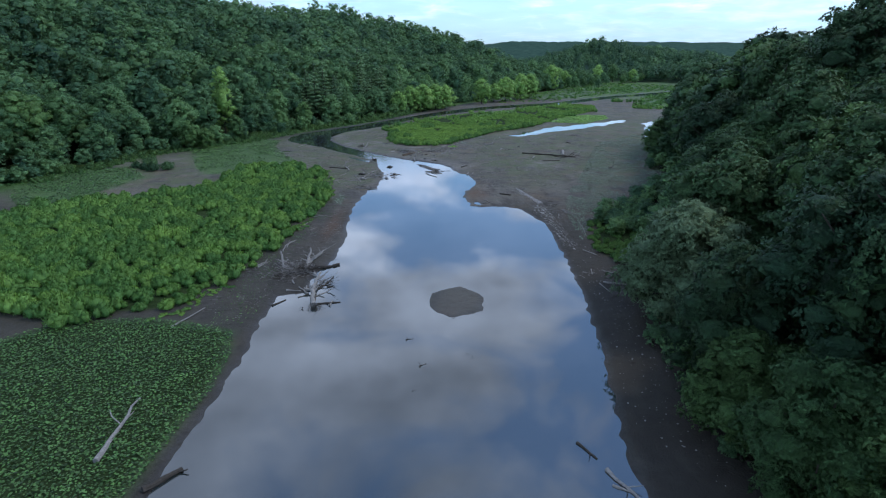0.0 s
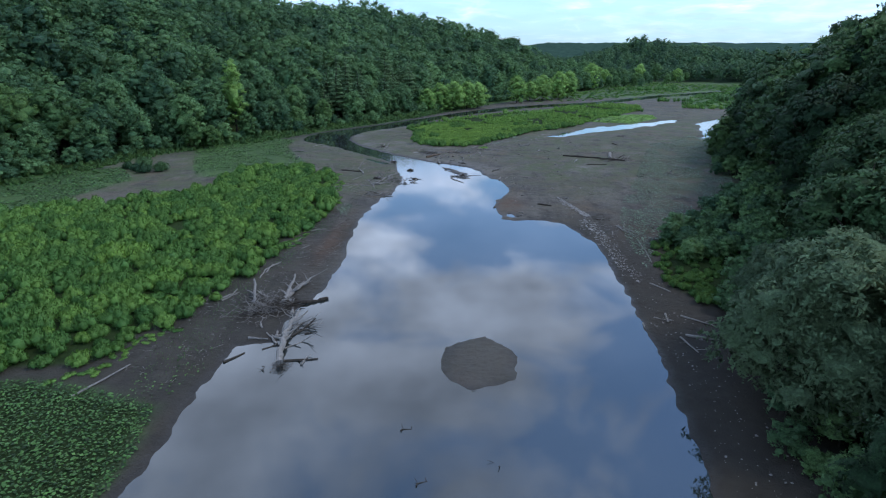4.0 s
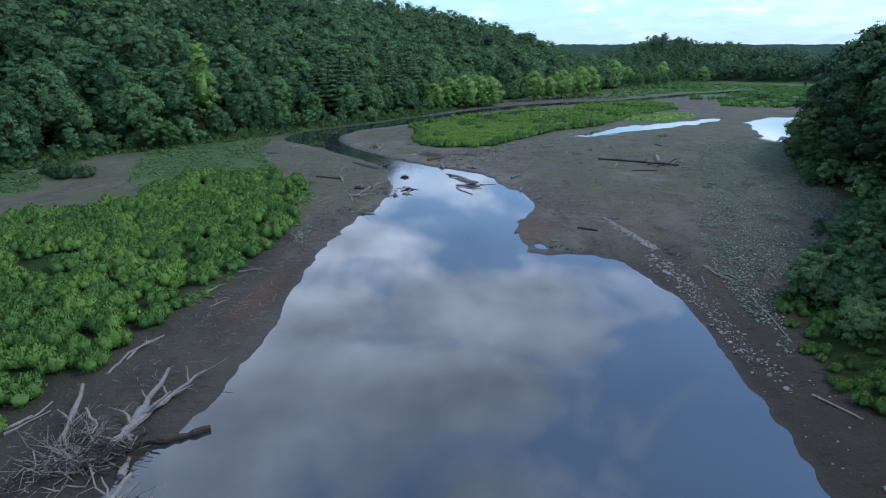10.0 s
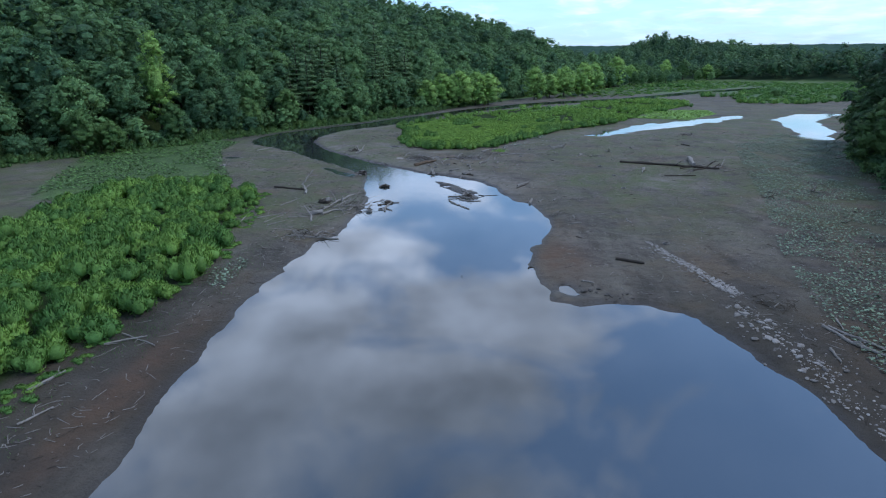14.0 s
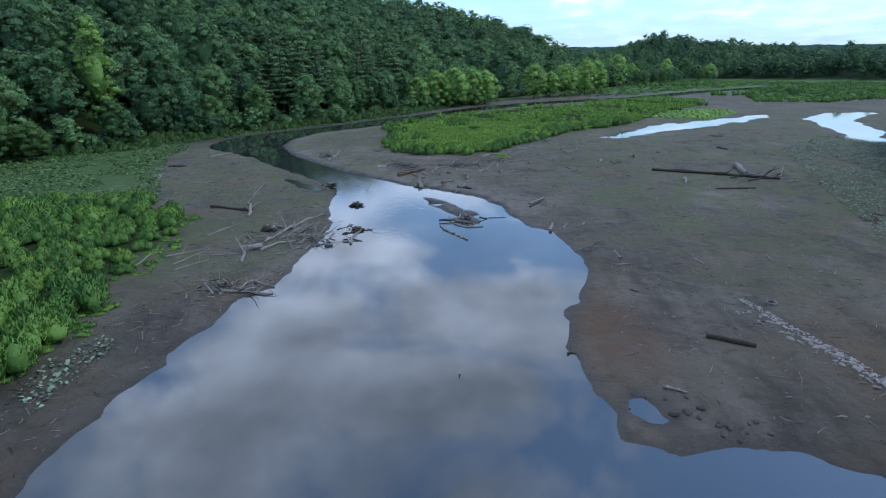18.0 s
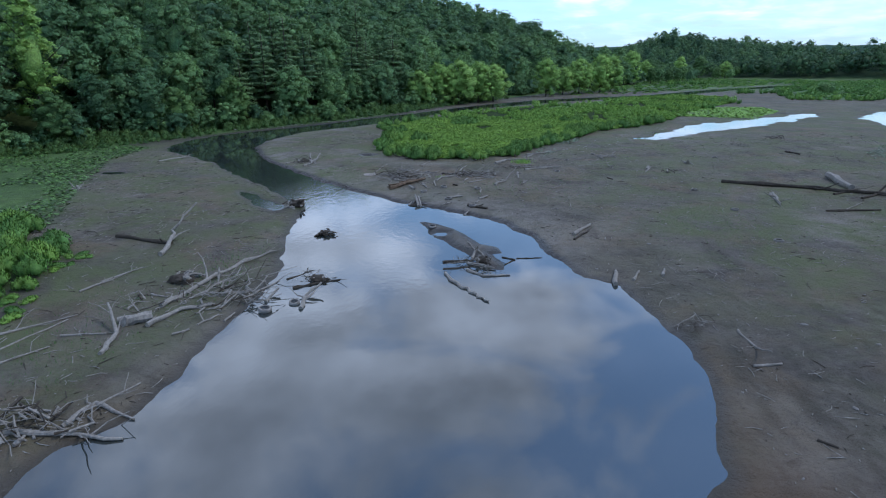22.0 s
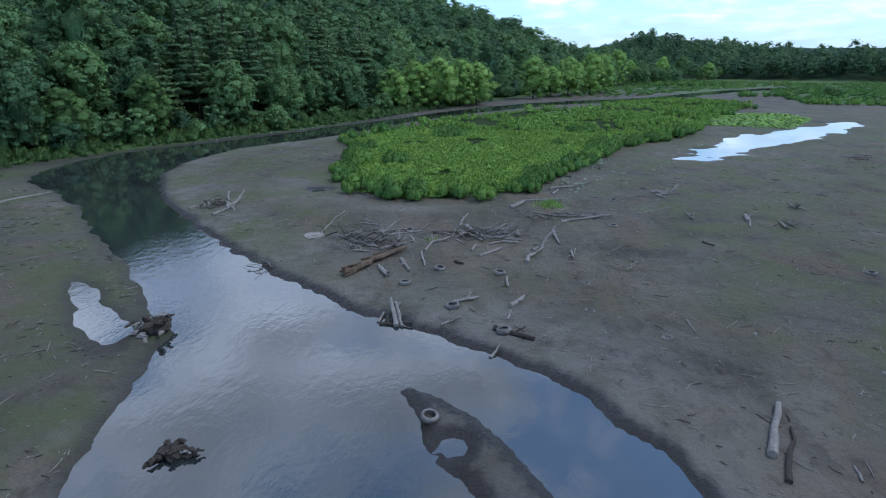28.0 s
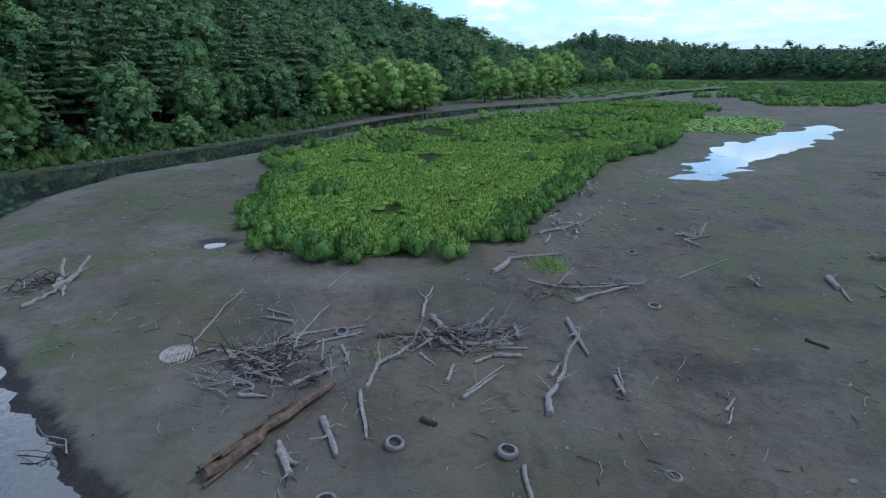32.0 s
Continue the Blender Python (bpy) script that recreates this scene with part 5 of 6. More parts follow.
brush_pile(-21.1, 72.9, 3.2, 2.2, 130, 0.6, "grey spray of thin branches round the fallen tree", 0.9, 0.8, 0.8)
brush_pile(-15.5, 62.6, 0.7, 0.6, 45, 0.95, "dark root end of the fallen tree in the water", 0.3, 0.7, 0.5)
brush_pile(22.3, 111.0, 2.0, 1.0, 26, 0.85, "dark brush heap on the mud flat", -0.4, 0.5)
brush_pile(-12.8, 143.6, 1.6, 1.8, 22, 0.6, "branches stranded in the shallow riffle", 0.9, 0.2, 0.5)
brush_pile(-18.6, 127.4, 2.4, 1.0, 40, 0.25, "bleached branches stranded on the west shore", 0.1, 0.5, 1.0, 0.9)
brush_pile(38.2, 146.8, 1.2, 0.9, 18, 0.85, "dark stump with caught branches", 0.3, 0.8)
brush_pile(21.2, 180.7, 1.0, 0.6, 12, 0.8, "small dark heap of sticks", 0.3, 0.4)
brush_pile(49.3, 214.8, 1.8, 1.0, 16, 0.8, "far dark heap of sticks on the flat", 0.3, 0.8)
brush_pile(-17.3, 171.8, 0.8, 0.4, 8, 0.6, "few short sticks on the mud", 0.6, 0.2)
brush_pile(-14.2, 191.0, 2.0, 0.5, 16, 0.7, "dark sticks along the edge of the herbs", 0.0, 0.3)
drift('split_log', 'B', .32, .24, (-11.8, 169.4), (-10.2, 171.5), (-8.5, 174.3))
drift('driftwood_stick', 'D', .11, .07, (-8.6, 172.2), (-7.9, 170.1))
drift('driftwood_stick', 'D', .13, .09, (-9.8, 170.5), (-9.2, 169.3))
drift('driftwood_stick', 'D', .08, .05, (-7.4, 174.0), (-7.0, 171.0))
drift('bent_branch', 'D', .10, .05, (-7.2, 174.2), (-6.8, 176.0), (-5.3, 177.8), (-4.8, 178.3))
drift('dark_log', 'K', .13, .11, (-6.9, 178.7), (-2.6, 178.8))
drift('driftwood_stick', 'P', .09, .08, (-1.8, 176.4), (-0.6, 176.3))
drift('driftwood_stick', 'D', .07, .04, (-3.5, 173.2), (-1.9, 174.9))
drift('driftwood_stick', 'D', .05, .03, (-15.2, 178.3), (-15.1, 180.3), (-14.7, 185.1))
drift('driftwood_stick', 'D', .05, .03, (10.5, 184.8), (15.4, 187.9))
drift('driftwood_post', 'P', .16, .15, (19.3, 184.2), (18.6, 182.4))
drift('driftwood_stick', 'D', .11, .04, (20.6, 180.4), (21.2, 182.7))
drift('driftwood_log', 'D', .24, .10, (-0.2, 186.7), (1.3, 189.0), (4.9, 189.6))
drift('driftwood_stick', 'D', .12, .05, (4.6, 194.9), (7.4, 196.4), (10.1, 198.9))
drift('driftwood_stick', 'D', .12, .06, (2.4, 179.8), (2.3, 176.1))
drift('forked_branch', 'D', .13, .05, (-0.5, 171.9), (-0.3, 173.0), (0.8, 174.7), (2.0, 176.6))
drift('driftwood_stick', 'D', .08, .05, (-2.0, 169.2), (-2.1, 167.6))
drift('driftwood_stick', 'D', .09, .04, (0.2, 174.5), (0.9, 175.5))
drift('driftwood_stick', 'D', .10, .05, (14.4, 193.5), (17.0, 193.7))
drift('driftwood_stick', 'D', .09, .06, (14.6, 192.3), (14.9, 190.6))
drift('driftwood_stick', 'D', .10, .05, (2.8, 174.3), (2.7, 173.0))
drift('driftwood_stick', 'D', .05, .02, (5.6, 170.9), (6.4, 171.9))
drift('driftwood_log', 'D', .16, .08, (10.1, 212.7), (17.1, 221.6))
drift('driftwood_stick', 'D', .1, .05, (4.4, 192.2), (5.5, 195.0))
drift('driftwood_stick', 'D', .06, .04, (12.0, 211.5), (11.6, 206.9))
drift('driftwood_stick', 'D', .05, .03, (-10.0, 185.0), (-9.1, 187.7))
drift('driftwood_stick', 'D', .08, .06, (-11.1, 180.6), (-12.5, 181.2))
drift('driftwood_stick', 'D', .06, .04, (-11.9, 177.5), (-10.3, 179.2))
drift('driftwood_stick', 'D', .07, .04, (-10.7, 177.8), (-7.5, 179.2))
drift('driftwood_stick', 'D', .06, .04, (-8.2, 176.3), (-8.1, 177.3))
drift('dark_log', 'K', .14, .09, (-3.2, 162.4), (-1.4, 161.3))
drift('driftwood_stick', 'D', .11, .07, (-2.2, 164.9), (-1.3, 166.2))
drift('driftwood_stick', 'D', .10, .07, (-5.2, 165.4), (-3.8, 166.0))
drift('driftwood_stick', 'D', .06, .04, (-2.5, 163.3), (-2.2, 164.4))
drift('broken_post', 'D', .13, .09, (-8.0, 163.1), (-8.5, 165.0))
drift('broken_post', 'K', .09, .06, (-8.6, 163.6), (-8.2, 165.0))
drift('driftwood_stick', 'K', .09, .05, (-8.9, 163.4), (-7.2, 163.2))
drift('broken_post', 'D', .09, .06, (-7.7, 163.1), (-8.2, 164.8))
drift('driftwood_stick', 'D', .07, .04, (-9.0, 163.6), (-8.8, 164.5))
drift('driftwood_stick', 'D', .06, .04, (-5.8, 162.9), (-4.8, 163.7))
drift('driftwood_stick', 'D', .07, .03, (-3.5, 160.1), (-3.0, 160.9))
drift('driftwood_stick', 'D', .04, .03, (6.5, 163.7), (6.4, 162.3))
drift('driftwood_post', 'D', .14, .09, (5.3, 153.3), (7.1, 156.3))
drift('driftwood_stick', 'D', .04, .03, (7.7, 152.9), (7.5, 152.2))
drift('dark_log', 'K', .20, .15, (-30.3, 150.7), (-25.0, 149.1))
drift('forked_branch', 'D', .20, .05, (-24.4, 146.5), (-25.5, 150.0), (-26.7, 152.3), (-25.5, 154.5))
drift('driftwood_pole', 'D', .16, .05, (-19.5, 137.9), (-18.9, 141.7), (-18.0, 145.7), (-16.7, 148.4))
drift('driftwood_log', 'D', .32, .25, (-20.2, 135.6), (-19.1, 136.4))
drift('driftwood_stick', 'D', .13, .06, (-18.9, 135.5), (-18.2, 137.6), (-16.7, 138.5))
drift('driftwood_stick', 'D', .06, .03, (-17.2, 134.8), (-16.6, 135.4))
drift('driftwood_stick', 'D', .05, .03, (-25.4, 141.5), (-24.3, 144.2))
drift('driftwood_stick', 'D', .07, .04, (-15.5, 139.8), (-14.6, 142.9))
drift('bent_branch', 'D', .10, .06, (-14.2, 139.5), (-14.3, 140.2), (-13.9, 140.9))
drift('driftwood_stick', 'D', .05, .03, (-16.5, 136.0), (-16.0, 137.4))
drift('driftwood_stick', 'D', .05, .03, (-15.4, 136.7), (-15.3, 137.8))
drift('driftwood_stick', 'D', .06, .03, (-21.1, 139.7), (-19.9, 139.3))
drift('driftwood_stick', 'D', .05, .03, (-21.2, 137.5), (-21.4, 138.7))
drift('forked_branch', 'D', .13, .06, (-11.9, 138.7), (-12.2, 140.4), (-11.4, 141.3))
drift('driftwood_stick', 'K', .10, .05, (-13.3, 141.7), (-12.2, 142.5), (-10.8, 143.3))
drift('driftwood_stick', 'K', .06, .03, (-14.2, 143.2), (-13.1, 144.8))
drift('driftwood_stick', 'P', .12, .05, (-4.2, 144.8), (-3.4, 143.0), (-2.5, 141.8), (-2.0, 141.1), (-1.4, 140.3))
drift('floating_log', 'W', .09, .04, (-4.5, 147.0), (-3.2, 147.3), (-2.3, 147.6))
drift('driftwood_log', 'D', .17, .08, (-2.8, 146.9), (-1.7, 146.2), (-0.9, 145.7))
drift('bent_branch', 'D', .06, .03, (-2.9, 151.0), (-2.3, 149.1), (-2.1, 148.2))
drift('bent_branch', 'D', .06, .03, (-2.1, 149.1), (-1.5, 147.4), (-1.3, 146.1))
drift('floating_log', 'W', .05, .03, (-0.4, 148.3), (0.5, 147.8), (-0.3, 146.7))
drift('floating_log', 'W', .05, .02, (0.6, 148.1), (1.5, 148.2), (2.4, 148.4))
drift('driftwood_log', 'D', .15, .08, (-2.8, 145.6), (-1.7, 144.5), (0.0, 144.7))
drift('dark_log', 'K', .08, .05, (-4.4, 145.7), (-2.3, 146.3))
drift('driftwood_stick', 'D', .10, .03, (-2.5, 147.8), (-2.1, 149.9))
drift('driftwood_stick', 'D', .16, .08, (6.4, 143.3), (6.8, 145.2))
drift('driftwood_stick', 'D', .08, .06, (7.6, 143.9), (8.3, 145.3))
drift('driftwood_stick', 'D', .10, .06, (9.6, 144.5), (10.0, 145.7))
drift('bent_branch', 'D', .17, .08, (-25.3, 186.0), (-25.8, 187.6), (-26.3, 189.0))
drift('bent_branch', 'D', .20, .08, (-25.4, 185.8), (-25.0, 187.2), (-24.9, 189.2))
drift('driftwood_stick', 'D', .12, .06, (-25.6, 183.4), (-25.2, 184.6), (-25.0, 186.0))
drift('driftwood_stick', 'D', .09, .05, (-24.9, 186.2), (-24.3, 184.8))
drift('driftwood_stick', 'D', .08, .05, (-28.8, 186.0), (-28.4, 186.8))
drift('driftwood_stick', 'D', .13, .06, (-4.2, 180.6), (-3.8, 179.3), (-3.3, 178.2), (-2.9, 177.0))
drift('driftwood_stick', 'D', .11, .06, (-3.1, 178.9), (-1.0, 178.6))
drift('driftwood_stick', 'D', .11, .06, (-12.6, 176.3), (-11.6, 175.4), (-10.5, 174.9))
drift('driftwood_stick', 'D', .09, .05, (-10.2, 174.5), (-9.4, 175.3), (-8.5, 175.9))
drift('bent_branch', 'D', .10, .06, (15.2, 194.4), (15.2, 192.9), (16.1, 193.0), (17.5, 194.8))
drift('driftwood_stick', 'D', .09, .05, (37.0, 170.5), (41.0, 168.6))
drift('driftwood_stick', 'K', .11, .06, (33.5, 168.8), (37.5, 171.6))
drift('bent_branch', 'D', .12, .05, (38.6, 169.5), (40.6, 170.2), (42.0, 172.4))
drift('driftwood_stick', 'D', .06, .04, (18.0, 180.7), (19.8, 184.6))
drift('driftwood_stick', 'D', .07, .04, (14.4, 192.0), (17.1, 193.4))
drift('driftwood_log', 'D', .22, .08, (27.5, 168.8), (26.1, 164.1))
drift('dark_log', 'K', .16, .1, (43.1, 198.3), (43.8, 195.6))
drift('long_log', 'K', .26, .15, (24.7, 174.6), (32.1, 171.7), (35.8, 169.7), (39.6, 168.1))
drift('driftwood_log', 'D', .42, .26, (37.8, 177.7), (36.5, 171.1))
drift('driftwood_stick', 'K', .12, .05, (35.1, 167.0), (41.6, 171.9))
drift('driftwood_stick', 'D', .10, .05, (39.5, 165.9), (42.0, 167.5))
drift('dark_log', 'K', .10, .07, (28.8, 161.6), (33.8, 162.2))
drift('driftwood_stick', 'D', .05, .03, (31.0, 162.4), (34.2, 165.4))
drift('driftwood_stick', 'D', .08, .04, (27.3, 168.8), (25.8, 163.5))
drift('bent_branch', 'D', .06, .03, (11.0, 136.9), (11.1, 135.0), (10.7, 133.0))
drift('driftwood_stick', 'D', .06, .04, (10.2, 133.3), (11.5, 133.5))
drift('driftwood_stick', 'D', .08, .05, (16.7, 134.6), (17.0, 133.6))
brush_pile(9.3, 137.8, 0.9, 0.6, 14, 0.3, "small heap of bleached sticks on the shore", 0.2, 0.3, 0.7)
drift('driftwood_stick', 'D', .06, .03, (22.8, 135.8), (22.6, 134.1))
drift('driftwood_stick', 'K', .05, .03, (10.1, 128.1), (10.6, 127.7))
drift('driftwood_log', 'D', .16, .09, (-19.1, 126.7), (-17.2, 126.9), (-14.8, 126.9))
drift('driftwood_log', 'D', .13, .07, (-17.4, 127.3), (-17.1, 128.8), (-15.1, 128.1))
drift('driftwood_stick', 'D', .06, .03, (-17.3, 128.2), (-16.2, 130.4))
drift('driftwood_stick', 'D', .06, .03, (-26.2, 133.6), (-23.5, 136.7))
drift('driftwood_stick', 'D', .06, .03, (-25.6, 139.8), (-24.4, 144.0))
drift('driftwood_stick', 'D', .05, .03, (-23.9, 130.7), (-22.3, 133.1))
drift('forked_branch', 'D', .11, .05, (-19.4, 132.5), (-19.9, 134.6), (-21.3, 136.2))
drift('driftwood_log', 'D', .25, .2, (-20.7, 135.9), (-19.3, 136.4))
drift('driftwood_stick', 'D', .06, .04, (-22.6, 134.2), (-20.5, 134.6))
drift('driftwood_stick', 'D', .08, .04, (-18.3, 126.1), (-18.3, 126.8))
drift('driftwood_stick', 'D', .05, .03, (-20.2, 125.2), (-20.6, 126.0))
drift('dark_log', 'K', .17, .12, (12.6, 121.0), (14.9, 119.9))
drift('driftwood_pole', 'D', .11, .07, (23.6, 107.7), (24.1, 105.3), (25.1, 103.6))
drift('driftwood_stick', 'D', .07, .05, (22.3, 104.4), (22.0, 102.7))
drift('driftwood_stick', 'D', .06, .04, (25.2, 109.0), (24.6, 107.0))
drift('driftwood_stick', 'D', .10, .06, (-24.7, 96.6), (-24.1, 98.8))
drift('driftwood_stick', 'D', .06, .04, (-22.9, 93.7), (-22.2, 95.3))
drift('driftwood_stick', 'D', .07, .04, (-24.0, 102.2), (-21.9, 103.6))
drift('driftwood_stick', 'D', .05, .03, (-23.8, 103.8), (-20.7, 102.4))
drift('driftwood_stick', 'D', .11, .05, (-13.8, 63.2), (-13.7, 64.7))
drift('driftwood_stick', 'D', .09, .05, (-17.7, 67.8), (-16.2, 68.2))
drift('driftwood_stick', 'K', .09, .05, (-18.2, 65.7), (-17.1, 66.7))
drift('driftwood_stick', 'D', .08, .04, (-26.4, 75.7), (-25.4, 78.1))
drift('driftwood_stick', 'D', .09, .05, (-24.6, 82.4), (-24.9, 85.3), (-23.9, 88.2))
drift('dark_log', 'K', .12, .08, (-20.8, 63.2), (-19.6, 65.0))
drift('driftwood_stick', 'D', .07, .04, (-29.1, 74.4), (-27.5, 74.9))
drift('driftwood_stick', 'D', .08, .05, (22.1, 83.7), (23.7, 81.1))
drift('bent_branch', 'D', .09, .05, (21.3, 75.3), (21.0, 73.3), (20.9, 72.3))
drift('driftwood_pole', 'D', .10, .06, (22.7, 74.8), (25.2, 72.5))
drift('driftwood_log', 'D', .17, .12, (21.7, 70.4), (24.5, 69.4))
drift('driftwood_stick', 'D', .08, .05, (21.1, 70.0), (21.7, 67.0))
drift('driftwood_stick', 'D', .06, .04, (25.1, 100.0), (24.4, 91.0))
drift('driftwood_stick', 'D', .08, .05, (23.9, 107.6), (25.7, 104.1))
drift('driftwood_stick', 'D', .06, .04, (18.5, 73.4), (18.4, 72.1))
drift('driftwood_stick', 'D', .05, .03, (19.9, 74.5), (21.0, 73.8))
drift('driftwood_log', 'D', .26, .14, (-25.8, 34.7), (-26.1, 38.0), (-26.7, 43.0))
drift('driftwood_log', 'D', .15, .09, (-30.1, 56.7), (-28.4, 61.8))
drift('dark_log', 'K', .25, .15, (-21.0, 32.0), (-19.2, 34.3))
drift('driftwood_log', 'D', .2, .1, (12.3, 34.4), (14.0, 30.9))
drift('driftwood_stick', 'K', .12, .06, (10.8, 37.5), (11.9, 35.6))
drift('driftwood_stick', 'D', .1, .05, (12.3, 32.8), (13.5, 32.1))
drift('driftwood_stick', 'D', .06, .04, (-27.4, 131.0), (-28.0, 135.6))
drift('driftwood_stick', 'D', .05, .03, (-24.7, 131.9), (-23.6, 136.1))
drift('driftwood_stick', 'K', .08, .05, (5.2, 152.1), (6.8, 154.9))
drift('driftwood_stick', 'D', .08, .04, (8.7, 115.7), (9.6, 115.1))
drift('driftwood_stick', 'D', .09, .05, (8.8, 115.6), (9.3, 115.3))
drift('fallen_limb', 'D', .34, .10, (-19.2, 74.9), (-19.4, 76.8), (-19.9, 79.4), (-20.3, 82.6))
drift('fallen_limb', 'D', .24, .08, (-19.4, 77.0), (-18.9, 80.2), (-17.9, 82.9))
drift('floating_log', 'W', .17, .2, (-19.1, 74.8), (-17.8, 75.9), (-16.3, 76.5), (-15.0, 77.5))
drift('broken_post', 'D', .15, .11, (-22.5, 75.1), (-24.1, 79.5))
drift('bent_branch', 'D', .08, .05, (-23.4, 78.5), (-21.6, 76.9), (-20.3, 74.9))
drift('driftwood_log', 'D', .26, .2, (-17.7, 73.1), (-18.1, 74.5))
drift('fallen_tree', 'D', .36, .1, (-15.6, 62.9), (-16.3, 65.8), (-16.8, 67.5), (-16.7, 69.0), (-16.7, 70.7), (-16.7, 72.7))
drift('fallen_limb', 'D', .13, .05, (-16.6, 69.1), (-16.2, 71.1), (-14.8, 71.3))
drift('fallen_limb', 'K', .15, .06, (-16.5, 68.2), (-15.6, 69.8), (-14.6, 71.0))
drift('driftwood_stick', 'D', .12, .07, (-17.8, 68.2), (-16.6, 68.6))
drift('driftwood_stick', 'D', .1, .05, (-17.9, 69.1), (-17.5, 67.7))
drift('driftwood_stick', 'D', .08, .04, (-26.6, 76.3), (-25.9, 77.8), (-26.0, 79.0))
drift('driftwood_stick', 'D', .07, .04, (-26.7, 76.1), (-26.2, 77.6))
drift('driftwood_stick', 'D', .08, .05, (-29.3, 74.4), (-28.5, 75.3))
drift('driftwood_stick', 'D', .08, .04, (-24.5, 84.3), (-24.7, 86.7), (-24.0, 88.0))
drift('driftwood_stick', 'D', .09, .06, (-19.6, 69.6), (-20.2, 70.7))
drift('driftwood_log', 'D', .14, .09, (-20.2, 67.5), (-18.3, 67.5))
drift('floating_log', 'W', .08, .05, (-15.2, 69.0), (-14.5, 69.3))
drift('driftwood_stick', 'D', .12, .06, (-13.3, 177.3), (-12.0, 175.9), (-10.7, 175.5))
drift('driftwood_stick', 'D', .1, .05, (-12.7, 177.4), (-11.6, 176.2), (-10.7, 175.2))
drift('driftwood_stick', 'D', .08, .04, (-12.0, 177.8), (-10.6, 179.2), (-7.5, 179.9))
drift('driftwood_stick', 'D', .07, .03, (-10.6, 176.6), (-10.6, 178.6), (-9.6, 182.5))
drift('driftwood_stick', 'D', .08, .05, (-12.0, 174.0), (-10.9, 173.8))
drift('driftwood_stick', 'D', .06, .03, (-12.7, 182.3), (-11.4, 181.3))
drift('driftwood_stick', 'D', .07, .03, (-14.3, 177.8), (-11.9, 177.5), (-10.4, 177.0))
drift('driftwood_stick', 'D', .06, .03, (-12.6, 175.4), (-11.6, 174.6), (-11.5, 174.2))
drift('driftwood_stick', 'D', .12, .07, (-4.7, 179.1), (-3.8, 177.7), (-3.1, 176.6))
drift('driftwood_stick', 'D', .09, .06, (-2.9, 177.6), (-0.8, 177.3))
drift('driftwood_stick', 'D', .07, .04, (-2.5, 178.5), (-0.7, 179.0))
drift('driftwood_stick', 'D', .07, .03, (-2.0, 179.7), (-1.0, 181.6))
drift('driftwood_stick', 'P', .06, .06, (-1.6, 177.1), (-0.2, 177.0))
drift('driftwood_stick', 'P', .1, .08, (-0.4, 178.0), (-0.3, 179.5))
drift('driftwood_stick', 'D', .09, .04, (-4.7, 180.5), (-4.5, 182.6), (-4.0, 184.7))
drift('driftwood_stick', 'D', .06, .03, (-5.0, 176.9), (-4.4, 175.8))
drift('driftwood_stick', 'D', .07, .04, (-4.0, 174.4), (-3.6, 175.8))
drift('driftwood_stick', 'D', .08, .04, (-2.7, 175.9), (-1.9, 176.4))
drift('driftwood_stick', 'D', .05, .03, (-3.3, 173.6), (-1.5, 175.6))
drift('driftwood_stick', 'D', .08, .05, (-9.9, 171.0), (-9.3, 170.0), (-9.1, 169.8))
drift('driftwood_stick', 'D', .07, .03, (-8.5, 177.9), (-8.1, 176.8), (-8.0, 176.1))
drift('driftwood_stick', 'K', .1, .08, (-5.1, 172.0), (-4.6, 171.6))
drift('driftwood_stick', 'D', .07, .05, (1.7, 185.3), (3.5, 183.9), (8.2, 184.2))
drift('driftwood_stick', 'D', .11, .07, (3.4, 181.9), (5.2, 183.1), (7.1, 183.8))
drift('driftwood_stick', 'D', .05, .03, (5.6, 184.4), (8.0, 184.0))
drift('driftwood_stick', 'D', .05, .02, (3.3, 184.6), (5.0, 187.3))
drift('driftwood_stick', 'D', .06, .03, (3.2, 175.0), (2.9, 173.7))
drift('driftwood_stick', 'D', .05, .03, (15.3, 194.5), (15.7, 193.1), (17.8, 195.6))
drift('driftwood_stick', 'D', .05, .03, (6.0, 171.7), (6.8, 172.5))
drift('driftwood_stick', 'K', .07, .05, (12.7, 176.8), (13.1, 175.9))
drift('driftwood_stick', 'K', .14, .07, (-15.7, 63.7), (-12.6, 64.3))
drift('driftwood_stick', 'D', .11, .05, (-17.2, 66.8), (-18.8, 68.6))
drift('bent_branch', 'D', .09, .04, (-16.2, 66.0), (-15.0, 67.4), (-14.0, 67.8))
drift('driftwood_log', 'D', .14, .08, (-47.5, 187.0), (-46.0, 192.9))


def stump(x, y, hgt, r, turn, label):
    ob = new("stump")
    ob.location = (x, y, height(x, y))
    ob.rotation_euler = (0.5, 0.15, turn)
    rnd = drift_rnd
    part("stem", Heap().add(*bough([(0, 0, -0.2), (0.05, 0, hgt * 0.5), (0.1, 0.05, hgt)], r, r * 0.6, rnd, 9, 3)).mesh("stem", [DRIFT]), ob)
    for k in range(6):
        a = k * 1.05 + rnd.rand() * 0.5
        part("root", Heap().add(*bough([(0, 0, 0.1), (0.6 * math.cos(a), 0.6 * math.sin(a), 0.12), (1.1 * math.cos(a), 1.1 * math.sin(a), -0.1 + 0.5 * rnd.rand())], r * 0.45, 0.03, rnd, 6, 2)).mesh("root", [DRIFT]), ob)
    return tagged(ob, label, "tree stump", "stumps on the river bed")


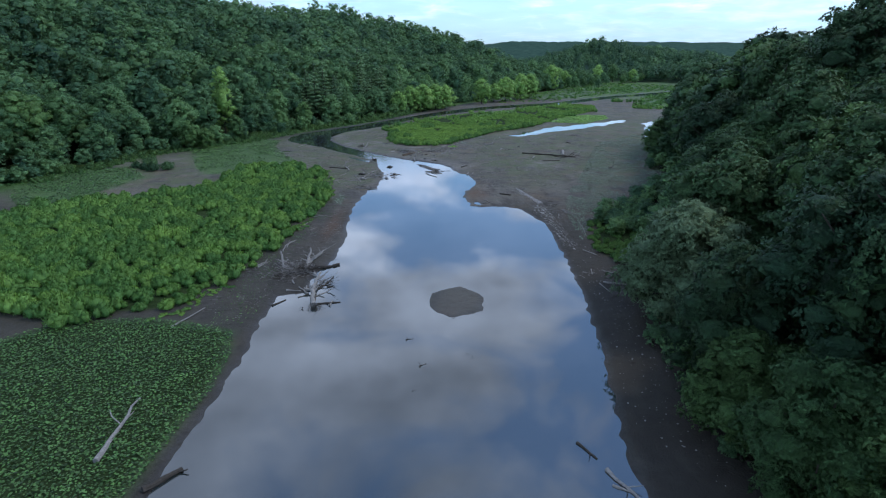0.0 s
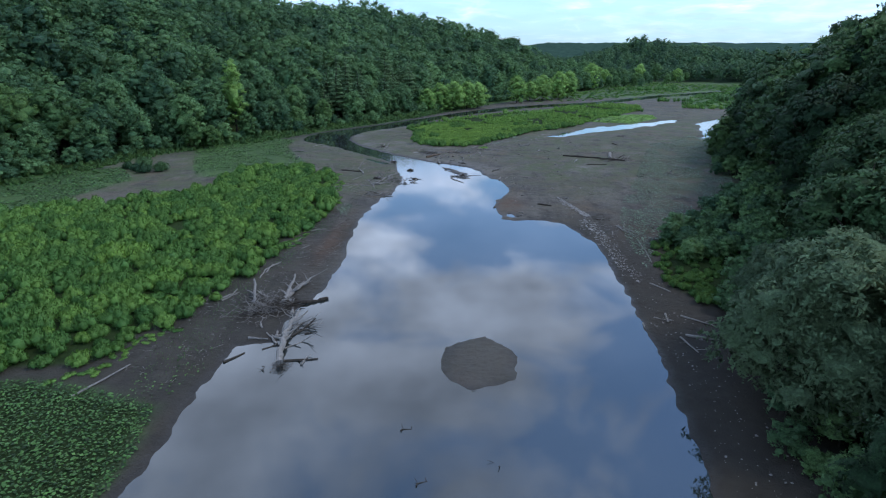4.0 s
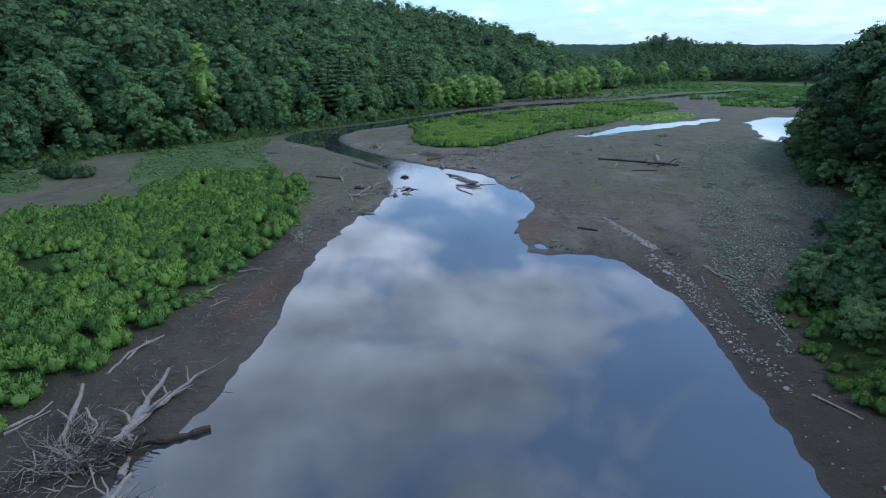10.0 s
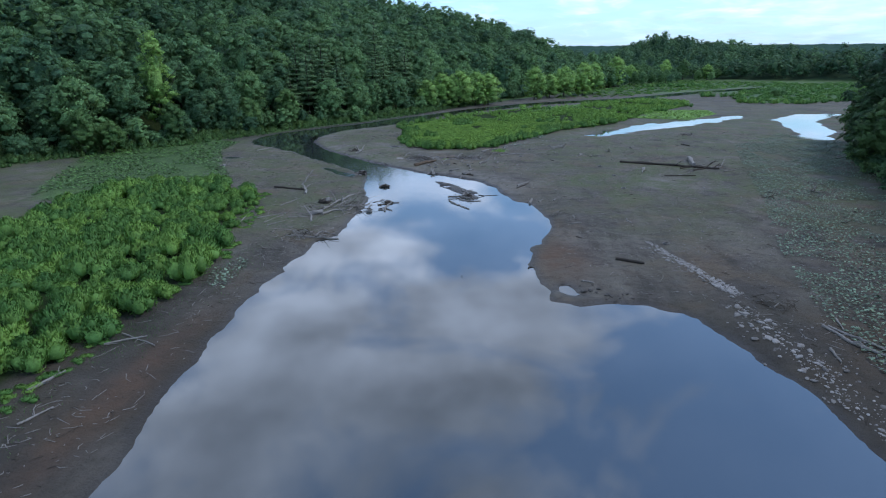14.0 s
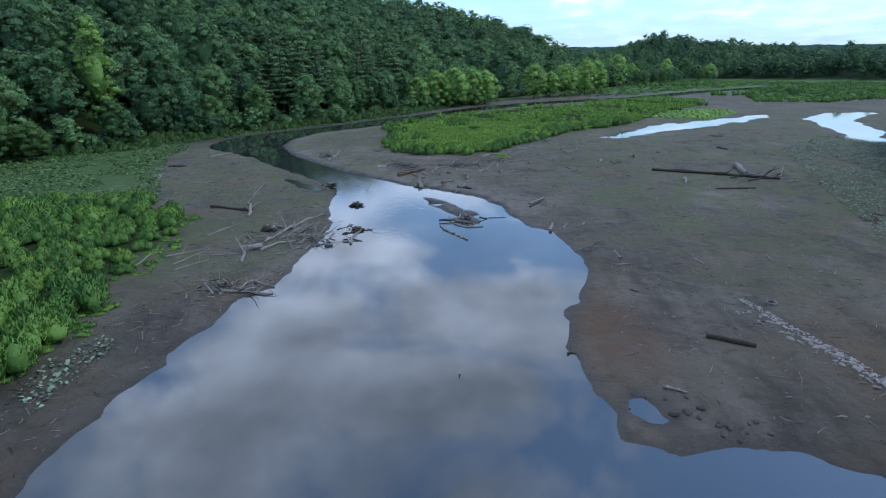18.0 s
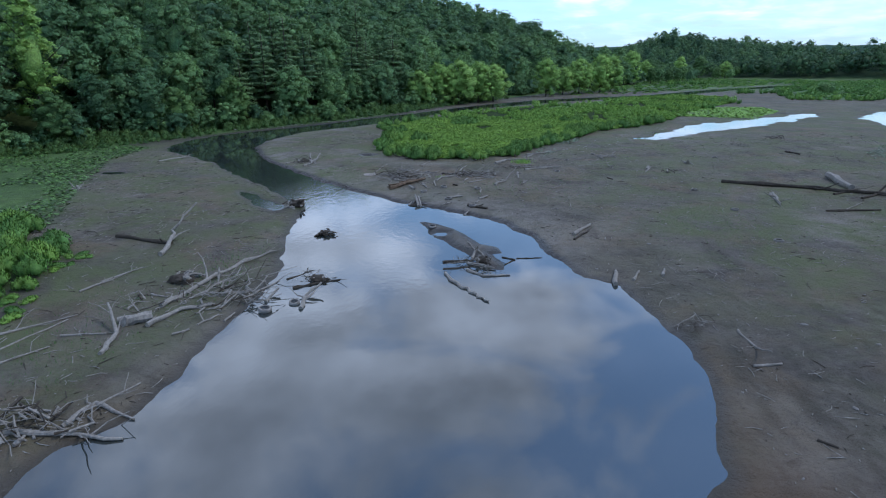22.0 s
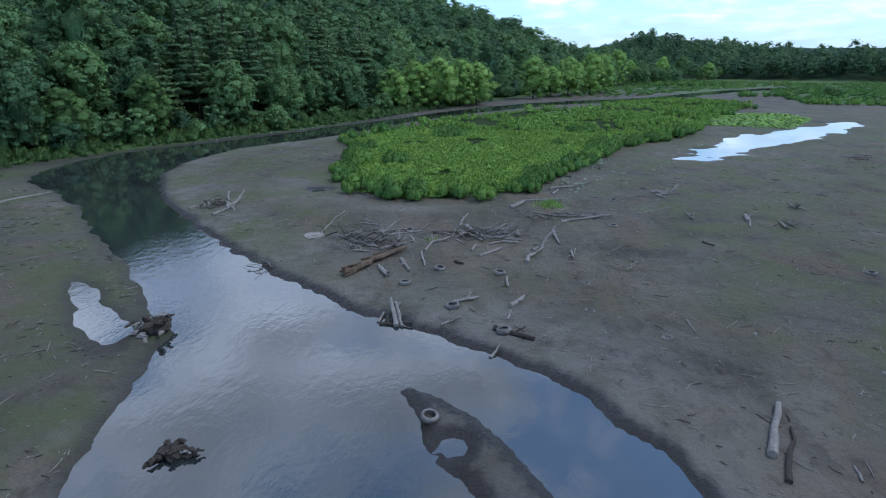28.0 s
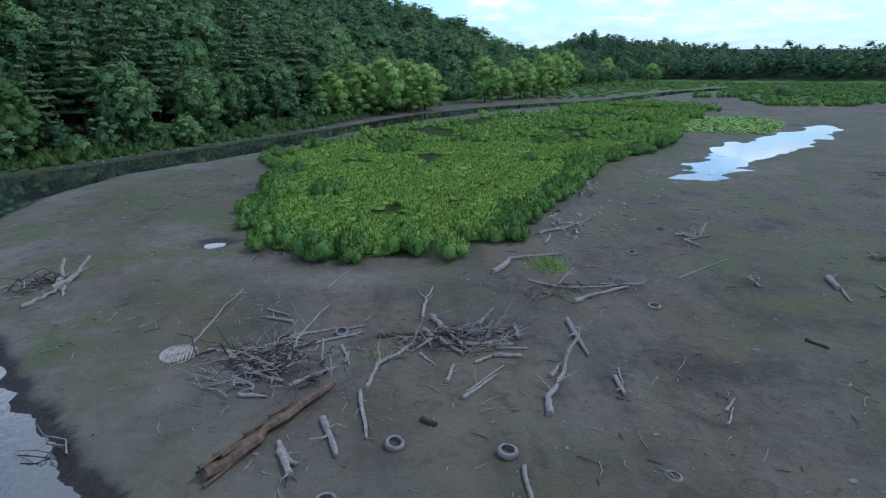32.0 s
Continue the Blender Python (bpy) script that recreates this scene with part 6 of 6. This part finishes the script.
def root_mass(x, y, size, count, bias, pale, label, category="root mass"):
    """A torn-up root plate: a gnarled core with thick curling roots."""
    rnd = drift_rnd
    ob = new("root_mass")
    ob.location = (x, y, max(height(x, y), LEVEL) - 0.05)
    core = ICO_V * (0.8 + 0.3 * rnd.rand(len(ICO_V)) + 0.12 * np.sin(ICO_V @ rnd.normal(size=(3, 3)) * 4).sum(1))[:, None] * [0.62 * size, 0.5 * size, 0.3 * size] + [0, 0, 0.16 * size]
    part("core", mesh_of("core", core, ICO_F, [DRIFT_DARK]), ob)
    for k in range(count):
        d = unit(rnd, 1, 0.5)[0] + np.array(bias) * (0.5 + 0.8 * rnd.rand())
        d[2] = abs(d[2]) * 0.7
        d /= np.linalg.norm(d)
        side = np.cross(d, [0, 0, 1.0]) * (rnd.rand() - 0.5)
        ln = size * (0.30 + 0.55 * rnd.rand() ** 1.5)
        o = (rnd.rand(3) - 0.5) * [0.9, 0.7, 0.2] * size + d * 0.2 * size + [0, 0, 0.16 * size]
        d[2] *= 0.5
        pts = [o, o + d * 0.35 * ln + side * 0.2 * ln, o + d * 0.7 * ln + side * 0.15 * ln - [0, 0, 0.10 * ln], o + d * ln - side * 0.3 * ln - [0, 0, 0.22 * ln]]
        part("root", Heap().add(*bough(pts, size * (0.06 + 0.09 * rnd.rand()), 0.035 * size, rnd, 7, 3, 0.5)).mesh("root", [DRIFT if rnd.rand() < pale else DRIFT_DARK]), ob)
    return tagged(ob, label, category, "torn-up roots on the river bed")


root_mass(-20.4, 141.8, 1.35, 15, (0.9, 0.7, 0.7), 0.85, "upturned bleached stump with splayed splintered roots", "tree stump")
root_mass(-19.6, 162.2, 1.25, 26, (0.0, -0.2, 0.2), 0.55, "gnarled root mass of dark and bleached wood at the creek's edge")
root_mass(-14.5, 153.3, 0.85, 14, (0.3, 0.1, 0.0), 0.25, "dark clot of roots stranded in the shallow river")
root_mass(-12.2, 143.2, 0.8, 12, (0.5, 0.3, 0.0), 0.2, "dark root clump stranded in the shallows")
root_mass(-1.7, 147.0, 0.8, 14, (0.2, -0.3, 0.1), 0.3, "dark root clump at the end of the sand bar")
root_mass(-18.9, 75.2, 1.1, 18, (-0.5, 0.2, 0.3), 0.45, "torn-up root plate of the fallen tree")


def twig_fan(x, y, count, size, way, spread, label):
    """Thin grey branches that fan out from one place."""
    ob = new("twig_fan")
    ob.location = (x, y, max(height(x, y), LEVEL))
    for k in range(count):
        a = way + spread * drift_rnd.normal()
        k2 = size * (0.5 + 0.8 * drift_rnd.rand())
        b = part("branch", TWIG[drift_rnd.randint(4, 14)][0 if drift_rnd.rand() < 0.6 else 1], ob)
        b.matrix_basis = Matrix.LocRotScale((0.7 * drift_rnd.normal(), 0.5 * drift_rnd.normal(), 0.1), Euler((drift_rnd.rand() * 6.28, -0.5 * drift_rnd.rand() ** 1.5, a)), (k2, 0.55 * k2, 0.55 * k2))
    return tagged(ob, label, "brushwood", "brush piles")


twig_fan(-20.0, 73.4, 70, 1.25, 2.7, 0.7, "fan of thin grey branches from the fallen tree")
twig_fan(-21.5, 75.2, 40, 1.1, 2.0, 0.8, "spray of thin bleached branches on dark mud")
twig_fan(-16.4, 70.2, 22, 0.9, 1.0, 0.6, "broken branches on the fallen trunk")
twig_fan(-11.2, 176.0, 34, 1.2, 2.6, 0.9, "grey branches tangled beside the split log")
twig_fan(-2.6, 178.0, 30, 1.1, 0.2, 0.9, "bleached branches tangled on the mud")
twig_fan(-17.4, 140.0, 16, 1.5, 0.9, 0.7, "pale branches strewn along the west shore")
for fx, fy, fa in ((-3.6, 54.4, 1.2), (-1.9, 49.0, 1.5), (-3.0, 44.6, 0.6), (3.2, 51.0, 2.2), (-15.6, 61.6, 0.4), (-16.6, 62.2, 2.6), (4.7, 118.9, 0.8), (-1.6, 116.2, 1.0), (1.0, 60.0, 0.2), (9.0, 127.0, 0.5)):
    b = new("floating_twig", TWIG[drift_rnd.randint(5)][1])
    b.matrix_basis = Matrix.LocRotScale((fx, fy, LEVEL + 0.01), Euler((0.3, -0.05, fa)), (0.7, 0.9, 0.9))
    tagged(b, "dark twig drifting on the river", "driftwood", "driftwood on the river bed")
stump(14.5, 183.7, 0.4, 0.14, 1.0, "small weathered stump on the mud")
stump(-18.6, 199.5, 0.4, 0.2, 0.3, "small dark stump near the herbs")
stump(25.2, 187.3, 0.5, 0.25, 2.0, "dark stump on the open flat")
stump(45.5, 150.5, 1.0, 0.2, 2.0, "snapped grey stump among wilted lilies")
stump(-46.0, 168.0, 0.5, 0.24, 0.4, "pale cut log end on the west mud")


# ---- tyres ----
def rubber():
    t = NT("muddy_tyre_rubber")
    mud = t.map(t.noise(2.2, 5, 0.65), 0.30, 0.55)
    col = t.mix(mud, (0.03, 0.03, 0.032), (0.20, 0.19, 0.178))
    col = t.mix(t.map(t.obj_random(), 0, 1, 0, 0.5), col, (0.27, 0.26, 0.245))
    t.set(Base_Color=col, Roughness=0.85).bump(t.noise(14, 4, 0.7), 0.02, 0.7)
    return t.mat


RUBBER = rubber()


def tyre_mesh(r=0.33, w=0.2, bead=0.2):
    """A tyre turned from its section, lying flat, with tread blocks cut in."""
    prof = [(bead, 0.03), (bead + 0.015, 0.0), (r - 0.07, -0.01), (r - 0.025, 0.015), (r, 0.05), (r, w - 0.05), (r - 0.025, w - 0.015), (r - 0.07, w + 0.01), (bead + 0.015, w), (bead, w - 0.03), (bead + 0.035, w - 0.04), (bead + 0.08, w * 0.5), (bead + 0.035, 0.04)]
    n, m = 44, len(prof)
    v = []
    for k in range(n):
        a = 2 * math.pi * k / n
        for j, (q, z) in enumerate(prof):
            q2 = q - 0.012 if (j in (4, 5) and k % 2) else q
            v.append((q2 * math.cos(a), q2 * math.sin(a), z))
    i, j = (a.ravel() for a in np.meshgrid(np.arange(n), np.arange(m), indexing="ij"))
    i2, j2 = (i + 1) % n, (j + 1) % m
    return mesh_of("casing", np.array(v), np.stack([i * m + j, i2 * m + j, i2 * m + j2, i * m + j2], -1), [RUBBER], True)


def mud_plug():
    h = Heap()
    a = np.arange(16) / 16 * 2 * np.pi
    ring = np.stack([0.215 * np.cos(a), 0.215 * np.sin(a), 0.06 + 0 * a], -1)
    v = np.concatenate([ring, [[0, 0, 0.045]]])
    k = np.arange(16)
    return h.add(v, None, np.stack([k, (k + 1) % 16, np.full(16, 16)], -1)).mesh("mud_fill", [MUD])


TYRE, PLUG = tyre_mesh(), mud_plug()


def tyre(x, y, sunk=0.05, lean=0.06, turn=0.0, size=1.0, fill=True, label="old tyre caked in pale mud on the river bed"):
    ob = new("tyre")
    part("casing", TYRE, ob)
    if fill:
        part("mud_fill", PLUG, ob)
    ob.matrix_basis = Matrix.LocRotScale((x, y, max(height(x, y), LEVEL) - sunk), Euler((lean, 0.03, turn)), (size,) * 3)
    return tagged(ob, label, "tyre", "tyres on the river bed")


FLAT = "pale tyre sunk almost flush in the mud"
tyre(-6.0, 155.3, 0.02, 0.1, 0.4, 1.05, label="muddy tyre on the sand bar's tip")
tyre(-2.74, 162.1, 0.0, -0.12, 1.0, 1.1)
tyre(-5.2, 164.9, 0.0, -0.08, 2.0, 1.12, label="dark tyre with a muddy rim on the bank")
tyre(-8.0, 168.1, 0.02, 0.05, 3.0, 1.05)
tyre(-6.05, 170.6, 0.0, -0.2, 4.0, 1.0, label="tilted dark tyre on the mud")
tyre(-2.4, 169.9, 0.0, -0.1, 5.0, 1.05, label="pale washed tyre on the mud")
tyre(2.5, 168.5, 0.13, 0.0, 0.3, 0.86, label=FLAT)
tyre(1.9, 164.6, 0.13, 0.0, 1.3, 0.86, label=FLAT)
tyre(4.85, 161.7, 0.13, 0.03, 2.3, 0.86, label=FLAT)
tyre(-8.6, 179.2, 0.0, -0.25, 3.3, 1.0, label="tilted muddy tyre beside a brush heap")
tyre(7.4, 181.0, 0.06, 0.0, 4.3, 1.05)
tyre(9.66, 189.6, 0.06, 0.1, 5.3, 1.0)
tyre(18.6, 126.0, 0.08, 0.0, 0.7, 1.1)
tyre(20.4, 152.5, 0.1, 0.0, 1.7, 1.1, label=FLAT)
tyre(21.1, 162.1, 0.06, 0.05, 2.7, 1.1)
tyre(20.4, 170.6, 0.05, 0.1, 3.7, 1.0)
tyre(-13.8, 138.3, -0.02, -0.1, 4.7, 1.15, False, "dark tyre standing in the shallow water")
tyre(-12.5, 139.5, 0.03, 0.15, 5.7, 0.95, False, "small tyre awash in the shallows")
tyre(14.3, 195.4, 0.05, 0.1, 0.9, 1.0)
tyre(30.9, 193.1, 0.08, 0.0, 1.9, 1.1)
tyre(18.1, 177.0, 0.14, 0.0, 2.9, 0.9, label=FLAT)
tyre(11.8, 173.3, 0.17, 0.05, 3.9, 0.9, label=FLAT)


# ---- corrugated lid ----
def lid(x, y):
    ob = new("round_lid")
    n, r = 40, 0.78
    g = np.linspace(-1, 1, 33)
    gx, gy = (a.ravel() for a in np.meshgrid(g, g, indexing="ij"))
    rr = np.hypot(gx, gy)
    k = np.where(rr > 1, 1 / np.maximum(rr, 1e-6), 1)
    gx, gy = gx * k * r, gy * k * r
    top = np.stack([gx, gy, 0.05 + 0.022 * np.sin(gx * 42)], -1)
    low = top - [0, 0, 0.03]
    m = len(g)
    i, j = (a.ravel() for a in np.meshgrid(np.arange(m - 1), np.arange(m - 1), indexing="ij"))
    f = np.stack([i * m + j, (i + 1) * m + j, (i + 1) * m + j + 1, i * m + j + 1], -1)
    t = NT("pale_weathered_sheet")
    t.set(Base_Color=t.ramp(t.noise(3, 5, 0.7), [(0.35, (0.16, 0.14, 0.12)), (0.6, (0.36, 0.33, 0.30))]), Roughness=0.7)
    part("sheet", mesh_of("sheet", np.concatenate([top, low]), np.concatenate([f, f[:, ::-1] + len(top)]), [t.mat], True), ob)
    a = np.linspace(0, 2 * np.pi, n + 1)[:-1]
    loop = np.append(a, a[0])
    part("rim", Heap().add(*tube(np.stack([r * np.cos(loop), r * np.sin(loop), 0.05 + 0 * loop], -1), np.full(n + 1, 0.02), 6)).mesh("rim", [t.mat], True), ob)
    ob.location = (x, y, height(x, y) - 0.03)
    ob.rotation_euler = (0.05, 0.03, 0.2)
    tagged(ob, "pale round corrugated sheet lying flat on the mud", "lid")


lid(-15.5, 177.6)


# ---- stones ----
def stone_material(name, dark, light):
    t = NT(name)
    col = t.mix(t.obj_random(), dark, light)
    col = t.mix(t.map(t.noise(4, 5, 0.7), 0.5, 0.7, 0, 0.6), col, (0.10, 0.09, 0.08))
    t.set(Base_Color=col, Roughness=0.85).bump(t.noise(9, 4, 0.7), 0.03, 0.7)
    return t.mat


STONE = stone_material("pale_river_stone", (0.13, 0.122, 0.114), (0.36, 0.345, 0.325))
WET_STONE = stone_material("wet_dark_stone", (0.030, 0.028, 0.025), (0.075, 0.068, 0.060))
STONES, WET_STONES = [], []
for k in range(6):
    v = ICO_V * (0.82 + 0.36 * drift_rnd.rand(len(ICO_V)))[:, None] * [1.0, 0.55 + 0.1 * k, 0.38]
    STONES.append(mesh_of("stone", v, ICO_F, [STONE]))
    WET_STONES.append(mesh_of("stone", v, ICO_F, [WET_STONE]))


def stones(x0, y0, x1, y1, width, count, lo, hi, label, group):
    for k in range(count):
        f, o = drift_rnd.rand(), drift_rnd.normal() * width * 0.45
        ln = math.hypot(x1 - x0, y1 - y0)
        x, y = x0 + (x1 - x0) * f + (y1 - y0) / ln * o, y0 + (y1 - y0) * f - (x1 - x0) / ln * o
        s = lo + (hi - lo) * drift_rnd.rand() ** 2
        ob = new("stone", (WET_STONES if "dark" in label else STONES)[drift_rnd.randint(6)])
        ob.matrix_basis = Matrix.LocRotScale((x, y, height(x, y) + 0.1 * s), Euler((0.2 * drift_rnd.normal(), 0.2 * drift_rnd.normal(), 6.28 * drift_rnd.rand())), (s,) * 3)
        tagged(ob, label, "stone", group)


stones(16.4, 124.9, 20.2, 112.6, 0.8, 100, 0.09, 0.24, "small pale river stone in a washed strip", "washed strip of pale stones")
stones(19.0, 111.0, 20.0, 100.0, 1.6, 82, 0.09, 0.28, "pale flat stone on the east shore", "stones on the east shore")
stones(20.0, 100.0, 20.6, 84.0, 1.6, 52, 0.07, 0.22, "pale flat stone on the east shore", "stones on the east shore")
stones(-15.2, 153.0, -12.0, 140.0, 1.6, 36, 0.14, 0.5, "wet dark stone in the riffle", "stones in the riffle")
stones(6.5, 115, 12, 112, 1.4, 22, 0.10, 0.28, "dark stone at the water's edge", "stones at the mud point")

def pebbles(name, poly, count, lo, hi, label):
    """Small stones strewn on the mud, joined."""
    r = np.random.RandomState(9)
    q = np.array(poly)
    x = q[:, 0].min() + np.ptp(q[:, 0]) * r.rand(count * 3)
    y = q[:, 1].min() + np.ptp(q[:, 1]) * r.rand(count * 3)
    k = (inside(poly, x, y) > 0) & (land(x, y)[1] > 0.4)
    x, y = x[k][:count], y[k][:count]
    n = len(x)
    shapes = [(ICO1_V * (0.8 + 0.4 * r.rand(12))[:, None] * [1, 0.7, 0.45], ICO1_F, None) for _ in range(4)]
    stamp(name, shapes, x, y, heights(x, y) + 0.01, lo + (hi - lo) * r.rand(n) ** 3, r.rand(n) * 6.28, r.randint(0, 4, n), [STONE], label, "pebbles")


# ---- fine litter on the mud ----
def litter(name, mat, poly, count, lo, hi, label):
    """Short sticks and scraps lying flat."""
    r = np.random.RandomState(len(name))
    p = np.array(poly)
    x = p[:, 0].min() + (p[:, 0].max() - p[:, 0].min()) * r.rand(count * 3)
    y = p[:, 1].min() + (p[:, 1].max() - p[:, 1].min()) * r.rand(count * 3)
    k = inside(poly, x, y) > 0
    x, y = x[k][:count], y[k][:count]
    z, sd, _ = land(x, y)
    k = (sd > 0.4) & (r.rand(len(x)) < 0.35 + 0.65 * smooth(-0.2, 0.3, fbm(x, y, 5, 3, 51)))
    x, y, z = x[k], y[k], z[k]
    h = Heap()
    for q in range(len(x)):
        ln, a = lo + (hi - lo) * r.rand() ** 3, 6.28 * r.rand()
        d = np.array([math.cos(a), math.sin(a), 0.1 * r.normal()]) * ln / 2
        o = np.array([x[q], y[q], z[q] + 0.025])
        h.add(*tube([o - d, o + 0.08 * ln * r.normal(size=3) * [1, 1, 0.3], o + d], [0.022, 0.02, 0.01], 4, caps=False)[:2])
    tagged(new(name, h.mesh(name, [mat])), label, "litter", kind="stuff")


EAST_FLAT = [(-40, 205), (-20, 176), (0, 160), (8, 140), (8, 116), (20, 108), (24, 96), (38, 120), (60, 180), (70, 230), (30, 215), (8, 200), (-15, 189), (-22, 222), (-30, 228)]
WEST_FLAT = [(-24, 58), (-17, 80), (-18, 106), (-15, 130), (-16, 150), (-24, 170), (-48, 194), (-60, 195), (-45, 158), (-28, 140), (-23, 119), (-25, 84), (-31, 62)]
litter("driftwood_litter_east", DRIFT, EAST_FLAT, 5200, 0.10, 1.3, "short bleached sticks strewn over the mud flat")
litter("driftwood_litter_west", DRIFT, WEST_FLAT, 3400, 0.12, 1.3, "short bleached sticks strewn along the west bank")
litter("dark_litter_west", DRIFT_DARK, WEST_FLAT, 2200, 0.12, 1.2, "dark rotting sticks strewn along the west bank")
litter("dark_litter_east", DRIFT_DARK, EAST_FLAT, 1700, 0.10, 1.0, "dark rotting sticks strewn over the mud flat")
litter("dark_litter_shore", DRIFT_DARK, [(16, 40), (19, 60), (20, 100), (26, 100), (24, 80), (23, 50), (21, 30)], 500, 0.15, 1.2, "dark rotting sticks on the east shore")
pebbles("pebbles_east", EAST_FLAT, 900, 0.05, 0.2, "small pale pebbles strewn over the mud flat")
pebbles("pebbles_island", [(4, 192), (10, 200), (24, 222), (36, 236), (40, 234), (26, 216), (12, 196)], 220, 0.08, 0.28, "pale stones along the edge of the island herbs")
pebbles("pebbles_shore", [(16, 40), (19, 60), (20, 108), (27, 112), (24, 80), (23, 50), (21, 30)], 500, 0.03, 0.13, "pale pebbles on the east shore")
pebbles("pebbles_creek", [(-52, 226), (-44, 236), (-37, 248), (-31, 260), (-21, 277), (-12, 294), (-14, 296), (-24, 279), (-34, 262), (-40, 250), (-47, 238), (-55, 228)], 420, 0.08, 0.3, "pale stones along the creek's west bank")
pebbles("pebbles_strip", [(16.7, 127.0), (17.2, 126.8), (20.9, 113.4), (19.9, 112.8)], 950, 0.05, 0.17, "washed strip of small pale stones")
pebbles("pebbles_edge", [(18.6, 111), (20.4, 111), (21.4, 100), (21.6, 86), (19.8, 86), (19.6, 100)], 520, 0.03, 0.13, "pale stones along the east shore")
